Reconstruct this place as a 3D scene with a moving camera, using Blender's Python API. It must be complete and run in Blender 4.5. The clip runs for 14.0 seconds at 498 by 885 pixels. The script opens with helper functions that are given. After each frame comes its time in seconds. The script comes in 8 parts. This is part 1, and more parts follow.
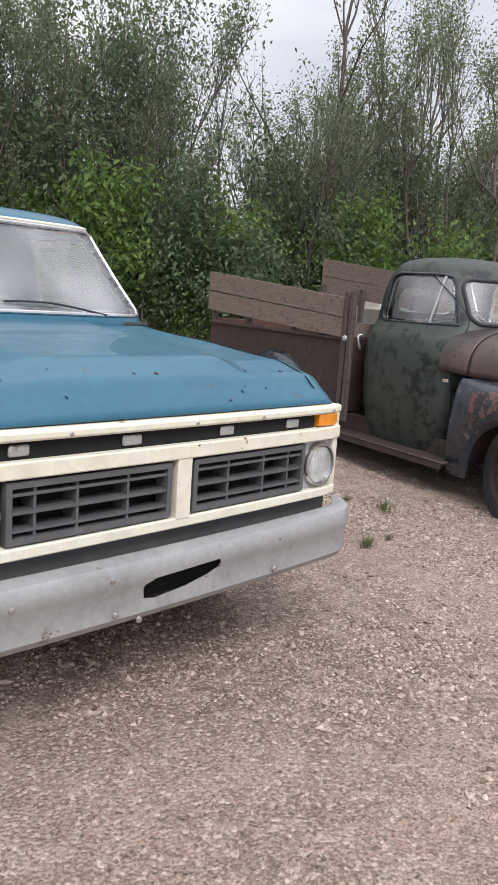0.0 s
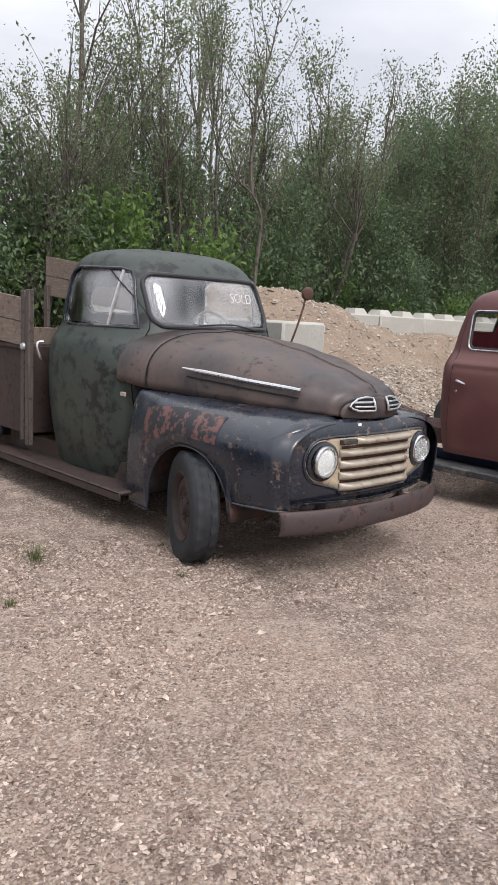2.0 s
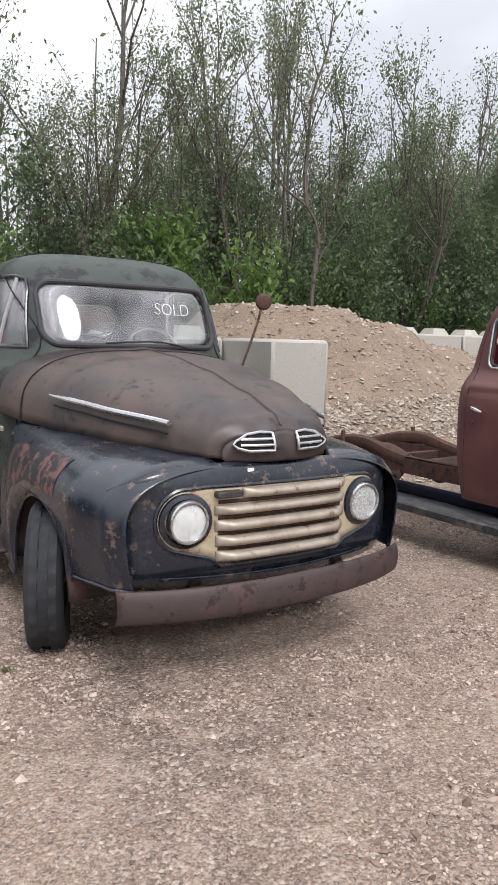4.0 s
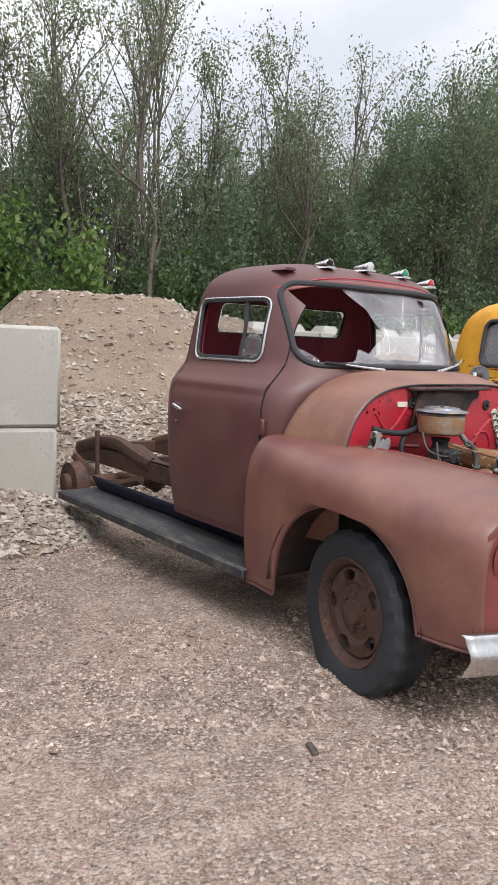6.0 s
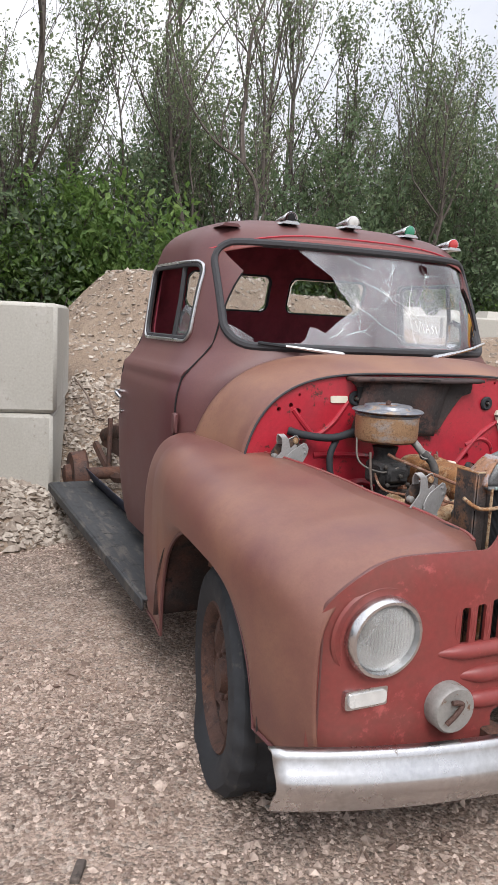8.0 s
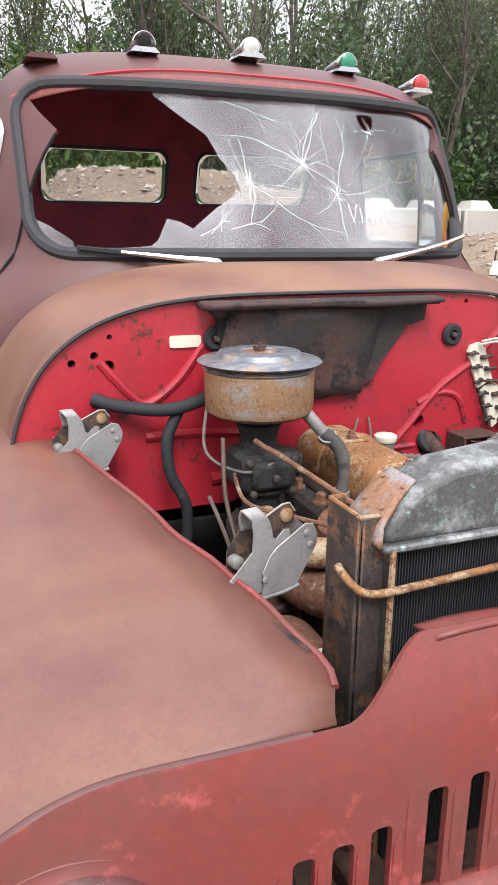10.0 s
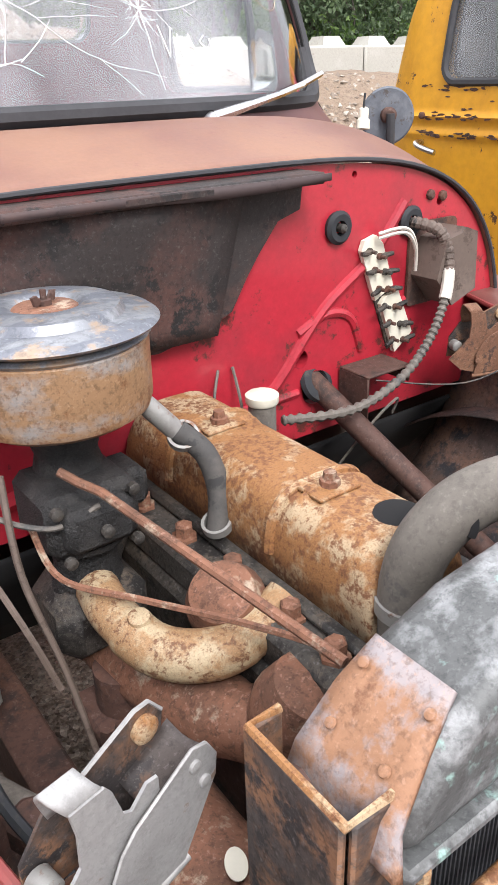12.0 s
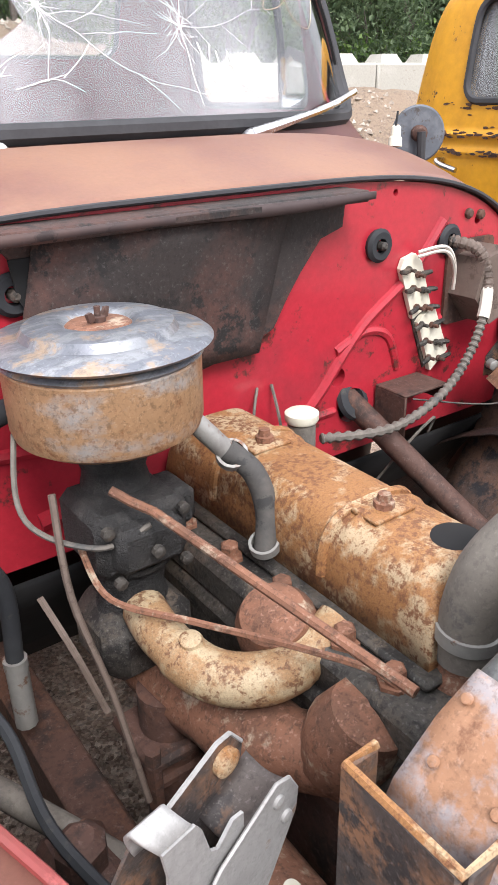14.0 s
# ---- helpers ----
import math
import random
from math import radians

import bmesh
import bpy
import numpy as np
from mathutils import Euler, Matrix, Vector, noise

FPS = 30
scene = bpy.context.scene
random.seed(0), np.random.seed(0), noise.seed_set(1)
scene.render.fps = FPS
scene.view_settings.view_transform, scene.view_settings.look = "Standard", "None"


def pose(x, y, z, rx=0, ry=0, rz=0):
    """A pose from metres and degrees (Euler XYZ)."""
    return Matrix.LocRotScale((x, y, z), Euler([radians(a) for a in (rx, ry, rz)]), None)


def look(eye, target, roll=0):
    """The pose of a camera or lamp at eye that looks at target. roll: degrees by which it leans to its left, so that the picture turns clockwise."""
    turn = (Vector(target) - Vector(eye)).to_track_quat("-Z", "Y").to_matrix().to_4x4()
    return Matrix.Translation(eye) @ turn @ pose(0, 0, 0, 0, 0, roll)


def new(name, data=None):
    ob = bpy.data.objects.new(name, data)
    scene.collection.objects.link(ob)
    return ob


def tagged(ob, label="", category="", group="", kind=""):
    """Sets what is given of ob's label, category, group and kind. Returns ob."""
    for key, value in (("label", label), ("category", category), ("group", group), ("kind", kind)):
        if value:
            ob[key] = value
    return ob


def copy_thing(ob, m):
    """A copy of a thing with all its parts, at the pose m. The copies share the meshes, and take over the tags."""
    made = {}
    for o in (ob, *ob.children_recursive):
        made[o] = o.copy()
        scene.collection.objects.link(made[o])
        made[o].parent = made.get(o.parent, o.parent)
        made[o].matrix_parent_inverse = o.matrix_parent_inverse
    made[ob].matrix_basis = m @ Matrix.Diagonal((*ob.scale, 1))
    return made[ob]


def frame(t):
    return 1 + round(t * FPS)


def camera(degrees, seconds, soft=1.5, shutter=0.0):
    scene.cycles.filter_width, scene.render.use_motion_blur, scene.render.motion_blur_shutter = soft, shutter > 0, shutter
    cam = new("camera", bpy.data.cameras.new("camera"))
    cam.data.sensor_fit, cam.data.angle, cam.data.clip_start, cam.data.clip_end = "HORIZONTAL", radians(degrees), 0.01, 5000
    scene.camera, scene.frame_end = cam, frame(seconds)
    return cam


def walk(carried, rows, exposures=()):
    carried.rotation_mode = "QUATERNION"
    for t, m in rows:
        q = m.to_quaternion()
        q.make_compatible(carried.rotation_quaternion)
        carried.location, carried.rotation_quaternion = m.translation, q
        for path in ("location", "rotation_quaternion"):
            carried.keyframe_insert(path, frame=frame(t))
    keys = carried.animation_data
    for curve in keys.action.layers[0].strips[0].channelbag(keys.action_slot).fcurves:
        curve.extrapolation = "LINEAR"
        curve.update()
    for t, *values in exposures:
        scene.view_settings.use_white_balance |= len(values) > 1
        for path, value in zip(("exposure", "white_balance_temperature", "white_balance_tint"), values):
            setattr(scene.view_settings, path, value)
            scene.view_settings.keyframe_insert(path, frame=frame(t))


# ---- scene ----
cam = camera(36.6, 14.0)
METRES, EYE, TILT, LEAN, TURN = 9.3, 1.59, -10.85, -4.0, -31.0
ROWS = [
    (0.0, 0.0, 0.0, 0.0, 0.0, 0.0, -0.0),
    (0.5, 0.0372, 0.0321, 0.0046, -3.54, -0.17, 1.07),
    (1.0, 0.0753, 0.0565, 0.0039, -7.19, -0.31, 2.08),
    (1.5, 0.1144, 0.0801, 0.0087, -10.42, -0.29, 2.93),
    (2.0, 0.1524, 0.1092, 0.0126, -12.4, 0.19, 3.16),
    (4.5, 0.368, 0.2513, 0.0164, -0.99, 3.34, 2.66),
    (5.0, 0.4143, 0.2738, 0.0157, -3.99, 2.96, 4.0),
    (5.5, 0.4656, 0.2873, 0.013, -6.8, 2.71, 3.72),
    (6.0, 0.5143, 0.3023, 0.0133, -6.47, 2.84, 2.82),
    (6.5, 0.5544, 0.3241, 0.0163, -4.21, 3.33, 2.03),
    (7.0, 0.5902, 0.3419, 0.0157, 0.6, 3.74, 0.66),
    (9.5, 0.6942, 0.4929, 0.0363, 10.48, -2.03, 0.45),
    (10.0, 0.6949, 0.5284, 0.0405, 9.61, -4.5, 1.64),
    (10.5, 0.6968, 0.5623, 0.0468, 7.79, -7.26, 2.81),
    (11.0, 0.6903, 0.5869, 0.0513, 2.99, -10.51, 4.8),
    (11.5, 0.6884, 0.5987, 0.053, -1.15, -13.35, 5.87),
    (12.0, 0.6879, 0.6024, 0.0536, -4.28, -15.56, 6.51),
    (12.5, 0.6878, 0.6024, 0.0517, -6.26, -16.92, 6.69),
    (13.0, 0.687, 0.6022, 0.0511, -6.57, -17.18, 6.59),
    (13.5, 0.6854, 0.6023, 0.0523, -5.64, -16.32, 6.35),
    (14.0, 0.6819, 0.6043, 0.0548, -3.76, -14.52, 5.92),
]
walk(cam, [(t, pose(0, 0, EYE, TILT, LEAN, TURN) @ pose(METRES * x, METRES * y, METRES * z, 90 + pitch, roll, yaw)) for t, x, y, z, yaw, pitch, roll in ROWS],
     exposures=[(0.0, 0.38), (4.5, 0.46), (7.0, 0.48), (9.3, 0.74), (10.5, 1.03), (12.0, 1.15), (14.0, 1.19)])

# ---- world, sun ----
world = bpy.data.worlds.new("overcast_sky")
scene.world = world
world.use_nodes = True
wn, wl = world.node_tree.nodes, world.node_tree.links
wn.clear()
w_out = wn.new("ShaderNodeOutputWorld")
w_bg = wn.new("ShaderNodeBackground")
w_sky = wn.new("ShaderNodeTexSky")
w_sky.sky_type = "NISHITA"
w_sky.sun_disc = False
w_sky.sun_elevation = radians(52)
w_sky.sun_rotation = radians(200)
w_tc = wn.new("ShaderNodeTexCoord")
w_map = wn.new("ShaderNodeMapping")
w_map.inputs["Scale"].default_value = (1.0, 1.0, 2.6)
w_noise = wn.new("ShaderNodeTexNoise")
w_noise.inputs["Scale"].default_value = 2.3
w_noise.inputs["Detail"].default_value = 7
w_ramp = wn.new("ShaderNodeValToRGB")
w_ramp.color_ramp.elements[0].position = 0.33
w_ramp.color_ramp.elements[0].color = (7.0, 7.15, 7.75, 1)
w_ramp.color_ramp.elements[1].position = 0.68
w_ramp.color_ramp.elements[1].color = (11.0, 10.9, 11.2, 1)
w_mix = wn.new("ShaderNodeMix")
w_mix.data_type = "RGBA"
w_mix.inputs[0].default_value = 0.86
wl.new(w_tc.outputs["Generated"], w_map.inputs["Vector"])
wl.new(w_map.outputs["Vector"], w_noise.inputs["Vector"])
wl.new(w_noise.outputs["Fac"], w_ramp.inputs["Fac"])
wl.new(w_sky.outputs["Color"], w_mix.inputs[6])
wl.new(w_ramp.outputs["Color"], w_mix.inputs[7])
# an overcast sky is brightest overhead
w_sep = wn.new("ShaderNodeSeparateXYZ")
wl.new(w_tc.outputs["Generated"], w_sep.inputs["Vector"])
w_grad = wn.new("ShaderNodeMapRange")
w_grad.inputs["From Min"].default_value, w_grad.inputs["From Max"].default_value = 0.0, 1.0
w_grad.inputs["To Min"].default_value, w_grad.inputs["To Max"].default_value = 0.52, 1.42
wl.new(w_sep.outputs["Z"], w_grad.inputs["Value"])
w_scale = wn.new("ShaderNodeVectorMath")
w_scale.operation = "SCALE"
wl.new(w_mix.outputs[2], w_scale.inputs[0])
wl.new(w_grad.outputs["Result"], w_scale.inputs["Scale"])
wl.new(w_scale.outputs["Vector"], w_bg.inputs["Color"])
w_bg.inputs["Strength"].default_value = 0.112
wl.new(w_bg.outputs["Background"], w_out.inputs["Surface"])

sun_data = bpy.data.lights.new("sun", "SUN")
sun_data.energy, sun_data.angle, sun_data.color = 1.9, radians(22), (1.0, 0.965, 0.955)
sun = new("sun", sun_data)
sun.matrix_world = look((4, -9, 14), (7, 3, 0))


# ---- materials ----
def material(name):
    m = bpy.data.materials.new(name)
    m.use_nodes = True
    nt = m.node_tree
    return m, nt, nt.nodes["Principled BSDF"]


def node(nt, kind, **values):
    n = nt.nodes.new(kind)
    for key, value in values.items():
        n.inputs[key.replace("_", " ")].default_value = value
    return n


def noise_of(nt, scale, detail=6.0, rough=0.6, stretch=None):
    tc = nt.nodes.new("ShaderNodeTexCoord")
    n = node(nt, "ShaderNodeTexNoise", Scale=scale, Detail=detail, Roughness=rough)
    if stretch:
        mp = node(nt, "ShaderNodeMapping", Scale=stretch)
        nt.links.new(tc.outputs["Object"], mp.inputs["Vector"])
        nt.links.new(mp.outputs["Vector"], n.inputs["Vector"])
    else:
        nt.links.new(tc.outputs["Object"], n.inputs["Vector"])
    return n.outputs["Fac"]


def step_of(nt, value, low, high):
    r = nt.nodes.new("ShaderNodeMapRange")
    r.inputs["From Min"].default_value, r.inputs["From Max"].default_value = low, high
    nt.links.new(value, r.inputs["Value"])
    return r.outputs["Result"]


def blend(nt, fac, a, b):
    """Mix two colours (tuples or sockets) by a socket or a number."""
    mx = nt.nodes.new("ShaderNodeMix")
    mx.data_type = "RGBA"
    for socket, value in ((mx.inputs[0], fac), (mx.inputs[6], a), (mx.inputs[7], b)):
        if isinstance(value, bpy.types.NodeSocket):
            nt.links.new(value, socket)
        elif isinstance(value, tuple):
            socket.default_value = (*value, 1)
        else:
            socket.default_value = value
    return mx.outputs[2]


def bump_of(nt, bsdf, height, strength, distance):
    b = node(nt, "ShaderNodeBump", Strength=strength, Distance=distance)
    nt.links.new(height, b.inputs["Height"])
    nt.links.new(b.outputs["Normal"], bsdf.inputs["Normal"])


def worn(name, base, second, third=None, rough=0.6, metal=0.0, big=3.0, fine=40.0, cover=(0.5, 0.62), spots=(0.56, 0.62),
         bump=0.25, depth=0.002, stretch=None, gloss=0.0, rough2=None, speck=0.0):
    """A surface of one colour that fades into a second in large patches and a third in fine spots."""
    m, nt, p = material(name)
    large = noise_of(nt, big, 10, 0.66, stretch)
    small = noise_of(nt, fine, 5, 0.65)
    c = blend(nt, step_of(nt, large, *cover), base, second)
    grain = blend(nt, 0.22, c, blend(nt, step_of(nt, small, 0.3, 0.7), tuple(v * 0.55 for v in base), tuple(min(1, v * 1.4) for v in base)))
    if third:
        both = nt.nodes.new("ShaderNodeMath")
        both.operation = "ADD"
        k = nt.nodes.new("ShaderNodeMath")
        k.operation = "MULTIPLY"
        k.inputs[1].default_value = 0.42
        nt.links.new(noise_of(nt, fine * 0.45, 8, 0.7), both.inputs[0])
        nt.links.new(noise_of(nt, big * 1.7, 3, 0.5), k.inputs[0])
        nt.links.new(k.outputs[0], both.inputs[1])
        grain = blend(nt, step_of(nt, both.outputs[0], spots[0] + 0.21, spots[1] + 0.21), grain, third)
    if speck:
        pits = nt.nodes.new("ShaderNodeMath")
        pits.operation = "MULTIPLY"
        pits.inputs[1].default_value = speck
        nt.links.new(step_of(nt, noise_of(nt, fine * 1.7, 9, 0.75), 0.50, 0.62), pits.inputs[0])
        grain = blend(nt, pits.outputs[0], grain, tuple(v * 0.28 for v in base))
        dust = nt.nodes.new("ShaderNodeMath")
        dust.operation = "MULTIPLY"
        dust.inputs[1].default_value = speck * 0.7
        nt.links.new(step_of(nt, noise_of(nt, fine * 2.6, 6, 0.7), 0.56, 0.66), dust.inputs[0])
        grain = blend(nt, dust.outputs[0], grain, tuple(min(0.6, v * 1.5 + 0.08) for v in base))
    nt.links.new(grain, p.inputs["Base Color"])
    p.inputs["Roughness"].default_value = rough
    r = nt.nodes.new("ShaderNodeMapRange")
    r.inputs["From Min"].default_value, r.inputs["From Max"].default_value = 0.35, 0.65
    r.inputs["To Min"].default_value, r.inputs["To Max"].default_value = rough, rough2 if rough2 is not None else min(1, rough + 0.15)
    nt.links.new(large, r.inputs["Value"])
    nt.links.new(r.outputs["Result"], p.inputs["Roughness"])
    p.inputs["Metallic"].default_value = metal
    p.inputs["Coat Weight"].default_value = gloss
    if bump:
        bump_of(nt, p, small, bump, depth)
    return m


RUST, DARK_RUST = (0.21, 0.075, 0.03), (0.075, 0.032, 0.018)
red_matte = worn("faded_red_oxide_paint", (0.094, 0.034, 0.036), (0.138, 0.062, 0.052), (0.115, 0.034, 0.036), 0.4, big=1.6, fine=120, cover=(0.40, 0.66), bump=0.06, spots=(0.56, 0.80))
red_tan = worn("sun_bleached_tan_red_paint", (0.138, 0.054, 0.047), (0.250, 0.126, 0.082), (0.165, 0.066, 0.055), 0.36, big=1.9, fine=150, cover=(0.38, 0.66), bump=0.05, spots=(0.52, 0.80), rough2=0.46, speck=0.14)
red_bright = worn("bright_red_paint", (0.39, 0.02, 0.035), (0.30, 0.022, 0.035), (0.09, 0.025, 0.02), 0.32, big=4.5, fine=60, spots=(0.60, 0.67), bump=0.06, gloss=0.3, speck=0.1)
red_front = worn("worn_red_front_paint", (0.205, 0.038, 0.035), (0.150, 0.054, 0.043), (0.36, 0.085, 0.08), 0.38, big=3.2, fine=60, cover=(0.42, 0.64), spots=(0.60, 0.74), bump=0.07)
red_inside = worn("dark_red_cab_lining", (0.23, 0.028, 0.045), (0.15, 0.02, 0.032), None, 0.6, big=4, fine=40, bump=0.1)
black_paint = worn("weathered_black_paint", (0.011, 0.014, 0.022), (0.026, 0.032, 0.046), (0.11, 0.08, 0.07), 0.2, big=3.5, fine=44, cover=(0.42, 0.62), spots=(0.60, 0.645), bump=0.1, gloss=0.3)
black_hood = worn("faded_black_hood_paint", (0.04, 0.032, 0.032), (0.105, 0.072, 0.062), (0.013, 0.013, 0.016), 0.38, big=2.4, fine=36, cover=(0.4, 0.62), spots=(0.58, 0.68), bump=0.08)
green_paint = worn("dull_dark_green_paint", (0.03, 0.041, 0.034), (0.048, 0.056, 0.048), (0.006, 0.007, 0.008), 0.42, big=2.8, fine=16, cover=(0.45, 0.65), spots=(0.50, 0.60), bump=0.08)
fender_rust = worn("black_paint_worn_to_red_primer", (0.014, 0.015, 0.019), (0.03, 0.03, 0.035), (0.125, 0.058, 0.052), 0.4, big=4, fine=30, spots=(0.48, 0.55), bump=0.15)
blue_paint = worn("faded_teal_blue_paint", (0.014, 0.10, 0.165), (0.022, 0.125, 0.19), (0.055, 0.06, 0.06), 0.36, big=2.6, fine=24, spots=(0.66, 0.70), bump=0.05, gloss=0.25)
yellow_paint = worn("worn_yellow_paint", (0.60, 0.285, 0.012), (0.52, 0.24, 0.012), (0.07, 0.03, 0.02), 0.42, big=3, fine=26, spots=(0.655, 0.685), bump=0.1)
white_paint = worn("off_white_painted_trim", (0.70, 0.67, 0.56), (0.6, 0.56, 0.45), (0.25, 0.12, 0.06), 0.45, big=5, fine=40, spots=(0.69, 0.72), bump=0.06)
cream_paint = worn("cream_grille_paint", (0.42, 0.35, 0.25), (0.34, 0.25, 0.17), RUST, 0.5, big=6, fine=30, spots=(0.58, 0.66), bump=0.1)
tan_bar = worn("brushed_tan_grille_bar", (0.40, 0.35, 0.29), (0.30, 0.25, 0.2), (0.16, 0.09, 0.06), 0.4, metal=0.35, big=7, fine=30, spots=(0.6, 0.7), bump=0.1)
grey_plastic = worn("grey_plastic_grille", (0.085, 0.087, 0.092), (0.115, 0.115, 0.118), None, 0.5, big=8, fine=60, bump=0.05)
chrome = worn("dull_chrome", (0.62, 0.62, 0.63), (0.5, 0.5, 0.5), (0.25, 0.2, 0.16), 0.22, metal=1.0, big=6, fine=50, spots=(0.66, 0.72), bump=0.04, rough2=0.34)
bumper_grey = worn("silver_painted_bumper", (0.40, 0.41, 0.42), (0.33, 0.335, 0.34), (0.2, 0.15, 0.11), 0.4, metal=0.45, big=4, fine=40, spots=(0.63, 0.71), bump=0.08)
bumper_rust = worn("dull_brown_rusted_bumper", (0.06, 0.042, 0.042), (0.085, 0.05, 0.045), (0.03, 0.02, 0.02), 0.55, metal=0.2, big=5, fine=40, bump=0.12)
rubber = worn("black_weathered_rubber", (0.018, 0.02, 0.024), (0.032, 0.034, 0.038), (0.05, 0.046, 0.042), 0.72, big=6, fine=60, spots=(0.6, 0.72), bump=0.15)
rubber_seal = worn("grey_rubber_seal", (0.03, 0.03, 0.034), (0.045, 0.045, 0.05), None, 0.65, big=8, fine=80, bump=0.1)
rusty = worn("brown_rusted_steel", (0.082, 0.042, 0.032), (0.125, 0.056, 0.034), (0.035, 0.023, 0.02), 0.7, metal=0.1, big=5, fine=45, spots=(0.52, 0.66), bump=0.35, depth=0.003, speck=0.5)
rusty_light = worn("orange_rust_over_cream_paint", (0.27, 0.125, 0.045), (0.43, 0.34, 0.22), (0.15, 0.06, 0.025), 0.66, big=15, fine=260, cover=(0.50, 0.57), spots=(0.50, 0.60), bump=0.4, speck=0.55)
iron_grime = worn("oily_grey_cast_iron", (0.055, 0.049, 0.043), (0.115, 0.088, 0.066), (0.02, 0.018, 0.017), 0.6, metal=0.2, big=11, fine=70, spots=(0.5, 0.58), bump=0.6, depth=0.004, speck=0.8)
rust_iron = worn("rusted_cast_iron", (0.19, 0.085, 0.05), (0.11, 0.055, 0.036), (0.34, 0.27, 0.20), 0.75, big=11, fine=60, spots=(0.57, 0.66), bump=0.5, depth=0.003, speck=0.7)
pipe_cream = worn("rusty_cream_painted_pipe", (0.40, 0.31, 0.195), (0.26, 0.125, 0.046), (0.14, 0.06, 0.027), 0.6, big=22, fine=260, cover=(0.43, 0.54), spots=(0.53, 0.62), bump=0.35, speck=0.5)
tin_rust = worn("worn_tin_with_orange_rust", (0.35, 0.21, 0.115), (0.32, 0.32, 0.32), (0.19, 0.08, 0.035), 0.45, metal=0.3, big=8, fine=80, cover=(0.56, 0.66), spots=(0.53, 0.64), stretch=(1, 1, 1.6), bump=0.2, speck=0.55)
tin_blue = worn("worn_blue_grey_tin_lid", (0.27, 0.28, 0.30), (0.15, 0.16, 0.19), (0.36, 0.27, 0.20), 0.32, metal=0.55, big=11, fine=55, cover=(0.46, 0.54), spots=(0.53, 0.62), bump=0.12, stretch=(1, 3, 1), speck=0.4)
lead_grey = worn("oxidised_radiator_tank", (0.10, 0.103, 0.103), (0.44, 0.45, 0.46), (0.27, 0.41, 0.375), 0.5, metal=0.25, big=12, fine=80, cover=(0.49, 0.64), spots=(0.59, 0.70), bump=0.4, speck=0.5)
hose_grey = worn("dusty_grey_rubber_hose", (0.13, 0.115, 0.10), (0.2, 0.18, 0.155), (0.06, 0.06, 0.06), 0.75, big=6, fine=60, spots=(0.55, 0.7), bump=0.2, speck=0.3)
zinc = worn("dull_zinc_plate", (0.30, 0.295, 0.28), (0.22, 0.21, 0.20), (0.17, 0.09, 0.055), 0.45, metal=0.45, big=11, fine=70, spots=(0.58, 0.66), bump=0.1)
tar_black = worn("black_tar_and_shaded_panels", (0.026, 0.020, 0.019), (0.095, 0.042, 0.033), (0.013, 0.011, 0.011), 0.7, big=5, fine=60, cover=(0.44, 0.60), bump=0.6, depth=0.004, speck=0.5)
concrete = worn("pale_grey_concrete", (0.40, 0.385, 0.345), (0.48, 0.465, 0.43), (0.30, 0.28, 0.245), 0.85, big=1.6, fine=60, spots=(0.6, 0.72), bump=0.2, depth=0.003)
wood_grey = worn("weathered_brown_plank", (0.165, 0.125, 0.102), (0.24, 0.19, 0.158), (0.07, 0.048, 0.038), 0.85, big=6, fine=60, stretch=(12, 0.8, 12), bump=0.4, spots=(0.55, 0.7))
wood_dark = worn("dark_weathered_post", (0.075, 0.06, 0.052), (0.11, 0.09, 0.078), (0.04, 0.032, 0.028), 0.85, big=5, fine=50, stretch=(10, 10, 0.8), bump=0.4)
board_black = worn("dusty_black_running_board", (0.03, 0.032, 0.036), (0.1, 0.09, 0.08), (0.018, 0.018, 0.02), 0.6, big=5, fine=40, stretch=(6, 1, 1), bump=0.15)
blue_black = worn("dark_blue_apron_paint", (0.012, 0.016, 0.04), (0.03, 0.03, 0.04), None, 0.45, big=5, fine=40, bump=0.1)
amber = worn("amber_lens", (0.75, 0.26, 0.01), (0.62, 0.2, 0.01), None, 0.25, big=20, fine=80, bump=0.2, gloss=0.6)
green_lens = worn("green_lens", (0.02, 0.22, 0.12), (0.02, 0.16, 0.09), None, 0.2, big=20, fine=80, gloss=0.6)
red_lens = worn("red_lens", (0.42, 0.03, 0.03), (0.3, 0.03, 0.03), None, 0.2, big=20, fine=80, gloss=0.6)
clear_lens = worn("cloudy_white_lens", (0.52, 0.52, 0.5), (0.42, 0.42, 0.41), None, 0.25, big=20, fine=80, gloss=0.5)
white_mark = worn("white_marker", (0.8, 0.8, 0.8), (0.72, 0.72, 0.72), None, 0.7, big=20, fine=80, bump=0)
wire_white = worn("dirty_white_wire", (0.6, 0.56, 0.5), (0.42, 0.38, 0.33), None, 0.6, big=20, fine=80, bump=0.1)
# Black stands for unlit depth in gaps and holes, and for real black parts.
void_black = worn("black_parts_and_unlit_gaps", (0.006, 0.006, 0.007), (0.01, 0.01, 0.01), None, 0.9, big=5, fine=30, bump=0)
seat_dark = worn("dark_vinyl_seat", (0.03, 0.026, 0.026), (0.05, 0.045, 0.04), None, 0.6, big=6, fine=60, bump=0.2)


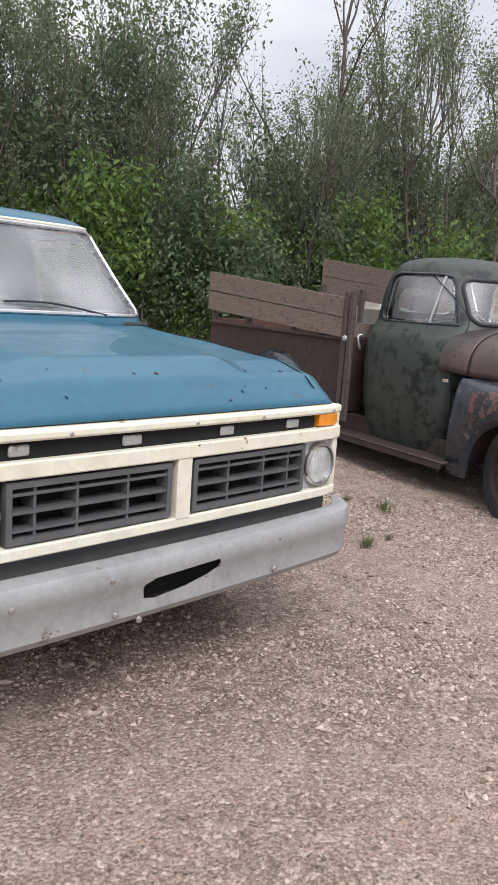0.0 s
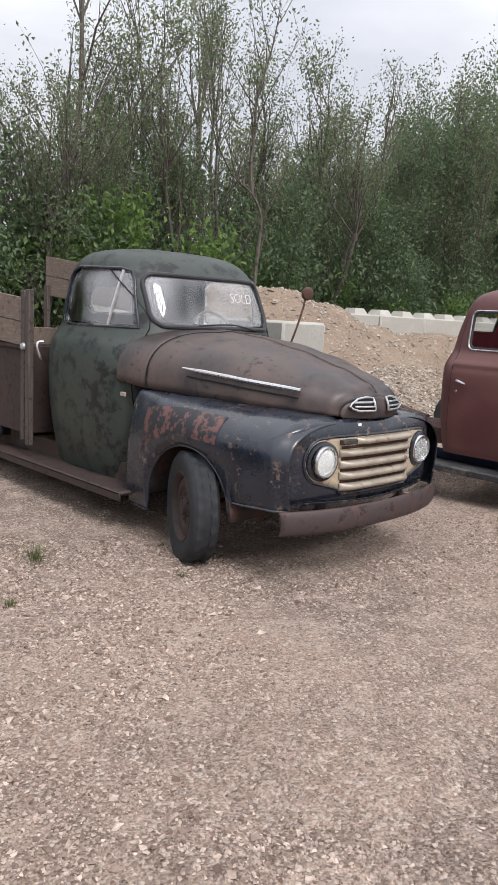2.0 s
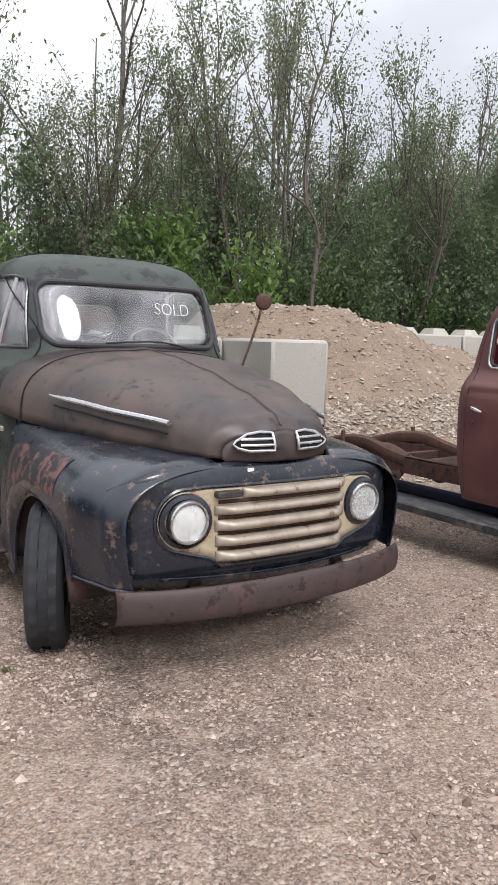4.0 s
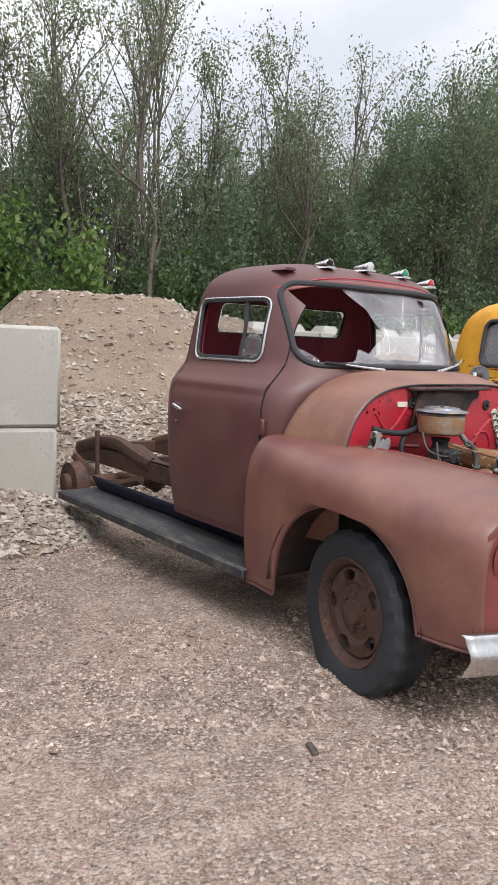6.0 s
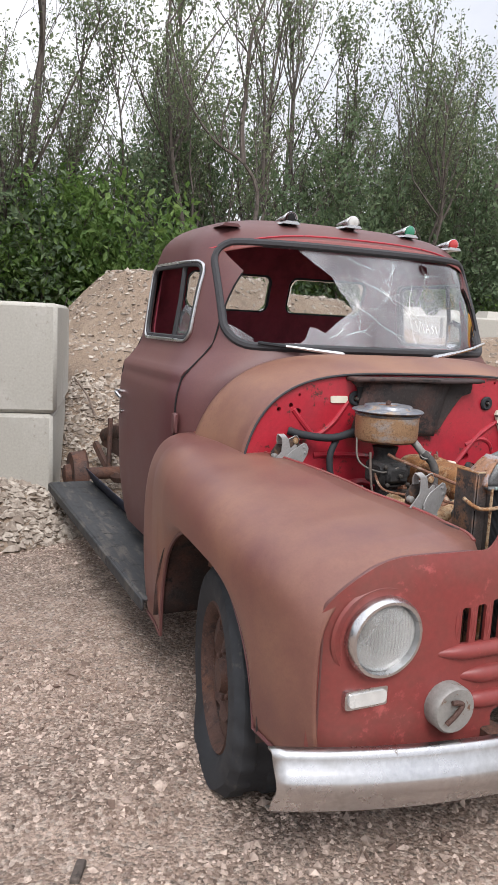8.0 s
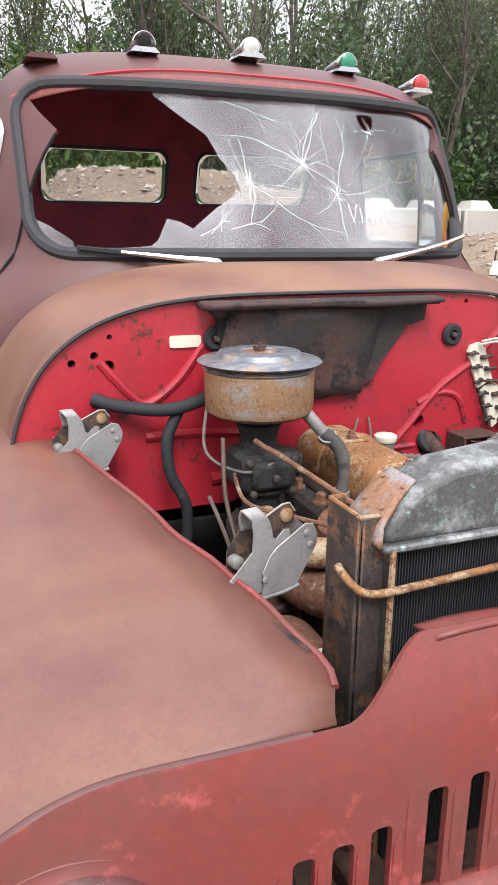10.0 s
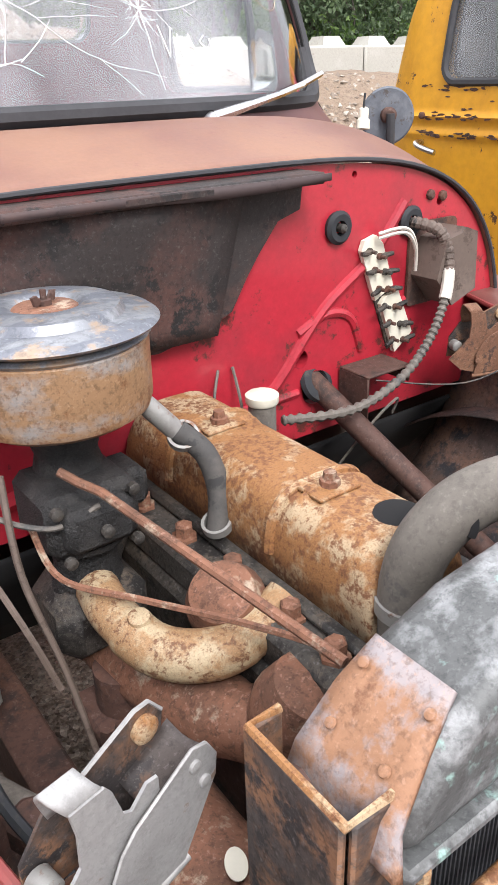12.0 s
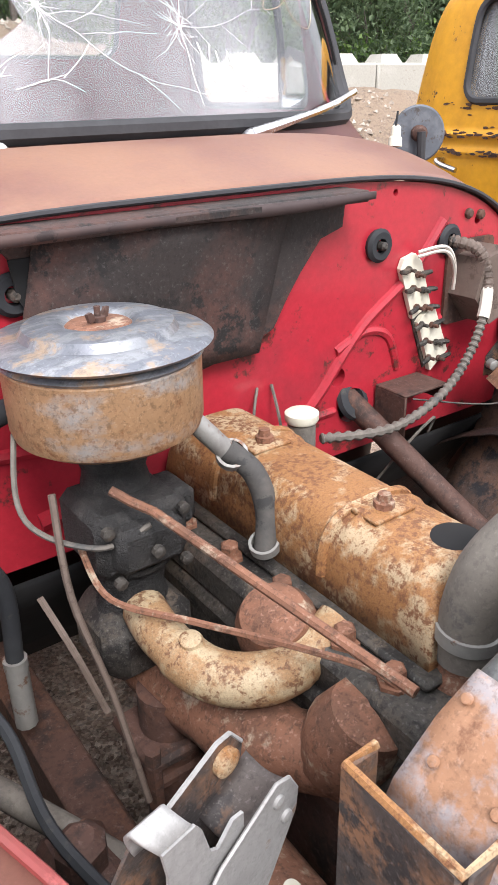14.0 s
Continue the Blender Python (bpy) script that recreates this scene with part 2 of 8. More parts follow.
def glass_material(name, dust, low, high, tint=(0.9, 0.93, 0.94)):
    m, nt, p = material(name)
    p.inputs["Base Color"].default_value = (*tint, 1)
    p.inputs["Transmission Weight"].default_value = 1.0
    p.inputs["Roughness"].default_value = 0.02
    p.inputs["IOR"].default_value = 1.5
    dirt = node(nt, "ShaderNodeBsdfDiffuse", Color=(*dust, 1))
    mix = nt.nodes.new("ShaderNodeMixShader")
    nt.links.new(step_of(nt, noise_of(nt, 2.0, 5, 0.5, (1.4, 1, 0.6)), low, high), mix.inputs[0])
    nt.links.new(p.outputs["BSDF"], mix.inputs[1])
    nt.links.new(dirt.outputs["BSDF"], mix.inputs[2])
    nt.links.new(mix.outputs[0], nt.nodes["Material Output"].inputs["Surface"])
    return m


glass_dusty = glass_material("dusty_window_glass", (0.5, 0.5, 0.52), 0.35, 1.9)
glass_hazy = glass_material("hazy_laminated_glass", (0.72, 0.72, 0.76), 0.36, 1.75)
# White mixed into the lamp glass stands for the reflector's brightness.
glass_lamp = glass_material("whitened_lamp_glass", (0.85, 0.85, 0.84), 0.34, 1.7)
glass_clear = glass_material("clear_lamp_glass", (0.7, 0.7, 0.68), 0.5, 3.0)


def gravel_material():
    m, nt, p = material("packed_pinkish_gravel")
    tc = nt.nodes.new("ShaderNodeTexCoord")
    big = noise_of(nt, 0.55, 6, 0.6)
    mid = noise_of(nt, 5.0, 8, 0.72)
    fine = noise_of(nt, 70.0, 4, 0.7)
    v = node(nt, "ShaderNodeTexVoronoi", Scale=66.0, Randomness=1.0)
    nt.links.new(tc.outputs["Object"], v.inputs["Vector"])
    v2 = node(nt, "ShaderNodeTexVoronoi", Scale=125.0, Randomness=1.0)
    nt.links.new(tc.outputs["Object"], v2.inputs["Vector"])
    soil = blend(nt, step_of(nt, big, 0.40, 0.58), (0.105, 0.067, 0.051), (0.31, 0.210, 0.160))
    soil = blend(nt, step_of(nt, mid, 0.48, 0.64), soil, (0.45, 0.34, 0.275))
    hsv = nt.nodes.new("ShaderNodeSeparateColor")
    nt.links.new(v.outputs["Color"], hsv.inputs["Color"])
    peb = blend(nt, hsv.outputs[0], (0.075, 0.054, 0.043), (0.60, 0.50, 0.425))
    cover = step_of(nt, hsv.outputs[1], 0.58, 0.75)
    col = blend(nt, cover, soil, peb)
    hsv2 = nt.nodes.new("ShaderNodeSeparateColor")
    nt.links.new(v2.outputs["Color"], hsv2.inputs["Color"])
    col = blend(nt, 0.45, col, blend(nt, hsv2.outputs[0], (0.05, 0.036, 0.028), (0.52, 0.415, 0.34)))
    col = blend(nt, step_of(nt, fine, 0.55, 0.9), col, (0.07, 0.052, 0.044))
    nt.links.new(col, p.inputs["Base Color"])
    p.inputs["Roughness"].default_value = 0.95
    inv = nt.nodes.new("ShaderNodeMath")
    inv.operation = "SUBTRACT"
    inv.inputs[0].default_value = 1.0
    nt.links.new(v.outputs["Distance"], inv.inputs[1])
    addn = nt.nodes.new("ShaderNodeMath")
    nt.links.new(inv.outputs[0], addn.inputs[0])
    nt.links.new(mid, addn.inputs[1])
    add2 = nt.nodes.new("ShaderNodeMath")
    nt.links.new(addn.outputs[0], add2.inputs[0])
    nt.links.new(fine, add2.inputs[1])
    bump_of(nt, p, add2.outputs[0], 0.9, 0.011)
    return m


def random_tint(name, low, high, rough=0.9, island=True, translucent=0.0):
    """Each loose piece of a mesh takes its own shade between two colours."""
    m, nt, p = material(name)
    g = nt.nodes.new("ShaderNodeNewGeometry")
    c = blend(nt, g.outputs["Random Per Island"], low, high)
    f = noise_of(nt, 30.0, 4, 0.6)
    c = blend(nt, step_of(nt, f, 0.35, 0.9), c, tuple(v * 0.6 for v in low))
    nt.links.new(c, p.inputs["Base Color"])
    p.inputs["Roughness"].default_value = rough
    if translucent:
        t = nt.nodes.new("ShaderNodeBsdfTranslucent")
        nt.links.new(c, t.inputs["Color"])
        mix = nt.nodes.new("ShaderNodeMixShader")
        mix.inputs[0].default_value = translucent
        nt.links.new(p.outputs["BSDF"], mix.inputs[1])
        nt.links.new(t.outputs["BSDF"], mix.inputs[2])
        nt.links.new(mix.outputs[0], nt.nodes["Material Output"].inputs["Surface"])
    return m


rusty_dark = worn("dark_brown_rusted_panel", (0.045, 0.03, 0.027), (0.072, 0.043, 0.034), (0.022, 0.018, 0.018), 0.62, metal=0.1, big=4, fine=40, bump=0.25)
wood_pale = worn("pale_weathered_plank_edge", (0.2, 0.155, 0.125), (0.27, 0.21, 0.17), (0.1, 0.07, 0.055), 0.85, big=6, fine=60, stretch=(12, 0.8, 12), bump=0.4, spots=(0.55, 0.7))
gravel = gravel_material()
hose_dark = worn("dusty_dark_rubber_hose", (0.055, 0.052, 0.05), (0.095, 0.086, 0.078), (0.03, 0.03, 0.03), 0.7, big=9, fine=70, bump=0.2)
mirror_back = worn("scuffed_grey_mirror_back", (0.10, 0.11, 0.13), (0.16, 0.17, 0.19), (0.07, 0.06, 0.055), 0.4, metal=0.3, big=14, fine=90, bump=0.1)
reg_brown = worn("dusty_brown_painted_tin", (0.115, 0.085, 0.07), (0.16, 0.12, 0.10), (0.07, 0.05, 0.04), 0.6, big=10, fine=80, bump=0.15)
inner_rust = worn("dark_rusted_inner_panel", (0.075, 0.054, 0.048), (0.215, 0.115, 0.075), (0.028, 0.029, 0.034), 0.55, metal=0.1, big=5.5, fine=50, cover=(0.46, 0.64), spots=(0.52, 0.62), bump=0.4, depth=0.004, speck=0.6)
zinc_plain = worn("dull_grey_galvanised_sheet", (0.33, 0.325, 0.32), (0.25, 0.245, 0.24), (0.24, 0.17, 0.13), 0.5, metal=0.35, big=16, fine=120, spots=(0.66, 0.74), bump=0.08, speck=0.2)
cowl_tan = worn("cowl_paint_bleached_to_tan", (0.150, 0.061, 0.048), (0.262, 0.138, 0.086), (0.17, 0.065, 0.055), 0.4, big=2.6, fine=130, cover=(0.36, 0.62), bump=0.06, spots=(0.58, 0.78))
rusty_orange = worn("orange_brown_rusted_sheet", (0.15, 0.07, 0.04), (0.23, 0.115, 0.065), (0.07, 0.04, 0.03), 0.7, big=16, fine=90, bump=0.35, speck=0.6)
carb_black = worn("crusted_black_casting", (0.022, 0.021, 0.021), (0.055, 0.05, 0.047), (0.012, 0.012, 0.012), 0.62, metal=0.1, big=18, fine=150, spots=(0.5, 0.6), bump=1.0, depth=0.006, speck=0.6)
stone_mat = random_tint("loose_stones", (0.15, 0.10, 0.078), (0.69, 0.56, 0.475))
stone_pile = random_tint("pale_crushed_stone", (0.22, 0.175, 0.14), (0.56, 0.5, 0.43))
leaf_dull = random_tint("olive_spring_leaves", (0.125, 0.168, 0.09), (0.26, 0.31, 0.165), 0.6, translucent=0.5)
leaf_fresh = random_tint("fresh_green_leaves", (0.10, 0.19, 0.045), (0.235, 0.35, 0.10), 0.6, translucent=0.5)
leaf_deep = random_tint("deep_green_leaves", (0.085, 0.133, 0.07), (0.19, 0.26, 0.13), 0.65, translucent=0.45)
bark = worn("grey_brown_bark", (0.095, 0.08, 0.07), (0.15, 0.13, 0.115), (0.04, 0.033, 0.028), 0.9, big=4, fine=30, stretch=(8, 8, 1), bump=0.5, depth=0.01)
grass_mat = random_tint("dry_green_grass", (0.09, 0.12, 0.04), (0.2, 0.2, 0.09), 0.7, translucent=0.2)


# ---- mesh tools ----
SHIFT = {}


class Shape:
    """Vertices and faces of one mesh."""

    def __init__(self):
        self.v, self.f = [], []

    def add(self, verts, faces, m=None):
        k = len(self.v)
        self.v += [tuple(m @ Vector(p)) if m else tuple(p) for p in verts]
        self.f += [tuple(i + k for i in f) for f in faces]
        return self

    def box(self, x0, x1, y0, y1, z0, z1, bevel=0.0, m=None):
        x0, x1, y0, y1, z0, z1 = min(x0, x1), max(x0, x1), min(y0, y1), max(y0, y1), min(z0, z1), max(z0, z1)
        c = Vector(((x0 + x1) / 2, (y0 + y1) / 2, (z0 + z1) / 2))
        h = Vector(((x1 - x0) / 2, (y1 - y0) / 2, (z1 - z0) / 2))
        b = min(bevel, 0.45 * min(h) * 2)
        if b <= 0:
            v = [(c.x + sx * h.x, c.y + sy * h.y, c.z + sz * h.z) for sx in (-1, 1) for sy in (-1, 1) for sz in (-1, 1)]
            return self.add(v, [(0, 1, 3, 2), (4, 6, 7, 5), (0, 4, 5, 1), (2, 3, 7, 6), (0, 2, 6, 4), (1, 5, 7, 3)], m)
        v, idx = [], {}
        signs = [(sx, sy, sz) for sx in (-1, 1) for sy in (-1, 1) for sz in (-1, 1)]
        for s in signs:
            for a in range(3):
                idx[s, a] = len(v)
                v.append([c[k] + s[k] * (h[k] - (0 if k == a else b)) for k in range(3)])
        f = []
        for a in range(3):
            o = [k for k in range(3) if k != a]
            for side in (-1, 1):
                ring = []
                for p, q in ((-1, -1), (1, -1), (1, 1), (-1, 1)):
                    s = [0, 0, 0]
                    s[a], s[o[0]], s[o[1]] = side, p, q
                    ring.append(idx[tuple(s), a])
                f.append(tuple(ring))
        for a in range(3):
            o = [k for k in range(3) if k != a]
            for p in (-1, 1):
                for q in (-1, 1):
                    s1, s2 = [0, 0, 0], [0, 0, 0]
                    s1[o[0]] = s2[o[0]] = p
                    s1[o[1]] = s2[o[1]] = q
                    s1[a], s2[a] = -1, 1
                    s1, s2 = tuple(s1), tuple(s2)
                    f.append((idx[s1, o[0]], idx[s2, o[0]], idx[s2, o[1]], idx[s1, o[1]]))
        for s in signs:
            f.append((idx[s, 0], idx[s, 1], idx[s, 2]))
        return self.add(v, f, m)

    def tube(self, points, r, n=8, closed=False, caps=True, flat=1.0, m=None):
        p = [Vector(q) for q in points]
        k = len(p)
        radii = list(r) if isinstance(r, (list, tuple)) else [r] * k
        verts, faces = [], []
        normal = None
        for i in range(k):
            a = p[(i - 1) % k] if (i or closed) else p[0]
            b = p[(i + 1) % k] if (i < k - 1 or closed) else p[-1]
            t = (b - a).normalized()
            if normal is None:
                normal = t.orthogonal().normalized() if abs(t.z) > 0.9 else t.cross(Vector((0, 0, 1))).normalized()
            normal = (normal - t * normal.dot(t)).normalized()
            other = t.cross(normal)
            for j in range(n):
                w = 2 * math.pi * j / n
                verts.append(p[i] + radii[i] * (math.cos(w) * normal + flat * math.sin(w) * other))
        for i in range(k if closed else k - 1):
            for j in range(n):
                a, b = i * n, ((i + 1) % k) * n
                faces.append((a + j, a + (j + 1) % n, b + (j + 1) % n, b + j))
        if caps and not closed:
            faces.append(tuple(range(n))[::-1])
            faces.append(tuple((k - 1) * n + j for j in range(n)))
        return self.add(verts, faces, m)

    def lathe(self, profile, m=None, n=28, closed=False):
        """Turn (radius, height) round the z axis."""
        verts, faces = [], []
        for r, h in profile:
            for j in range(n):
                w = 2 * math.pi * j / n
                verts.append((r * math.cos(w), r * math.sin(w), h))
        k = len(profile)
        for i in range(k if closed else k - 1):
            a, b = i * n, ((i + 1) % k) * n
            for j in range(n):
                faces.append((a + j, a + (j + 1) % n, b + (j + 1) % n, b + j))
        if not closed:
            faces.append(tuple(range(n))[::-1])
            faces.append(tuple((k - 1) * n + j for j in range(n)))
        return self.add(verts, faces, m)

    def prism(self, outline, h0, h1, m=None):
        n = len(outline)
        v = [(x, y, h0) for x, y in outline] + [(x, y, h1) for x, y in outline]
        f = [tuple(range(n))[::-1], tuple(range(n, 2 * n))] + [(i, (i + 1) % n, n + (i + 1) % n, n + i) for i in range(n)]
        return self.add(v, f, m)

    def surf(self, fun, nu, nv, loop=False, m=None):
        v = [fun(i / nu, j / nv) for j in range(nv + 1) for i in range(nu if loop else nu + 1)]
        w = nu if loop else nu + 1
        f = [(j * w + i, j * w + (i + 1) % w, (j + 1) * w + (i + 1) % w, (j + 1) * w + i) for j in range(nv) for i in range(nu)]
        return self.add(v, f, m)


def mesh_of(shape, name, mat, sharp=38):
    me = bpy.data.meshes.new(name)
    me.from_pydata(shape.v, [], shape.f)
    bm = bmesh.new()
    bm.from_mesh(me)
    if len(bm.faces) < 60000:
        bmesh.ops.recalc_face_normals(bm, faces=bm.faces)
    bm.to_mesh(me)
    bm.free()
    me.materials.append(mat)
    me.shade_smooth()
    me.set_sharp_from_angle(angle=radians(sharp))
    return me


def thing(name, base, label, category, group="", turn=0.0):
    """An empty at the base of a thing. Its parts are given in the place's own coordinates."""
    ob = new(name)
    ob.empty_display_size = 0.1
    ob.matrix_world = pose(*base, 0, 0, turn)
    SHIFT[ob.name] = pose(*base, 0, 0, turn).inverted()
    return tagged(ob, label, category, group)


def part(name, shape, mat, parent, label="", thick=0.0, sharp=38, offset=-1.0):
    me = mesh_of(shape, name, mat, sharp)
    s = SHIFT[parent.name]
    me.transform(s)
    ob = new(name, me)
    ob.parent = parent
    SHIFT[ob.name] = s
    if thick:
        mod = ob.modifiers.new("thickness", "SOLIDIFY")
        mod.thickness, mod.offset = thick, offset
    return tagged(ob, label)


def single(name, shape, mat, label, category, group="", kind="", sharp=38):
    """A thing or a piece of the setting that is one mesh."""
    ob = new(name, mesh_of(shape, name, mat, sharp))
    return tagged(ob, label, category, group, kind)


def carve(ob, cutters):
    """Cut closed shapes out of a part, for good."""
    made = []
    for sh in cutters:
        c = new("cutter", mesh_of(sh, "cutter", ob.data.materials[0]))
        c.matrix_world = ob.matrix_world.copy() if ob.parent is None else ob.parent.matrix_world @ SHIFT[ob.name]
        made.append(c)
        mod = ob.modifiers.new("cut", "BOOLEAN")
        mod.object, mod.operation, mod.solver = c, "DIFFERENCE", "EXACT"
    bpy.context.view_layer.update()
    graph = bpy.context.evaluated_depsgraph_get()
    me = bpy.data.meshes.new_from_object(ob.evaluated_get(graph))
    ob.modifiers.clear()
    old, ob.data = ob.data, me
    bpy.data.meshes.remove(old)
    for c in made:
        d = c.data
        bpy.data.objects.remove(c)
        bpy.data.meshes.remove(d)
    me.shade_smooth()
    me.set_sharp_from_angle(angle=radians(38))
    return ob


def lerp(table, t):
    """A smooth value from a short table of (key, value)."""
    if t <= table[0][0]:
        return table[0][1]
    for (a, p), (b, q) in zip(table, table[1:]):
        if t <= b:
            k = (t - a) / (b - a)
            k = k * k * (3 - 2 * k) * 0.5 + k * 0.5
            return p + (q - p) * k
    return table[-1][1]


def bend(points, steps=6):
    """A smooth line through a few points."""
    p = [Vector(q) for q in points]
    out = []
    for i in range(len(p) - 1):
        a, b, c, d = p[max(i - 1, 0)], p[i], p[i + 1], p[min(i + 2, len(p) - 1)]
        for s in range(steps):
            t = s / steps
            out.append(0.5 * (2 * b + (c - a) * t + (2 * a - 5 * b + 4 * c - d) * t * t + (3 * b - a - 3 * c + d) * t ** 3))
    return out + [p[-1]]


def round_rect(x0, x1, z0, z1, r, n=6):
    """The outline of a rectangle with round corners."""
    out = []
    for cx, cz, a0 in ((x1 - r, z1 - r, 0), (x0 + r, z1 - r, 90), (x0 + r, z0 + r, 180), (x1 - r, z0 + r, 270)):
        for i in range(n + 1):
            a = radians(a0 + 90 * i / n)
            out.append((cx + r * math.cos(a), cz + r * math.sin(a)))
    return out


def dense(outline, step=0.03):
    out = []
    for a, b in zip(outline, outline[1:] + outline[:1]):
        k = max(1, int(math.dist(a, b) / step))
        out += [(a[0] + (b[0] - a[0]) * i / k, a[1] + (b[1] - a[1]) * i / k) for i in range(k)]
    return out


FACING = pose(0, 0, 0, 90, 0, 0)          # prism outlines (x, z), depth towards -y
SIDEWAYS = Matrix(((0, 0, 1, 0), (1, 0, 0, 0), (0, 1, 0, 0), (0, 0, 0, 1)))  # outlines (y, z), depth along x


# ---- ground ----
def ground_height(x, y):
    far = max(0.0, min(1.0, (y - 4.2) / 3.0))
    near = noise.noise((x * 0.45, y * 0.45, 0.3)) * 0.025 + noise.noise((x * 1.9, y * 1.9, 4.0)) * 0.013
    near += noise.noise((x * 6.0, y * 6.0, 8.0)) * 0.012 + abs(noise.noise((x * 3.1, y * 3.1, 6.0))) * 0.016
    near -= 0.02 * max(0.0, 1 - abs(y - 1.75 - 0.22 * (x - 6.5) - 0.12 * math.sin(x * 2.1)) / 0.13) * max(0.0, min(1, (x - 2.5) / 2))
    return near - 0.015 + far * 0.06


def make_ground():
    xs = [-900, -300, -90, -40, -22, -14] + [-9 + 0.075 * i for i in range(420)] + [26, 34, 50, 100, 300, 900]
    ys = [-900, -300, -90, -30, -12, -6] + [-2.5 + 0.075 * i for i in range(170)] + [12, 16, 24, 40, 100, 300, 900]
    sh = Shape()
    for y in ys:
        for x in xs:
            sh.v.append((x, y, ground_height(x, y) if abs(x) < 40 and abs(y) < 40 else 0.0))
    w = len(xs)
    sh.f = [(j * w + i, j * w + i + 1, (j + 1) * w + i + 1, (j + 1) * w + i) for j in range(len(ys) - 1) for i in range(w - 1)]
    return single("ground", sh, gravel, "pinkish grey packed gravel yard", "ground", kind="structure")


make_ground()
CHIP_F = ((0, 2, 4), (2, 1, 4), (1, 3, 4), (3, 0, 4), (2, 0, 5), (1, 2, 5), (3, 1, 5), (0, 3, 5))


def stones(name, count, place, size, mat, label, seed):
    """Angular chips of stone, half sunk, each with its own size, turn and facets."""
    rnd = random.Random(seed)
    r = np.random.RandomState(seed)
    at = np.array([place(rnd) for _ in range(count)])
    s = np.array([size(rnd) for _ in range(count)])
    corner = np.array(((1, 0, 0), (-1, 0, 0), (0, 1, 0), (0, -1, 0), (0, 0, 1), (0, 0, -1)), float)
    v = corner[None] + r.uniform(-0.42, 0.42, (count, 6, 3))
    v *= (s[:, None] * r.uniform((0.75, 0.65, 0.45), (1.35, 1.1, 0.85), (count, 3)))[:, None, :]
    a, b = r.uniform(0, 2 * math.pi, count), r.uniform(-0.5, 0.5, count)
    ca, sa, cb, sb = np.cos(a)[:, None], np.sin(a)[:, None], np.cos(b)[:, None], np.sin(b)[:, None]
    x, y, z = v[..., 0], v[..., 1] * cb - v[..., 2] * sb, v[..., 1] * sb + v[..., 2] * cb
    v = np.stack((x * ca - y * sa, x * sa + y * ca, z), -1) + at[:, None, :]
    v[..., 2] += 0.18 * s[:, None]
    f = (np.array(CHIP_F)[None] + 6 * np.arange(count)[:, None, None]).reshape(-1, 3)
    ob = new(name, bpy.data.meshes.new(name))
    ob.data.from_pydata(v.reshape(-1, 3).tolist(), [], f.tolist())
    ob.data.materials.append(mat)
    return tagged(ob, label, "gravel", kind="stuff")


def yard_spot(rnd):
    while True:
        x, y = rnd.uniform(-1.5, 9.5), rnd.uniform(-0.5, 5.5)
        patch = noise.noise((x * 0.8, y * 0.8, 2.2)) + 0.5 * noise.noise((x * 2.6, y * 2.6, 5.0))
        if rnd.random() < 0.16 + 2.1 * patch + 0.6 * noise.noise((x * 7.0, y * 7.0, 1.0)):
            return x, y, ground_height(x, y)


stones("gravel_stones", 120000, yard_spot, lambda r: 0.0032 + 0.0085 * r.random() ** 2.2, stone_mat, "loose pale and brown gravel stones on the yard", 3)
stones("gravel_lumps", 11000, yard_spot, lambda r: 0.008 + 0.0145 * r.random() ** 3.0, stone_mat, "larger loose stones lying in the gravel", 5)


# ---- gravel heaps ----
def heap_height(x, y):
    h = 0.0
    for cx, cy, rx, ry, top in ((10.4, 9.6, 3.0, 3.6, 2.5), (11.6, 9.7, 3.2, 3.4, 2.3), (9.0, 8.4, 1.7, 2.6, 1.5), (12.9, 9.4, 2.6, 3.0, 1.9), (14.5, 8.4, 2.8, 2.2, 1.75), (17.5, 8.4, 3.5, 1.8, 1.6), (7.5, 5.7, 1.1, 1.0, 0.42)):
        d = math.hypot((x - cx) / rx, (y - cy) / ry)
        h = max(h, top * max(0.0, min(0.80 + 0.06 * (1 - d), (1 - d ** 1.25) * 1.12))) if d < 1 else h
    return h + (0.05 * noise.noise((x * 1.3, y * 1.3, 1)) + 0.04 * noise.noise((x * 4, y * 4, 3))) * min(1, h * 2) - 0.06


def make_heap():
    sh = Shape()
    nx, ny, x0, y0, st = 190, 96, 6.3, 4.6, 0.075
    for j in range(ny + 1):
        for i in range(nx + 1):
            x, y = x0 + i * st, y0 + j * st
            sh.v.append((x, y, heap_height(x, y) + ground_height(x, y) * 0.3))
    w = nx + 1
    sh.f = [(j * w + i, j * w + i + 1, (j + 1) * w + i + 1, (j + 1) * w + i) for j in range(ny) for i in range(nx)]
    return single("earth_mound", sh, heap_mat, "tan mound of sandy soil and fine gravel", "mound")


heap_mat = worn("tan_sandy_gravel", (0.30, 0.225, 0.165), (0.36, 0.285, 0.215), (0.20, 0.15, 0.115), 0.95, big=1.5, fine=60, bump=1.0, depth=0.03, spots=(0.5, 0.66))
make_heap()


def heap_spot(rnd):
    while True:
        x, y = rnd.uniform(7.0, 14.5), rnd.uniform(4.8, 9.8)
        z = heap_height(x, y)
        if z > 0.0 and rnd.random() < (1.0 if z < 0.9 else 0.16):
            return x, y, z


stones("crushed_stones", 26000, heap_spot, lambda r: 0.013 + 0.034 * r.random() ** 2, stone_pile, "pale crushed stone covering the foot of the heap", 8)


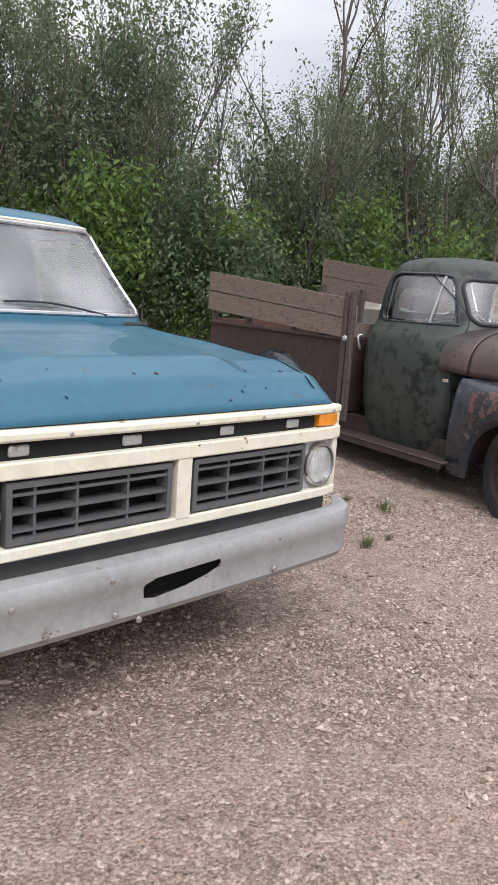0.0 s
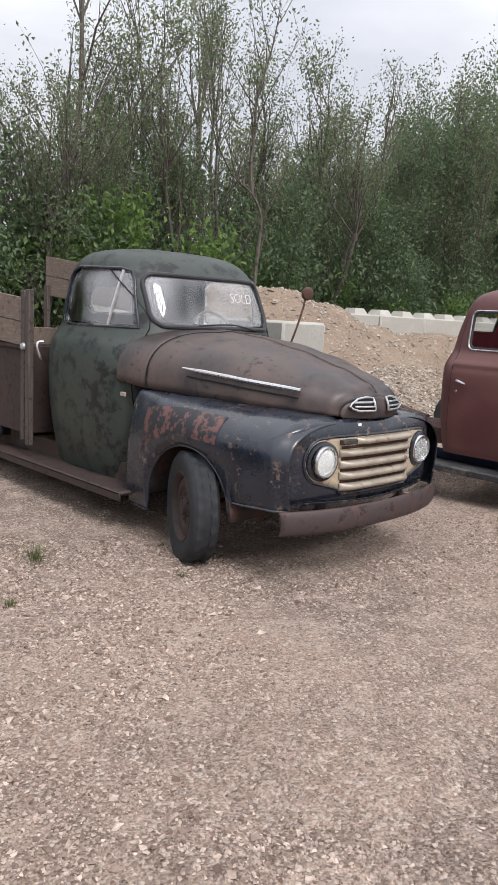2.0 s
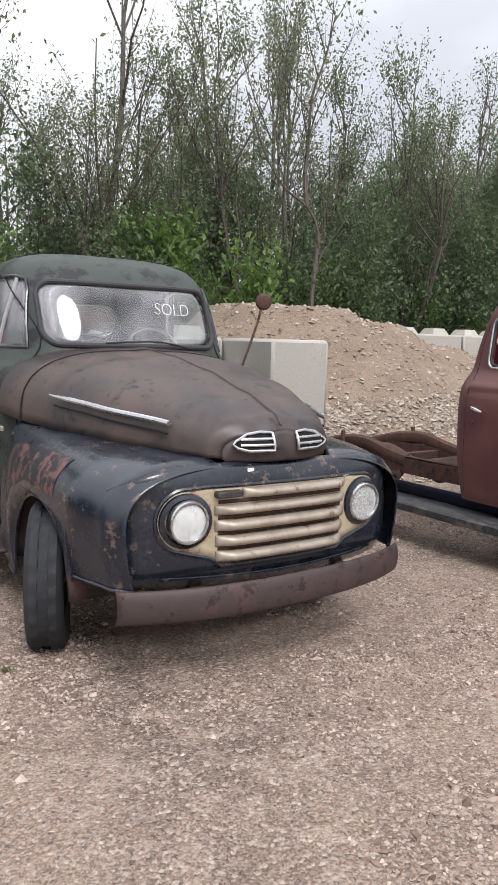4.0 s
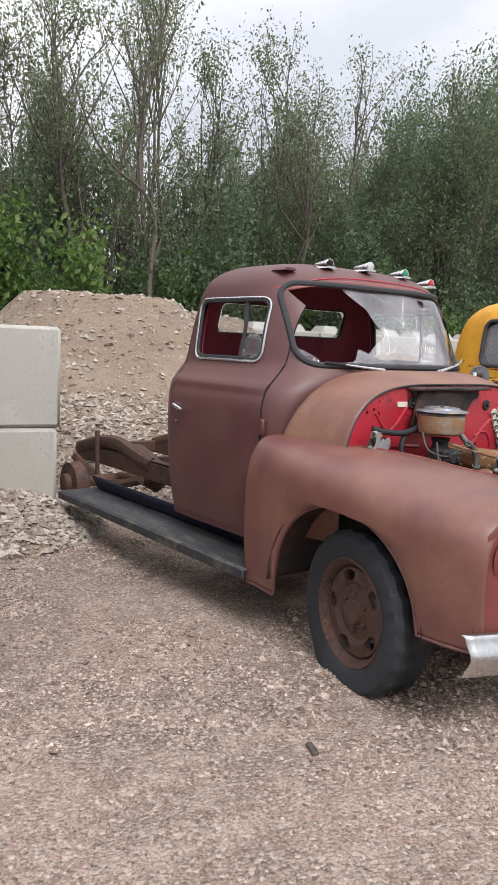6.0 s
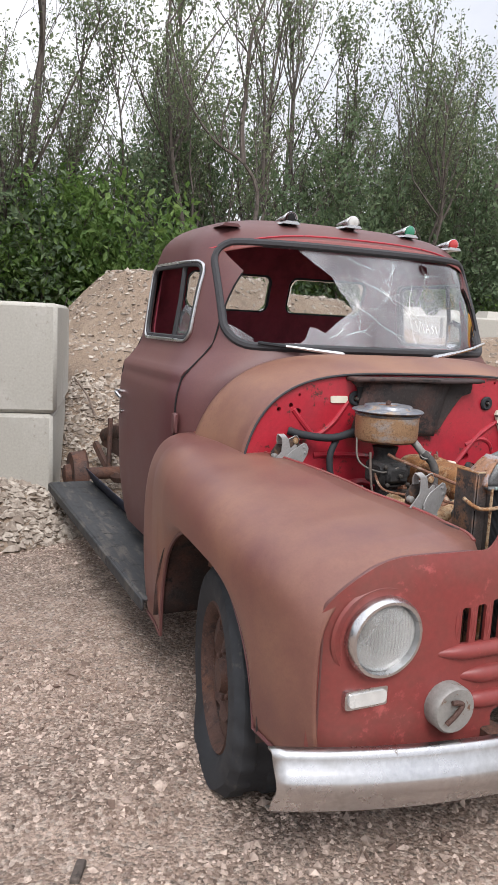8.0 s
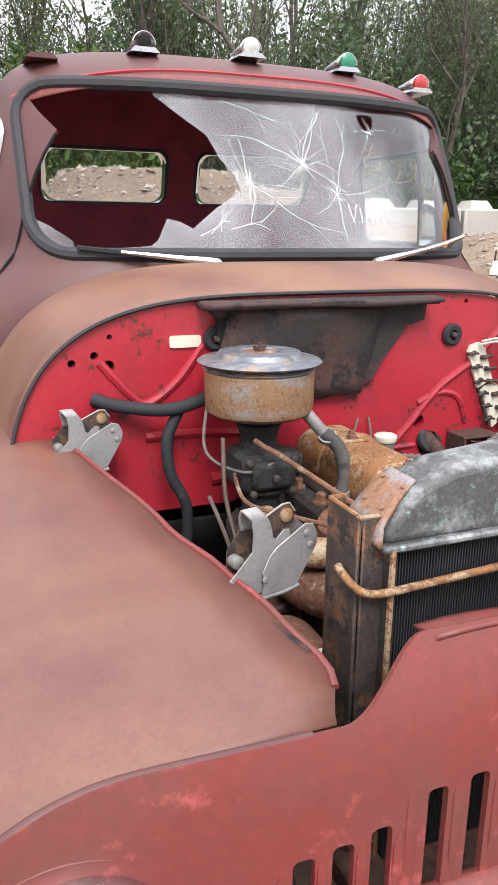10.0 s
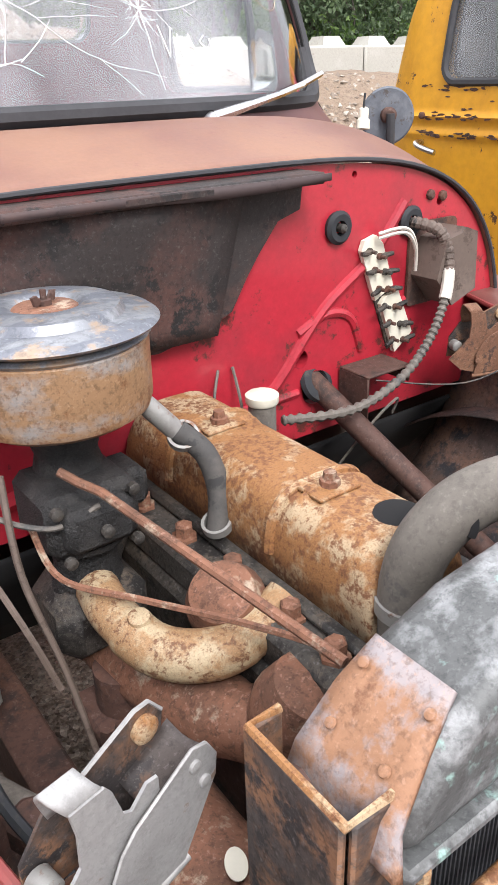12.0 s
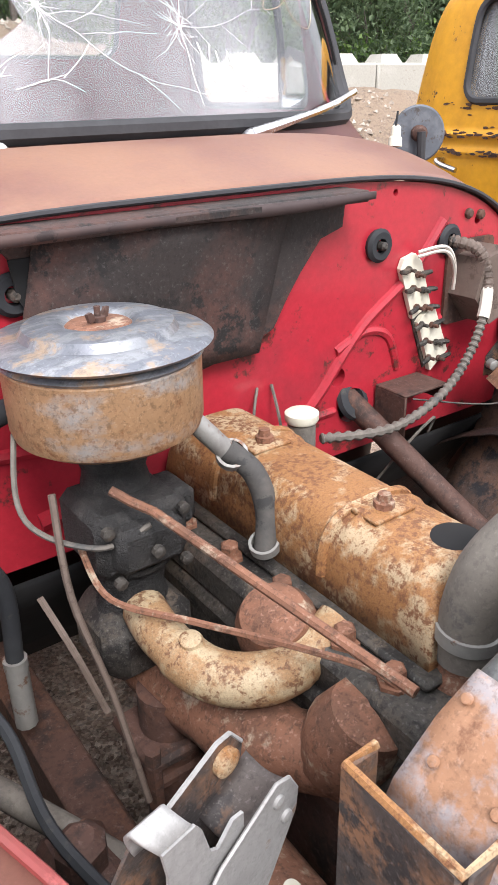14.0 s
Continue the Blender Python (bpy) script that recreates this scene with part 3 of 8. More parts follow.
# ---- concrete blocks ----
def block(m, label, length=1.5, deep=0.75, high=0.79, studs=True, group="stacked concrete blocks"):
    ob = new("concrete_block")
    ob.matrix_world = m
    SHIFT[ob.name] = Matrix.Identity(4)
    tagged(ob, label, "concrete block", group)
    sh = Shape().box(-length / 2, length / 2, -deep / 2, deep / 2, 0, high, 0.028)
    part("body", sh, concrete, ob)
    if studs:
        for x in (-length / 4, length / 4):
            s = Shape()
            a, b, h = 0.2, 0.13, 0.12
            v = [(x + sx * a, sy * a, high - 0.005) for sx, sy in ((-1, -1), (1, -1), (1, 1), (-1, 1))]
            v += [(x + sx * b, sy * b, high + h) for sx, sy in ((-1, -1), (1, -1), (1, 1), (-1, 1))]
            s.add(v, [(0, 3, 2, 1), (4, 5, 6, 7), (0, 1, 5, 4), (1, 2, 6, 5), (2, 3, 7, 6), (3, 0, 4, 7)])
            part("stud", s, concrete, ob)
    return ob


block(pose(7.94, 6.29, 0.0, 0, 0, 76), "pale grey concrete block at the bottom of a stack", length=1.5, deep=0.52, studs=False)
block(pose(7.95, 6.29, 0.795, 0, 0, 76), "pale grey concrete block on top of a stack", length=1.5, deep=0.55, studs=False)
for bx, by, bz, turn in ((7.30, 7.3, 0.0, 3), (7.30, 7.3, 0.795, 3), (7.36, 8.25, 0.0, 2), (7.36, 8.25, 0.795, 2)):
    block(pose(bx, by, bz, 0, 0, turn), "weathered concrete block with raised studs", length=1.0)
for i in range(9):
    x = 12.6 + 1.56 * i
    y = 10.4 - 0.10 * i
    for k in range(2):
        block(pose(x, y, 0.895 * k, 0, 0, -6 + (i % 3)), "pale concrete block in the far row", high=0.89, group="far row of concrete blocks")


# ---- trees ----
def tree_shapes(rnd, height, spread, leaves, leaf, lean=0.0, stems=1, sparse=0.3, kids=(15, 7, 1), deep=3, lines=()):
    """A trunk with limbs and twigs, and a crown of small leaves along them."""
    wood, crown = Shape(), Shape()
    tips = []

    def limb(start, way, length, r, depth, line=None):
        n = (6, 5, 3, 2)[depth]
        pts, p, w = [start], Vector(start), Vector(way).normalized()
        for _ in range(n):
            w = (w + Vector((rnd.gauss(0, 0.13), rnd.gauss(0, 0.13), 0.10))).normalized()
            p = p + w * (length / n)
            pts.append(p.copy())
        if line:
            pts = bend(line, 3)
            n = len(pts) - 1
        wood.tube(pts, [r * (1 - 0.8 * i / n) for i in range(n + 1)], n=6 if depth == 0 else (4 if depth == 1 else 3), caps=False)
        if depth >= 1:
            for q in pts[1:]:
                tips.append((q, depth))
        if depth < deep:
            for k in range(kids[depth]):
                i = rnd.uniform(0.22 if depth == 0 else 0.2, 1.0) * n
                a, b = pts[int(min(i, n - 1))], pts[int(min(i, n - 1)) + 1]
                q = a.lerp(b, i - int(i))
                side = Vector((rnd.gauss(0, 1), rnd.gauss(0, 1), rnd.uniform(0.1, 0.9))).normalized()
                d = (w * 0.75 + side * spread).normalized()
                limb(q, d, length * rnd.uniform(0.28, 0.5) * (1.15 - 0.5 * i / n), max(r * 0.42 * (1 - 0.5 * i / n), 0.004), depth + 1)

    for line in lines:
        limb(line[0], (0, 0, 1), height, 0.0105 * height, 0, line)
    for s in range(0 if lines else stems):
        a = rnd.uniform(0, 6.3)
        off = 0.0 if stems == 1 else 0.35
        limb(Vector((off * math.cos(a), off * math.sin(a), -0.1)), Vector((lean + rnd.gauss(0, 0.1) + 0.22 * off * math.cos(a), rnd.gauss(0, 0.1), 1)), height * rnd.uniform(0.7, 0.95), 0.0105 * height / (1 if stems == 1 else 1.6), 0)
    for _ in range(leaves):
        q, depth = rnd.choice(tips)
        c = q + Vector((rnd.gauss(0, 1), rnd.gauss(0, 1), rnd.gauss(0, 1))) * sparse * (0.35 if depth > 1 else 0.2)
        s = leaf * rnd.uniform(0.6, 1.3)
        e = Euler((rnd.uniform(-1.2, 1.2), rnd.uniform(-1.2, 1.2), rnd.uniform(0, 6.3))).to_matrix()
        crown.add([c + e @ Vector(v) for v in ((-s * 0.5, 0, 0), (0, -s * 0.28, s * 0.1), (s * 0.6, 0, 0), (0, s * 0.28, s * 0.1))], [(0, 1, 2, 3)])
    return wood, crown


def light_mesh(ob_name, sh, mat):
    me = bpy.data.meshes.new(ob_name)
    me.from_pydata(sh.v, [], sh.f)
    me.materials.append(mat)
    return me


def make_tree(name, label, seed, leafmat, **kw):
    rnd = random.Random(seed)
    wood, crown = tree_shapes(rnd, **kw)
    ob = new(name)
    tagged(ob, label, "tree" if name == "tree" else "shrub", "trees along the yard" if name == "tree" else "shrubs under the trees")
    t = new("trunk", light_mesh("trunk", wood, bark))
    c = new("crown", light_mesh("crown", crown, leafmat))
    t.parent = c.parent = ob
    return ob


def away(a, d):
    """A spot a metres along the edge of the wood and d metres into it."""
    c, s = math.cos(radians(31)), math.sin(radians(31))
    return a * c + d * s, -a * s + d * c


kinds = [
    make_tree("tree", "slender half-bare tree with small olive spring leaves", 11, leaf_dull, height=8.4, spread=0.55, leaves=3600, leaf=0.072, sparse=0.3, kids=(17, 8, 1)),
    make_tree("tree", "slender half-bare tree with small olive spring leaves", 12, leaf_dull, height=7.6, spread=0.5, leaves=3400, leaf=0.070, sparse=0.3, stems=2),
    make_tree("tree", "thin leaning tree with sparse new leaves", 13, leaf_dull, height=9.0, spread=0.6, leaves=1500, leaf=0.08, lean=0.22, sparse=0.28),
    make_tree("tree", "leafy dark green tree", 14, leaf_deep, height=7.4, spread=0.75, leaves=5600, leaf=0.085, sparse=0.42, stems=2),
]
bushes = [
    make_tree("bush", "fresh green leafy shrub", 21, leaf_fresh, height=2.6, spread=0.9, leaves=3600, leaf=0.095, stems=3, sparse=0.4, kids=(9, 5, 0), deep=2),
    make_tree("bush", "dark green undergrowth shrub", 22, leaf_deep, height=3.4, spread=0.8, leaves=4400, leaf=0.09, stems=3, sparse=0.55, kids=(9, 5, 0), deep=2),
]
rnd = random.Random(77)


def plant(ob, a, d, scale):
    x, y = away(a, d + max(0.0, min(4.0, a * 0.72)))
    if x > 11:
        y = max(y, 12.2 + (d - 13) * 0.8)
    c = copy_thing(ob, pose(x, y, 0, 0, 0, rnd.uniform(0, 360)))
    c.scale = (scale, scale, scale * rnd.uniform(0.92, 1.1))
    return c


for row, (d, gap) in enumerate(((14.2, 1.1), (15.4, 1.05), (16.9, 1.0), (19.0, 1.0))):
    a = -9.0 + row * 0.4
    while a < 26 + row * 1.5:
        leafy = a < -2.8 or a > 11
        k = rnd.choice((0, 1, 3, 3, 3, 3) if leafy else (0, 0, 0, 1, 1, 2, 2, 3 if row > 1 else 0))
        tall = lerp([(-9, 1.3), (-3, 1.28), (-1.8, 0.85), (0, 0.80), (1.5, 0.95), (4, 1.25), (6, 1.2), (8, 1.02), (11, 1.12), (14, 1.26), (18, 1.4), (26, 1.4)], a)
        plant(kinds[k], a, d + rnd.uniform(-0.6, 0.6), rnd.uniform(0.62, 0.9) * tall)
        a += gap * rnd.uniform(0.7, 1.3)
for row, (d, gap) in enumerate(((13.4, 1.15), (14.8, 1.2), (16.6, 1.3))):
    a = -8.5
    while a < 25:
        plant(bushes[0 if rnd.random() < (0.8 if row == 0 else 0.4) else 1], a, d + rnd.uniform(-0.5, 0.5), rnd.uniform(0.85, 1.35))
        a += gap * rnd.uniform(0.7, 1.3)
for ob, a, d in zip(kinds + bushes, (-4.4, -2.7, 0.6, -6.0, 2.0, -1.5), (13.2, 13.8, 14.6, 14.4, 15.4, 13.1)):
    x, y = away(a, d)
    ob.location = (x, y, 0)


bent = make_tree("tree", "crooked forked tree leaning over the gravel mound", 31, leaf_dull, height=4.2, spread=0.7, leaves=1500, leaf=0.065, sparse=0.3, kids=(9, 6, 1),
                 lines=(((0, 0, 0), (-0.02, 0.02, 0.8), (0.0, 0, 1.35), (0.06, 0.02, 2.0), (-0.18, 0.05, 2.4), (-0.64, 0.08, 2.66), (-1.06, 0.1, 3.2), (-1.35, 0.2, 4.1)),
                        ((-0.17, 0.05, 2.38), (-0.2, 0.1, 2.9), (-0.15, 0.12, 3.33), (-0.11, 0.1, 4.16), (0.13, 0.1, 4.8), (0.3, 0.1, 5.5))))
bent.location = (11.71, 10.4, 1.4)


def far_wood():
    r = random.Random(5)
    sh = Shape()
    for _ in range(72000):
        a, d = r.uniform(-22, 42), r.uniform(23, 29)
        x, y = away(a, d)
        y = max(y, 17.5 + (d - 23)) if x > 11 else y
        z = r.random() ** 1.25 * (5.4 + 1.2 * math.sin(a * 0.7) + math.sin(a * 2.1))
        s = r.uniform(0.05, 0.12)
        e = Euler((r.uniform(-1.3, 1.3), r.uniform(-1.3, 1.3), r.uniform(0, 6))).to_matrix()
        sh.add([Vector((x, y, z)) + e @ Vector(v) for v in ((-s, 0, 0), (0, -s * 0.6, 0), (s, 0, 0), (0, s * 0.6, 0))], [(0, 1, 2, 3)])
    for _ in range(420):
        a, d = r.uniform(-22, 42), r.uniform(22.5, 28)
        x, y = away(a, d)
        h = r.uniform(4.5, 7.5)
        sh.tube([(x, y, 0), (x + r.gauss(0, 0.2), y, h / 2), (x + r.gauss(0, 0.5), y, h)], [0.06, 0.045, 0.015], n=4, caps=False)
    ob = new("far_woods", light_mesh("far_woods", sh, leaf_deep))
    tagged(ob, "dense dark green wood behind the first trees", "woods", kind="stuff")


far_wood()


# ---- vehicle bodies ----
def catmull(rows, k, z):
    """Column k of rows (sorted by their first value) at z."""
    n = len(rows)
    if z <= rows[0][0]:
        return rows[0][k]
    for i in range(n - 1):
        if z <= rows[i + 1][0]:
            a, b = rows[i], rows[i + 1]
            p, q = rows[max(i - 1, 0)], rows[min(i + 2, n - 1)]
            h = b[0] - a[0]
            t = (z - a[0]) / h
            ma = (b[k] - p[k]) / max(b[0] - p[0], 1e-6) * h
            mb = (q[k] - a[k]) / max(q[0] - a[0], 1e-6) * h
            return (2 * t ** 3 - 3 * t * t + 1) * a[k] + (t ** 3 - 2 * t * t + t) * ma + (3 * t * t - 2 * t ** 3) * b[k] + (t ** 3 - t * t) * mb
    return rows[-1][k]


class Cab:
    """A closed cab: rows of height, half width, front and back; rounded in plan."""

    def __init__(self, rows, front=3.0, back=5.0, low=None):
        self.rows, self.front_power, self.nb, self.low = rows, front, back, low or front

    def nf(self, z):
        return lerp([(1.15, self.low), (1.42, self.front_power)], z)

    def at(self, z):
        return [catmull(self.rows, k, z) for k in (1, 2, 3)]

    def front(self, x, z):
        w, a, b = self.at(z)
        r = min(abs(x) / w, 0.999)
        return (a + b) / 2 - (b - a) / 2 * (1 - r ** self.nf(z)) ** (1 / self.nf(z))

    def back(self, x, z):
        w, a, b = self.at(z)
        r = min(abs(x) / w, 0.999)
        return (a + b) / 2 + (b - a) / 2 * (1 - r ** self.nb) ** (1 / self.nb)

    def side(self, y, z):
        w, a, b = self.at(z)
        n = self.nf(z) if y < (a + b) / 2 else self.nb
        r = min(abs(y - (a + b) / 2) / ((b - a) / 2), 0.999)
        return w * (1 - r ** n) ** (1 / n)

    def shell(self, inset=0.0, nu=120):
        rows = self.rows
        zs = []
        for p, q in zip(rows, rows[1:]):
            k = 3
            zs += [p[0] + (q[0] - p[0]) * i / k for i in range(k)]
        zs.append(rows[-1][0])

        def point(i, z):
            w, a, b = self.at(z)
            c, h = (a + b) / 2, (b - a) / 2
            w, h = max(w - inset, 0.004), max(h - inset, 0.004)
            an = 2 * math.pi * i / nu
            n = self.nf(z) if math.sin(an) < 0 else self.nb
            cs, sn = math.cos(an), math.sin(an)
            return (math.copysign(w * abs(cs) ** (2 / n), cs), c + math.copysign(h * abs(sn) ** (2 / n), sn), z - inset * (z > rows[-4][0]))

        sh = Shape()
        sh.v = [point(i, z) for z in zs for i in range(nu)]
        m = len(zs)
        sh.f = [(j * nu + i, j * nu + (i + 1) % nu, (j + 1) * nu + (i + 1) % nu, (j + 1) * nu + i) for j in range(m - 1) for i in range(nu)]
        sh.f.append(tuple((m - 1) * nu + i for i in range(nu)))
        return sh

    def on_front(self, outline, out=0.0):
        return [(x, self.front(x, z) - out, z) for x, z in outline]

    def on_back(self, outline, out=0.0):
        return [(x, self.back(x, z) + out, z) for x, z in outline]

    def on_side(self, outline, s, out=0.0):
        return [(s * (self.side(y, z) + out), y, z) for y, z in outline]


def fill(points, rings=5):
    """A curved pane inside a closed line of points."""
    sh = Shape()
    c = sum((Vector(p) for p in points), Vector()) / len(points)
    n = len(points)
    sh.surf(lambda u, v: tuple(c + (Vector(points[int(round(u * n)) % n]) - c) * (0.02 + 0.98 * v)), n, rings, loop=True)
    sh.f.append(tuple(range(n)))
    return sh


def pane_on(fun, outline, rings=8):
    """A pane whose points all lie on a surface given by fun(a, b)."""
    n = len(outline)
    ca, cb = sum(p[0] for p in outline) / n, sum(p[1] for p in outline) / n
    sh = Shape()
    sh.surf(lambda u, v: fun(ca + (outline[int(round(u * n)) % n][0] - ca) * (0.01 + 0.99 * v), cb + (outline[int(round(u * n)) % n][1] - cb) * (0.01 + 0.99 * v)), n, rings, loop=True)
    sh.f.append(tuple(range(n)))
    return sh


def glass_part(name, sh, mat, parent, label=""):
    ob = part(name, sh, mat, parent, label, thick=0.004)
    ob.visible_shadow = False
    return ob


def wheel(parent, x, y, z, r, width, s, rim_r, rim_mat, holes=5, steer=0.0, flat=0.0, cap=False):
    """A wheel whose outer face looks along s on the x axis. Rim with holes, tyre flat on the ground."""
    m = pose(x, y, z, 0, 0, steer) @ pose(0, 0, 0, 0, 90 * s, 0)
    h = width / 2
    dish = Shape().lathe([(0.02, 0.035), (0.055, 0.035), (0.062, 0.01), (rim_r * 0.52, 0.0), (rim_r * 0.62, 0.02), (rim_r * 0.84, 0.012), (rim_r * 0.9, -0.01), (rim_r * 0.9, -0.03),
                          (rim_r * 0.8, -0.02), (rim_r * 0.6, -0.004), (rim_r * 0.5, -0.02), (0.02, -0.02)], m @ pose(0, 0, h * 0.45), 48)
    rim = part("wheel", dish, rim_mat, parent)
    cut = []
    for k in range(holes):
        a = 2 * math.pi * k / holes + 0.3
        o = m @ pose(rim_r * 0.70 * math.cos(a), rim_r * 0.70 * math.sin(a), 0, 0, 0, math.degrees(a))
        cut.append(Shape().prism([(0.028 * math.cos(w), 0.045 * math.sin(w)) for w in [2 * math.pi * i / 16 for i in range(16)]], -0.1, 0.2, o))
    if cut:
        carve(rim, cut)
    ring = Shape().lathe([(rim_r * 0.88, h * 0.45), (rim_r * 0.93, h * 0.75), (rim_r * 1.02, h * 0.95), (rim_r * 1.04, h * 0.9), (rim_r * 0.98, h * 0.6), (rim_r * 0.94, -h * 0.6), (rim_r * 0.9, -h * 0.6)], m, 48, closed=True)
    part("rim", ring, rim_mat, rim)
    for k in range(6):
        a = 2 * math.pi * k / 6
        part("wheel_nut", Shape().lathe([(0.011, 0.0), (0.011, 0.016), (0.007, 0.02)], m @ pose(0.085 * math.cos(a), 0.085 * math.sin(a), h * 0.45 + 0.003), 6), rim_mat, rim)
    if cap:
        part("hub_cap", Shape().lathe([(rim_r * 0.5, 0.0), (rim_r * 0.48, 0.03), (rim_r * 0.3, 0.05), (0.01, 0.06)], m @ pose(0, 0, h * 0.5), 32), chrome, rim, "dull chrome hub cap")
    sh = Shape()
    n = 96
    prof = [(rim_r * 0.96, h * 0.55), (rim_r * 1.02, h * 0.88), (rim_r + (r - rim_r) * 0.45, h * 1.08), (rim_r + (r - rim_r) * 0.8, h * 1.0), (r - 0.012, h * 0.86), (r, h * 0.72), (r - 0.001, h * 0.3), (r - 0.012, h * 0.24)]
    prof = prof + [(a, -b) for a, b in reversed(prof)]
    sh.lathe(prof, None, n, closed=True)
    for i in range(len(sh.v)):
        ring_i, j = divmod(i, n)
        v = Vector(sh.v[i])
        rr = math.hypot(v.x, v.y)
        if ring_i in (4, 5, 6, 9, 10, 11) and (j + (ring_i > 7) * 2) % 4 < 2:
            v.x *= (rr - 0.007) / rr
            v.y *= (rr - 0.007) / rr
        w = m @ v
        low = 0.0 - 0.012
        if w.z < low + 0.10 and flat:
            k = (low + 0.10 - w.z) / 0.10
            side = (w - Vector((x, y, w.z)))
            side.z = 0
            ax = (m.to_3x3() @ Vector((0, 0, 1)))
            w += ax * (v.z / h) * flat * min(k, 1.3) * 0.5
        w.z = max(w.z, low)
        sh.v[i] = tuple(w)
    part("tyre", sh, rubber, rim, "flat weathered black tyre" if flat else "weathered black tyre")
    return rim


def headlight(parent, x, y, z, r, lens_r, tilt=0.0, deep=0.05, ring_mat=None):
    """A round lamp that looks along -y."""
    m = pose(x, y, z, 90 + tilt, 0, 0)
    ob = part("headlight", Shape().lathe([(r * 0.86, -deep), (r, -0.01), (r * 1.0, 0.008), (r * 0.94, 0.02), (r * 0.87, 0.02), (lens_r * 1.01, 0.008), (lens_r * 1.01, -deep)], m, 48, closed=True), ring_mat or chrome, parent, "round headlight with a chrome rim")
    part("reflector", Shape().lathe([(lens_r, 0.0), (lens_r * 0.8, -0.03), (lens_r * 0.4, -0.05), (0.01, -0.056)], m, 40), chrome, ob)
    ln = Shape().lathe([(lens_r, 0.004), (lens_r * 0.9, 0.012), (lens_r * 0.6, 0.021), (lens_r * 0.3, 0.026), (0.004, 0.028)], m, 48)
    glass_part("lens", ln, glass_lamp, ob)
    ribs = Shape()
    for k in range(-8, 9):
        xx = k * lens_r / 9
        hh = math.sqrt(max(lens_r ** 2 - xx ** 2, 0)) * 0.9
        ribs.tube([m @ Vector((xx, t * hh, 0.004 + 0.014 * (1 - (xx * xx + (t * hh) ** 2) / lens_r ** 2))) for t in (-0.5, -0.1, 0.35, 0.75, 1.0)], 0.0011, n=4)
    part("lens_rib", ribs, glass_lamp, ob)
    return ob


# ---- red truck ----
red = thing("red_truck", (8.99, 2.27, 0), "derelict matte red 1950s truck without hood or cargo bed", "truck")
SHIFT[red.name] = Matrix.Translation((0, -2.27, 0))
rc = Cab([(0.42, 0.885, 2.93, 4.08), (0.7, 0.918, 2.92, 4.12), (1.05, 0.925, 2.91, 4.14), (1.25, 0.91, 2.885, 4.14), (1.33, 0.86, 2.86, 4.13), (1.40, 0.818, 2.855, 4.11), (1.56, 0.795, 2.91, 4.08), (1.7, 0.778, 2.975, 4.04),
          (1.83, 0.757, 3.05, 3.99), (1.915, 0.715, 3.12, 3.93), (1.972, 0.625, 3.22, 3.84), (2.005, 0.47, 3.34, 3.74), (2.022, 0.25, 3.45, 3.64), (2.028, 0.03, 3.52, 3.56)], back=9.0, low=6.0)
CAB_SIDE = 0.035
SHIFT[red.name] = Matrix.Translation((CAB_SIDE, -2.27, 0))
ws_red = dense(round_rect(-0.695, 0.71, 1.425, 1.862, 0.095))
win_red = dense(round_rect(3.24, 3.87, 1.425, 1.775, 0.055))
rear_l = dense(round_rect(-0.555, -0.035, 1.578, 1.79, 0.05))
rear_r = dense(round_rect(0.075, 0.60, 1.578, 1.79, 0.05))


def grow(outline, d):
    n = len(outline)
    ca, cb = sum(p[0] for p in outline) / n, sum(p[1] for p in outline) / n
    wa, wb = max(p[0] for p in outline) - ca, max(p[1] for p in outline) - cb
    return [(ca + (a - ca) * (1 + d / wa), cb + (b - cb) * (1 + d / wb)) for a, b in outline]


def red_cuts():
    return [Shape().prism(ws_red, -3.45, -2.4, FACING), Shape().prism(win_red, -1.3, -0.45, SIDEWAYS), Shape().prism(win_red, 0.45, 1.3, SIDEWAYS),
            Shape().prism(rear_l, -4.5, -3.7, FACING), Shape().prism(rear_r, -4.5, -3.7, FACING)]


carve(part("cab", rc.shell(), red_matte, red, thick=0.012), red_cuts())
carve(part("cab_lining", rc.shell(0.03, 80), red_inside, red, "dark red inner lining of the cab", thick=0.006), red_cuts())
part("roof_seam", Shape().tube(rc.on_front([(-0.74 + 1.48 * i / 40, 1.925 - 0.10 * abs(i / 20 - 1) ** 3) for i in range(41)], 0.001), 0.005, n=6), red_bright, red)
part("brow", Shape().surf(lambda u, v: (lambda x, z: (x, rc.front(x, z) - 0.004, z))(-0.76 + 1.52 * u, 1.895 - 0.085 * abs(2 * u - 1) ** 3.2 + 0.03 * (v - 0.5)), 48, 3), red_front, red, "band above the windscreen worn to bright red", thick=0.003)
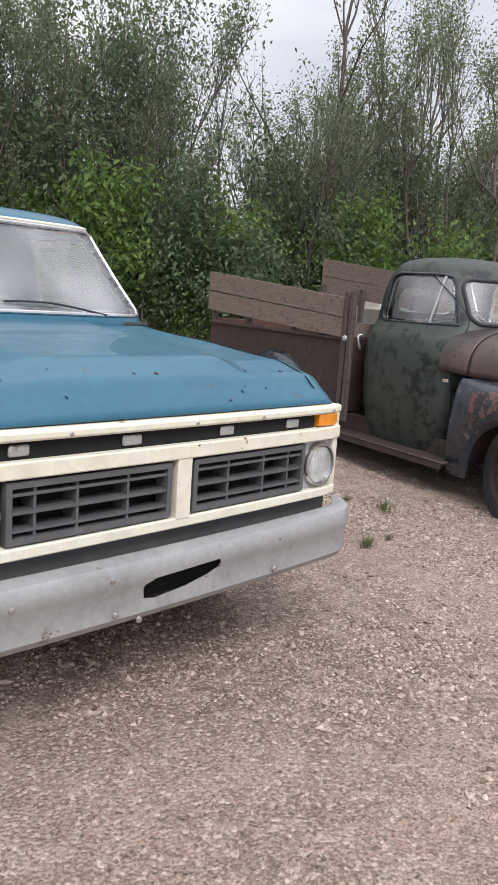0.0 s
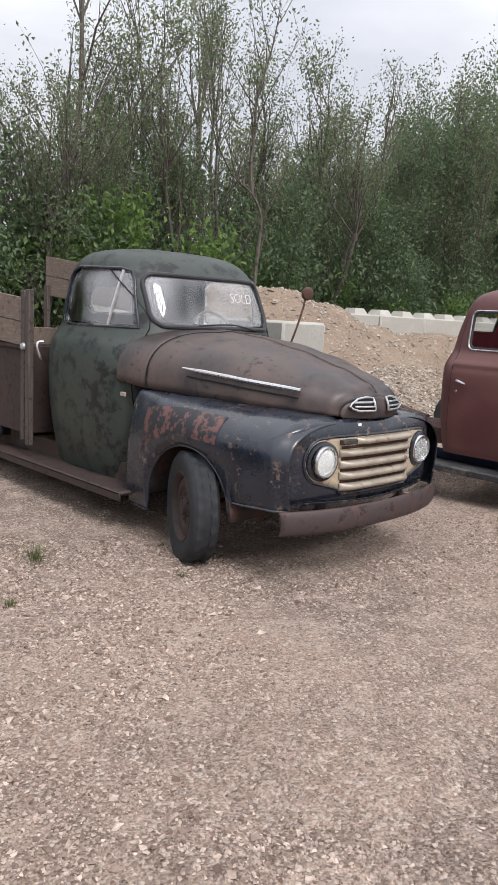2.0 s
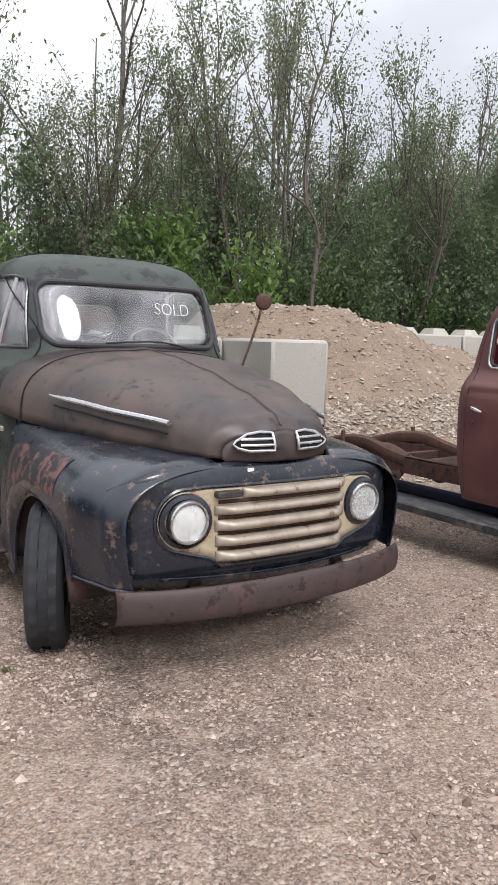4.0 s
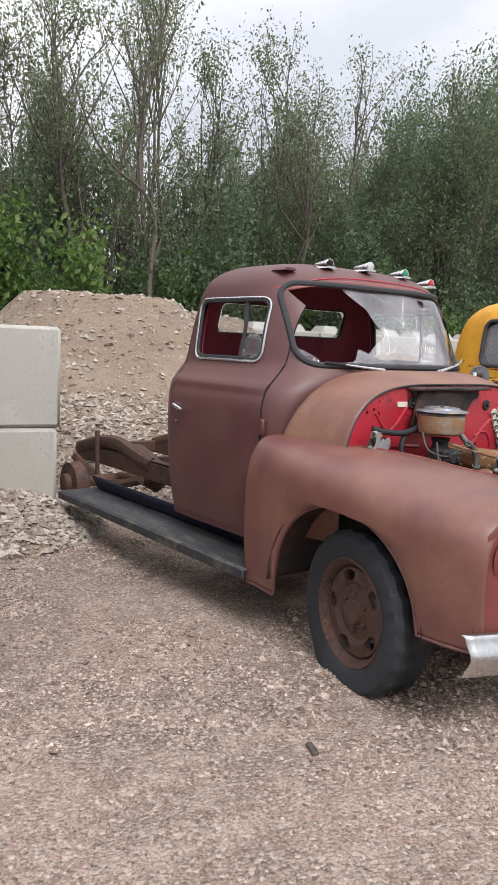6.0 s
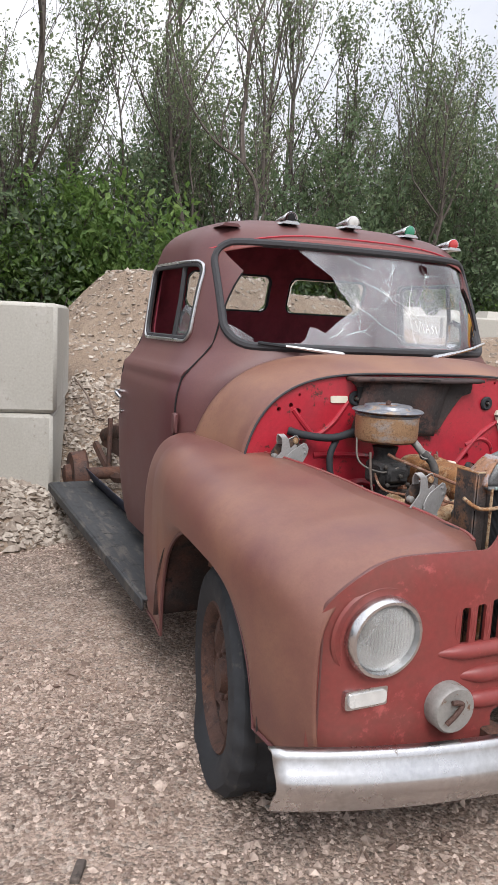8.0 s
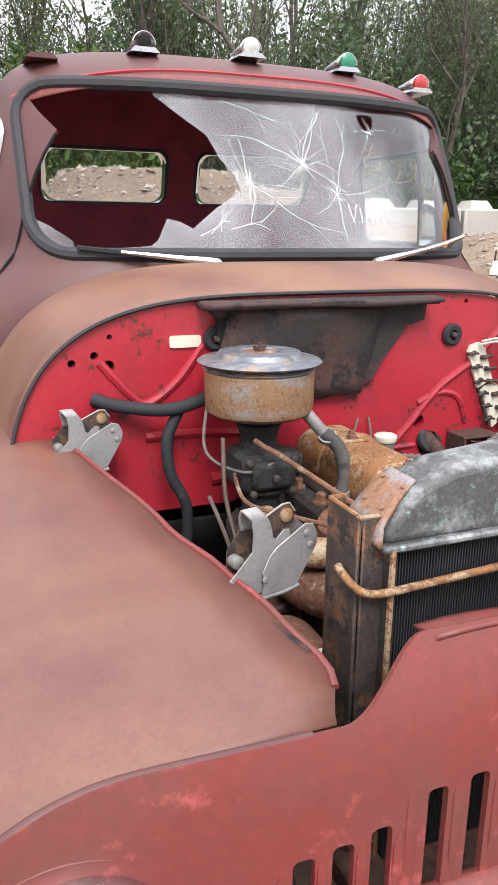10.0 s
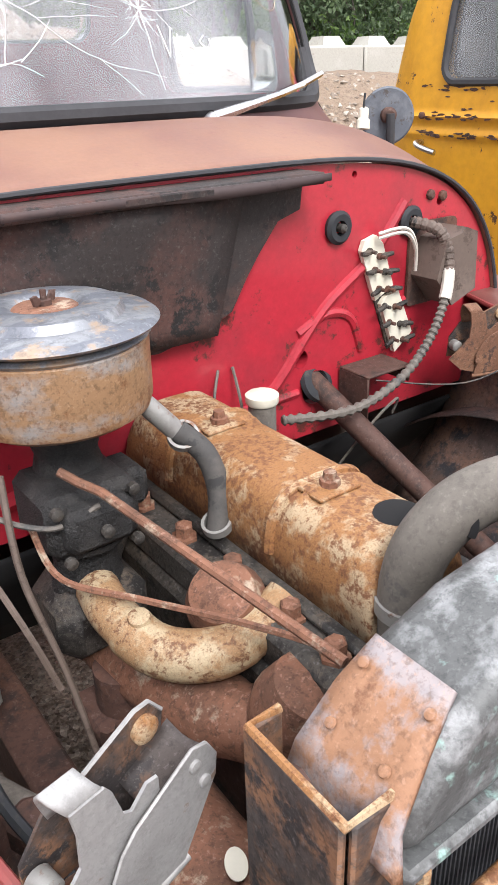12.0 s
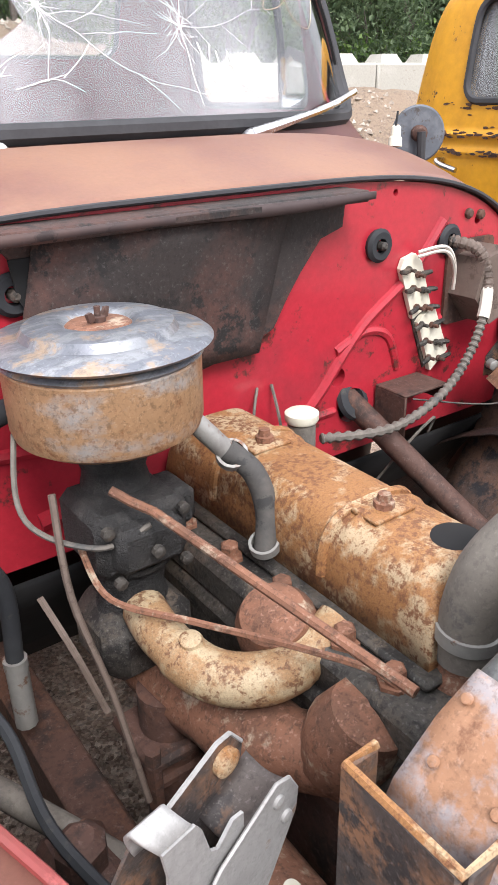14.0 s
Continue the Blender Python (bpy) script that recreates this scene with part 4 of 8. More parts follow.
for s in (-1, 1):
    def door_point(u, v, s=s):
        z = 0.46 + (1.84 - 0.46) * v
        y0, y1 = 3.09 + 0.02 * max(0, z - 1.4), 3.965 - 0.10 * max(0, (z - 1.45) / 0.4) ** 2
        y = y0 + (y1 - y0) * u
        if v > 0.93:
            e = (v - 0.93) / 0.07 * 0.12
            y = y0 + e * 0.9 + (y1 - y0 - 1.6 * e) * u
        crease = 0.012 * math.exp(-((z - 1.285) / 0.022) ** 2) - 0.006 * math.exp(-((z - 1.24) / 0.02) ** 2)
        return (s * (rc.side(y, z) + 0.006 + crease), y, z)
    door = part("door", Shape().surf(door_point, 40, 70), red_matte, red, thick=0.012)
    carve(door, [Shape().prism(win_red, -1.3, -0.45, SIDEWAYS), Shape().prism(win_red, 0.45, 1.3, SIDEWAYS)])
    part("door_gap", Shape().tube([(lambda p: (p[0] - s * 0.004, p[1], p[2]))(door_point(u, v)) for u, v in [(0, 0.02 + 0.9 * i / 24) for i in range(25)]], 0.0045, n=5), void_black, door)
    part("door_gap", Shape().tube([(lambda p: (p[0] - s * 0.004, p[1], p[2]))(door_point(1, 0.02 + 0.9 * i / 24)) for i in range(25)], 0.0045, n=5), void_black, door)
    part("window_trim", Shape().tube(rc.on_side(grow(win_red, 0.006), s, 0.010), 0.0085, n=8, closed=True), chrome, door, "thin chrome window trim")
    part("window_rubber", Shape().tube(rc.on_side(grow(win_red, -0.008), s, 0.004), 0.011, n=6, closed=True), rubber_seal, door)
    part("vent_post", Shape().tube(rc.on_side([(3.43, 1.425), (3.41, 1.6), (3.42, 1.77)], s, -0.002), 0.012, n=6), rubber_seal, door)
    glass_part("window_pane", fill([(s * (rc.side(y, z) - 0.01), y, z) for y, z in ((3.26, 1.43), (3.42, 1.43), (3.41, 1.55), (3.36, 1.585), (3.26, 1.56))], 2), glass_hazy, door, "broken remains of a window pane")
    xh = rc.side(3.89, 1.115)
    handle = part("handle", Shape().tube(bend([(s * (xh + 0.005), 3.895, 1.125), (s * (xh + 0.035), 3.89, 1.125), (s * (xh + 0.045), 3.86, 1.12), (s * (xh + 0.04), 3.79, 1.10)]), [0.011] * 8 + [0.012] * 6 + [0.011] * 3 + [0.007] * 2, n=8), chrome, door, "chrome door handle")
    part("lock", Shape().lathe([(0.011, 0), (0.011, 0.012), (0.008, 0.014)], pose(s * (xh + 0.008), 3.885, 1.02, 0, 90 * s, 0), 12), chrome, door)
    for hz in (0.62, 1.07):
        part("hinge", Shape().box(s * (rc.side(3.08, hz) + 0.002), s * (rc.side(3.08, hz) + 0.024), 3.045, 3.085, hz - 0.045, hz + 0.045, 0.006), red_matte, door)
part("windscreen_rubber", Shape().tube(rc.on_front(grow(ws_red, 0.008), 0.002), 0.019, n=8, closed=True), rubber_seal, red, "dark rubber windscreen seal")
for o in (rear_l, rear_r):
    part("rear_window_rubber", Shape().tube(rc.on_back(grow(o, 0.006), -0.015), 0.018, n=8, closed=True), rubber_seal, red)
    glass_part("rear_window", pane_on(lambda x, z: (x, rc.back(x, z) - 0.015, z), o), glass_clear, red)


def screen_point(x, z):
    return (x, rc.front(x, z) + 0.012, z)


screen = glass_part("windscreen", pane_on(screen_point, grow(ws_red, -0.004), 10), glass_hazy, red, "cracked hazy windscreen with a large piece missing")
gone = [(-0.9, 2.0), (-0.345, 2.0), (-0.342, 1.843), (-0.28, 1.79), (-0.211, 1.738), (-0.184, 1.676), (-0.15, 1.63), (-0.136, 1.59), (-0.219, 1.538), (-0.287, 1.486), (-0.325, 1.505), (-0.356, 1.511), (-0.385, 1.455), (-0.406, 1.44), (-0.60, 1.425), (-0.60, 1.45), (-0.655, 1.49), (-0.70, 1.515), (-0.9, 1.53)]
hole = [(0.323 + 0.026 * math.cos(a) * (1 + 0.3 * math.sin(3 * a)), 1.805 + 0.032 * math.sin(a) * (1 + 0.25 * math.cos(2 * a))) for a in [0.52 * i for i in range(12)]]
carve(screen, [Shape().prism(gone, -3.6, -2.5, FACING), Shape().prism(hole, -3.6, -2.5, FACING)])


def cracks():
    """Star cracks: long forked lines out of a few points, and crazed glass close to them."""
    r = random.Random(4)
    sh = Shape()

    def whole(x, z):
        if not (-0.68 < x < 0.69 and 1.435 < z < 1.85):
            return False
        edge = lerp([(1.44, -0.40), (1.486, -0.287), (1.538, -0.219), (1.59, -0.136), (1.63, -0.15), (1.676, -0.184), (1.738, -0.211), (1.79, -0.28), (1.843, -0.342)], z)
        return x > edge + 0.004

    def run(x, z, a, length, wid, fork=0.12):
        pts = []
        steps = int(length / 0.02) + 1
        for k in range(steps):
            if not whole(x, z):
                break
            pts.append((x, rc.front(x, z) + 0.007, z))
            a += r.gauss(0, 0.13)
            x, z = x + 0.02 * math.cos(a), z + 0.02 * math.sin(a)
            if fork and r.random() < fork:
                run(x, z, a + r.choice((-0.5, 0.5, 0.9, -0.9)), length * (1 - k / steps) * 0.6, wid * 0.6, 0.0)
        if len(pts) > 1:
            sh.tube(pts, [wid * (1 - 0.7 * i / len(pts)) for i in range(len(pts))], n=4, caps=False)

    for cx, cz, count in ((0.071, 1.669, 10), (-0.108, 1.614, 9), (0.169, 1.589, 8), (0.323, 1.775, 4)):
        for k in range(count):
            run(cx, cz, 2 * math.pi * k / count + r.gauss(0, 0.2), r.choice((0.04, 0.07, 0.11, 0.16, 0.24)), 0.0003 + 0.0004 * r.random())
        for k in range(count * 3):
            run(cx + r.gauss(0, 0.012), cz + r.gauss(0, 0.012), r.uniform(0, 6.3), r.choice((0.02, 0.02, 0.04)), 0.0004, 0.0)
    for x, z, a, length in ((0.071, 1.669, 1.15, 0.2), (0.071, 1.669, 1.35, 0.18), (0.071, 1.669, 2.4, 0.26), (-0.108, 1.614, 1.7, 0.26), (-0.15, 1.84, -0.3, 0.2), (0.156, 1.824, -1.9, 0.2), (0.169, 1.589, -1.5, 0.16), (0.169, 1.589, 1.25, 0.24), (-0.108, 1.614, -0.5, 0.34), (0.071, 1.669, -0.7, 0.2)):
        run(x, z, a, length, 0.0008, 0.14)
    for k in range(9):
        run(-0.33 + 0.03 * k, 1.455 + 0.006 * k, r.uniform(0.2, 1.6), 0.1, 0.0009)
    return sh


part("crack", cracks(), white_mark, screen, "white crack lines in the glass")
for strokes in (((0.200, 1.562), (0.213, 1.508), (0.228, 1.558)), ((0.240, 1.548), (0.243, 1.508)), ((0.256, 1.508), (0.268, 1.548), (0.280, 1.505)), ((0.260, 1.525), (0.277, 1.523)), ((0.305, 1.545), (0.292, 1.535), (0.304, 1.522), (0.294, 1.508)), ((0.318, 1.540), (0.322, 1.508))):
    part("paint_mark", Shape().tube(rc.on_front(strokes, -0.006), 0.0016, n=4), white_mark, screen, "white hand-drawn stroke")
doodle = Shape()
doodle.tube(bend(rc.on_front([(0.29, 1.73), (0.31, 1.71), (0.285, 1.69), (0.29, 1.66), (0.335, 1.668), (0.34, 1.70), (0.315, 1.72), (0.33, 1.735)], -0.006), 5), 0.0011, n=4)
doodle.tube(bend(rc.on_front([(0.38, 1.70), (0.42, 1.67), (0.40, 1.63), (0.46, 1.64), (0.50, 1.68), (0.47, 1.70), (0.49, 1.62), (0.55, 1.60), (0.60, 1.66)], -0.006), 5), 0.0010, n=4)
part("paint_doodle", doodle, cream_paint, screen, "pale yellow scribble on the glass")

# wipers
for x0, x1, z1 in ((-0.25, -0.60, 1.435), (0.25, 0.66, 1.47)):
    arm = part("wiper", Shape().lathe([(0.018, -0.03), (0.018, 0.02), (0.012, 0.028)], pose(x0, rc.front(x0, 1.395) - 0.03, 1.385, 60, 0, 0), 14), chrome, red, "chrome wiper")
    pts = [(x0 + (x1 - x0) * t, rc.front(x0 + (x1 - x0) * t, 1.40) - 0.045 + 0.02 * t, 1.40 + (z1 - 1.40) * t) for t in (0, 0.12, 0.3, 0.5, 0.7, 1.0)]
    part("arm", Shape().tube(pts[:5], [0.012, 0.011, 0.008, 0.007, 0.005], n=6), chrome, arm)
    part("blade", Shape().tube([Vector(p) + Vector((0, 0.008, 0)) for p in pts[3:]], 0.007, n=5), chrome if x0 > 0 else rubber, arm)

# clearance lamps on the roof
for x, mat_l, broken in ((-0.62, None, True), (-0.33, chrome, True), (0.0, clear_lens, False), (0.34, green_lens, False), (0.64, red_lens, False)):
    zr = 2.0 - 0.13 * abs(x) ** 2.2
    yr = 3.26 + 0.10 * x * x
    lamp = part("clearance_lamp", Shape().prism([(-0.045, 0), (0.045, 0), (0.03, 0.014), (-0.03, 0.014)], -0.05, 0.07, pose(x, yr, zr - 0.012, 90, 0, 0)), red_matte if mat_l is None else chrome, red)
    if mat_l is not None:
        part("lamp_body", Shape().surf(lambda u, v: (x + 0.035 * math.cos(math.pi * u) * (1 - 0.3 * v), yr - 0.06 + 0.12 * v, zr + 0.01 + 0.036 * math.sin(math.pi * u) * (1 - 0.55 * v)), 12, 5), chrome, lamp, thick=0.003)
        if not broken:
            part("lens", Shape().lathe([(0.029, -0.004), (0.026, 0.008), (0.014, 0.014), (0.003, 0.015)], pose(x, yr - 0.055, zr + 0.018, 90, 0, 0), 16), mat_l, lamp, "coloured lamp lens")
        else:
            part("socket", Shape().lathe([(0.02, 0), (0.014, 0.004)], pose(x, yr - 0.062, zr + 0.016, 90, 0, 0), 14), void_black, lamp)


# firewall and cowl
SHIFT[red.name] = Matrix.Translation((0, -2.27, 0))


def arch(s, half=0.82, low=0.55, top=1.335, n=4.2):
    a = s * math.pi / 2
    return math.copysign(half * abs(math.sin(a)) ** (2 / n), a), low + (top - low) * abs(math.cos(a)) ** (2 / n)


fw = [arch(-1 + 2 * i / 48) for i in range(49)]
wall = part("firewall", Shape().prism([(x, z) for x, z in fw], -2.53, -2.505, FACING), red_bright, red, "bright red pressed steel firewall")
carve(wall, [Shape().box(-1, 1, 2.2, 2.8, 0.3, 0.835)] + [Shape().lathe([(r, -0.2), (r, 0.2)], pose(x, 2.5, z, 90, 0, 0), 16) for x, z, r in ((0.247, 0.995, 0.018), (0.285, 0.93, 0.034), (-0.58, 1.19, 0.014), (-0.61, 1.215, 0.009), (-0.66, 1.20, 0.009), (-0.575, 1.255, 0.006), (-0.27, 0.83, 0.012), (-0.30, 0.78, 0.007), (0.37, 1.31, 0.006), (0.60, 1.24, 0.008), (0.05, 0.90, 0.007), (0.36, 1.12, 0.006))])
for pts, r in (((( -0.60, 1.20), (-0.53, 1.12), (-0.49, 1.10), (-0.42, 1.15), (-0.36, 1.23)), 0.011), (((-0.50, 1.02), (-0.38, 1.02), (-0.25, 1.01)), 0.012), (((0.14, 0.92), (0.2, 0.97), (0.30, 1.08), (0.42, 1.16), (0.5, 1.25)), 0.012),
               (((0.24, 1.045), (0.31, 1.07), (0.37, 1.05), (0.40, 0.98)), 0.010), (((0.46, 1.02), (0.60, 1.11), (0.68, 1.13)), 0.010), (((-0.34, 0.90), (-0.27, 0.905), (-0.2, 0.88)), 0.016), (((-0.1, 0.95), (0.1, 0.93), (0.24, 0.93)), 0.009)):
    part("pressed_rib", Shape().tube(bend([(x, 2.507, z) for x, z in pts], 5), r, n=8), red_bright, wall)


# Added black sheet that stands in for the dark void below the firewall.
part("unlit_space_sheet", Shape().surf(lambda u, v: (-0.78 + 1.56 * u, 2.52 + 0.36 * v, 0.80 - 0.42 * v), 6, 4), void_black, red, "black sheet standing for the unlit space below the firewall", thick=0.01)


def cowl_point(u, v):
    s = -1 + 2 * u
    x0, z0 = arch(s, 0.823, 0.55, 1.342)
    x1, z1 = arch(s, 0.893, 0.5, 1.398)
    x1 += CAB_SIDE
    y1 = 2.845 + 0.215 * abs(s) ** 3
    k = v ** 0.9
    return (x0 + (x1 - x0) * v, 2.495 + (y1 - 2.495) * k, z0 + (z1 - z0) * math.sin(v * math.pi / 2) ** 0.9 + 0.012 * math.sin(v * math.pi))


part("cowl", Shape().surf(cowl_point, 72, 14), cowl_tan, red, "faded cowl panel bleached to tan", thick=0.004)
part("cowl_edge", Shape().tube([cowl_point(i / 60, 0.0) for i in range(61)], 0.0045, n=6), rubber_seal, red)
lin = [(-0.375, 1.325), (0.238, 1.325), (0.232, 1.27), (0.19, 1.25), (0.15, 1.205), (0.11, 1.175), (0.085, 1.12), (0.02, 1.095), (-0.06, 1.085), (-0.13, 1.09), (-0.19, 1.11), (-0.2, 1.22), (-0.30, 1.25), (-0.33, 1.29)]
jag = random.Random(9)
lin = [(x + jag.uniform(-0.008, 0.008), z + jag.uniform(-0.006, 0.006)) if z < 1.3 else (x, z) for x, z in dense(lin, 0.035)]
part("torn_lining", Shape().prism(lin, -2.512, -2.488, FACING), tar_black, wall, "torn black tar lining")
part("duct_panel", Shape().surf(lambda u, v: (-0.30 + 0.41 * u - 0.06 * v, 2.485 - 0.028 * math.sin(math.pi * u) * (1 - v), 1.31 - 0.22 * v), 12, 8), tar_black, wall, "dark rust-brown panel behind the engine", thick=0.006)
part("lining_ledge", Shape().box(-0.375, 0.245, 2.435, 2.51, 1.312, 1.330, 0.005), tar_black, wall, "black folded ledge")
part("lining_lip", Shape().surf(lambda u, v: (-0.37 + 0.62 * u, 2.437 - 0.004 * math.sin(9 * u), 1.328 - 0.014 * v * (1 - 0.3 * math.sin(7 * u))), 24, 2), bumper_rust, wall, "dusty folded edge of the lining", thick=0.004)
# Flat black patch in place of the unlit inside of a hole.
part("duct_shade_patch", Shape().prism([(-0.335, 1.29), (-0.255, 1.29), (-0.245, 1.20), (-0.30, 1.19), (-0.33, 1.24)], -2.486, -2.482, FACING), void_black, wall)
# small things on the firewall
for x, z in ((0.33, 1.224), (0.516, 1.212), (-0.33, 1.243)):
    g = part("grommet", Shape().lathe([(0.012, 0.0), (0.028, 0.0), (0.03, 0.008), (0.024, 0.014), (0.013, 0.013)], pose(x, 2.505, z, 90, 0, 0), 20, closed=True), rubber, wall)
    part("plug", Shape().lathe([(0.008, 0.0), (0.008, 0.02), (0.004, 0.024)], pose(x, 2.505, z, 90, 0, 0), 12), iron_grime, g)
part("tag_plate", Shape().prism(round_rect(-0.44, -0.365, 1.225, 1.252, 0.006, 3), -2.505, -2.499, FACING), white_paint, wall, "small white plate")
FUSE = pose(0.448, 2.503, 1.085, 90, 0, 0) @ pose(0, 0, 0, 0, 0, 22)
fuse = part("fuse_block", Shape().prism([(-0.026, 0.0), (0.026, 0.004), (0.027, 0.095), (0.016, 0.118), (-0.014, 0.122), (-0.027, 0.108)], 0.0, 0.010, FUSE), white_paint, wall, "dirty white terminal block")
part("lower_block", Shape().prism([(-0.027, -0.128), (0.03, -0.118), (0.029, -0.012), (-0.006, -0.006), (-0.022, -0.012)], 0.0, 0.012, FUSE @ pose(0.004, 0, 0, 0, 0, 4)), white_paint, fuse)
part("block_back", Shape().prism([(-0.022, -0.12), (0.022, -0.12), (0.022, 0.11), (-0.022, 0.11)], -0.006, 0.002, FUSE), iron_grime, fuse)
rt = random.Random(12)
for k in range(12):
    tz = 0.10 - 0.0195 * k + rt.uniform(-0.004, 0.004)
    tx = (-0.012, 0.012)[k % 2] + rt.uniform(-0.003, 0.003)
    post_t = part("terminal", Shape().lathe([(0.0065, 0.0), (0.0065, 0.006), (0.0035, 0.007), (0.0035, 0.02)], FUSE @ pose(tx, tz, 0.010), 8), rusty if k % 3 else iron_grime, fuse)
    way = rt.uniform(0.2, 1.2) * (1 if k % 2 else -1)
    part("lug", Shape().tube([FUSE @ Vector((tx, tz, 0.016)), FUSE @ Vector((tx + 0.012 * math.copysign(1, way), tz - 0.004 * way, 0.019)), FUSE @ Vector((tx + 0.026 * math.copysign(1, way), tz - 0.012 * way, 0.021))], [0.0045, 0.0055, 0.004], n=7), iron_grime, post_t)
part("regulator", Shape().prism([(-0.062, -0.02), (-0.012, -0.078), (0.055, -0.055), (0.046, 0.058), (0.012, 0.07), (0.0, 0.06), (-0.042, 0.052)], 0, 0.07, pose(0.585, 2.50, 1.13, 90, 0, 0)), reg_brown, wall, "dusty brown voltage regulator box")
part("regulator_flange", Shape().prism(round_rect(-0.07, 0.064, -0.085, 0.078, 0.012, 3), 0, 0.006, pose(0.585, 2.503, 1.13, 90, 0, 0)), rusty, wall)
for x, z in ((0.57, 1.255), (0.605, 1.25)):
    part("wall_bolt", Shape().lathe([(0.010, 0), (0.010, 0.006), (0.006, 0.010)], pose(x, 2.505, z, 90, 0, 0), 8), rusty, wall)
for lift in (0.0, 0.008):
    part("wire_loop", Shape().tube(bend([(0.412, 2.48, 1.197 + lift), (0.455, 2.455, 1.205 + lift), (0.49, 2.46, 1.17 + lift), (0.505, 2.47, 1.125)]), 0.0035, n=6), wire_white, wall)
path_c = bend([(0.516, 2.495, 1.212), (0.545, 2.45, 1.195), (0.552, 2.43, 1.14), (0.525, 2.41, 1.075), (0.475, 2.40, 1.005), (0.39, 2.39, 0.952), (0.27, 2.39, 0.925), (0.139, 2.425, 0.93)], 30)
con = part("conduit", Shape().tube(path_c, [0.0098 if i % 4 < 2 else 0.0070 for i in range(len(path_c))], n=8), hose_grey, red, "ribbed grey wiring conduit")
part("wrapping", Shape().tube(path_c[:68], [0.0120 if i % 6 < 4 else 0.0102 for i in range(68)], n=8), reg_brown, con, "brown wrapping on the conduit")
part("tape", Shape().tube(path_c[66:90], 0.0118, n=8), wire_white, con, "white tape round the conduit")
part("steering_column", Shape().tube([(0.282, 2.52, 0.945), (0.345, 2.32, 0.80), (0.44, 2.0, 0.58)], 0.022, n=14), rusty, red, "rusty brown steering column")
part("column_seal", Shape().lathe([(0.023, 0), (0.04, 0), (0.038, 0.01), (0.023, 0.014)], pose(0.284, 2.506, 0.94, 62, 0, 12), 20, closed=True), rubber, wall)
part("pedal_bracket", Shape().box(0.34, 0.455, 2.42, 2.50, 0.955, 0.961, 0.002).box(0.34, 0.346, 2.42, 2.5, 0.87, 0.957, 0.002).box(0.449, 0.455, 2.42, 2.50, 0.925, 0.957, 0.002), rusty, wall)
for pts in (((0.30, 2.45, 0.78), (0.34, 2.4, 0.88), (0.4, 2.4, 0.91), (0.41, 2.42, 0.87)), ((0.06, 2.50, 1.02), (0.03, 2.47, 0.98), (0.01, 2.44, 0.9)), ((0.09, 2.50, 1.02), (0.08, 2.46, 0.95), (0.06, 2.44, 0.88))):
    part("wire", Shape().tube(bend(pts), 0.0028, n=5), hose_grey, wall)
part("thin_wire", Shape().tube(bend([(0.36, 2.42, 0.95), (0.5, 2.32, 0.94), (0.62, 2.25, 1.0), (0.7, 2.2, 1.02)]), 0.0018, n=4), iron_grime, wall)
for pts, r in ((((-0.62, 2.50, 1.12), (-0.56, 2.47, 1.105), (-0.46, 2.43, 1.10), (-0.36, 2.42, 1.13), (-0.30, 2.45, 1.15)), 0.015), (((-0.44, 2.44, 1.09), (-0.47, 2.43, 1.03), (-0.465, 2.42, 0.95), (-0.43, 2.42, 0.87), (-0.43, 2.43, 0.74)), 0.013)):
    part("hose", Shape().tube(bend(pts, 8), r, n=12), rubber, red, "black rubber hose")
part("hose_clamp", Shape().lathe([(0.013, -0.008), (0.018, -0.008), (0.018, 0.008), (0.013, 0.008)], pose(-0.43, 2.43, 0.735), 16, closed=True), zinc, red)
part("lower_pipe", Shape().tube([(-0.43, 2.43, 0.73), (-0.43, 2.43, 0.62)], 0.017, n=10), zinc, red)
part("cable_loop", Shape().tube(bend([(-0.33, 2.47, 1.2), (-0.40, 2.36, 1.11), (-0.42, 2.3, 1.03), (-0.36, 2.24, 1.0), (-0.30, 2.22, 1.02)], 8), 0.0036, n=6), hose_grey, red, "thin pale cable loop")


# fenders
def arc_low(y, cy, cz, rr, front_low, rear_low):
    d = y - cy
    return cz + math.sqrt(rr * rr - d * d) if abs(d) < rr else (front_low if d < 0 else rear_low)


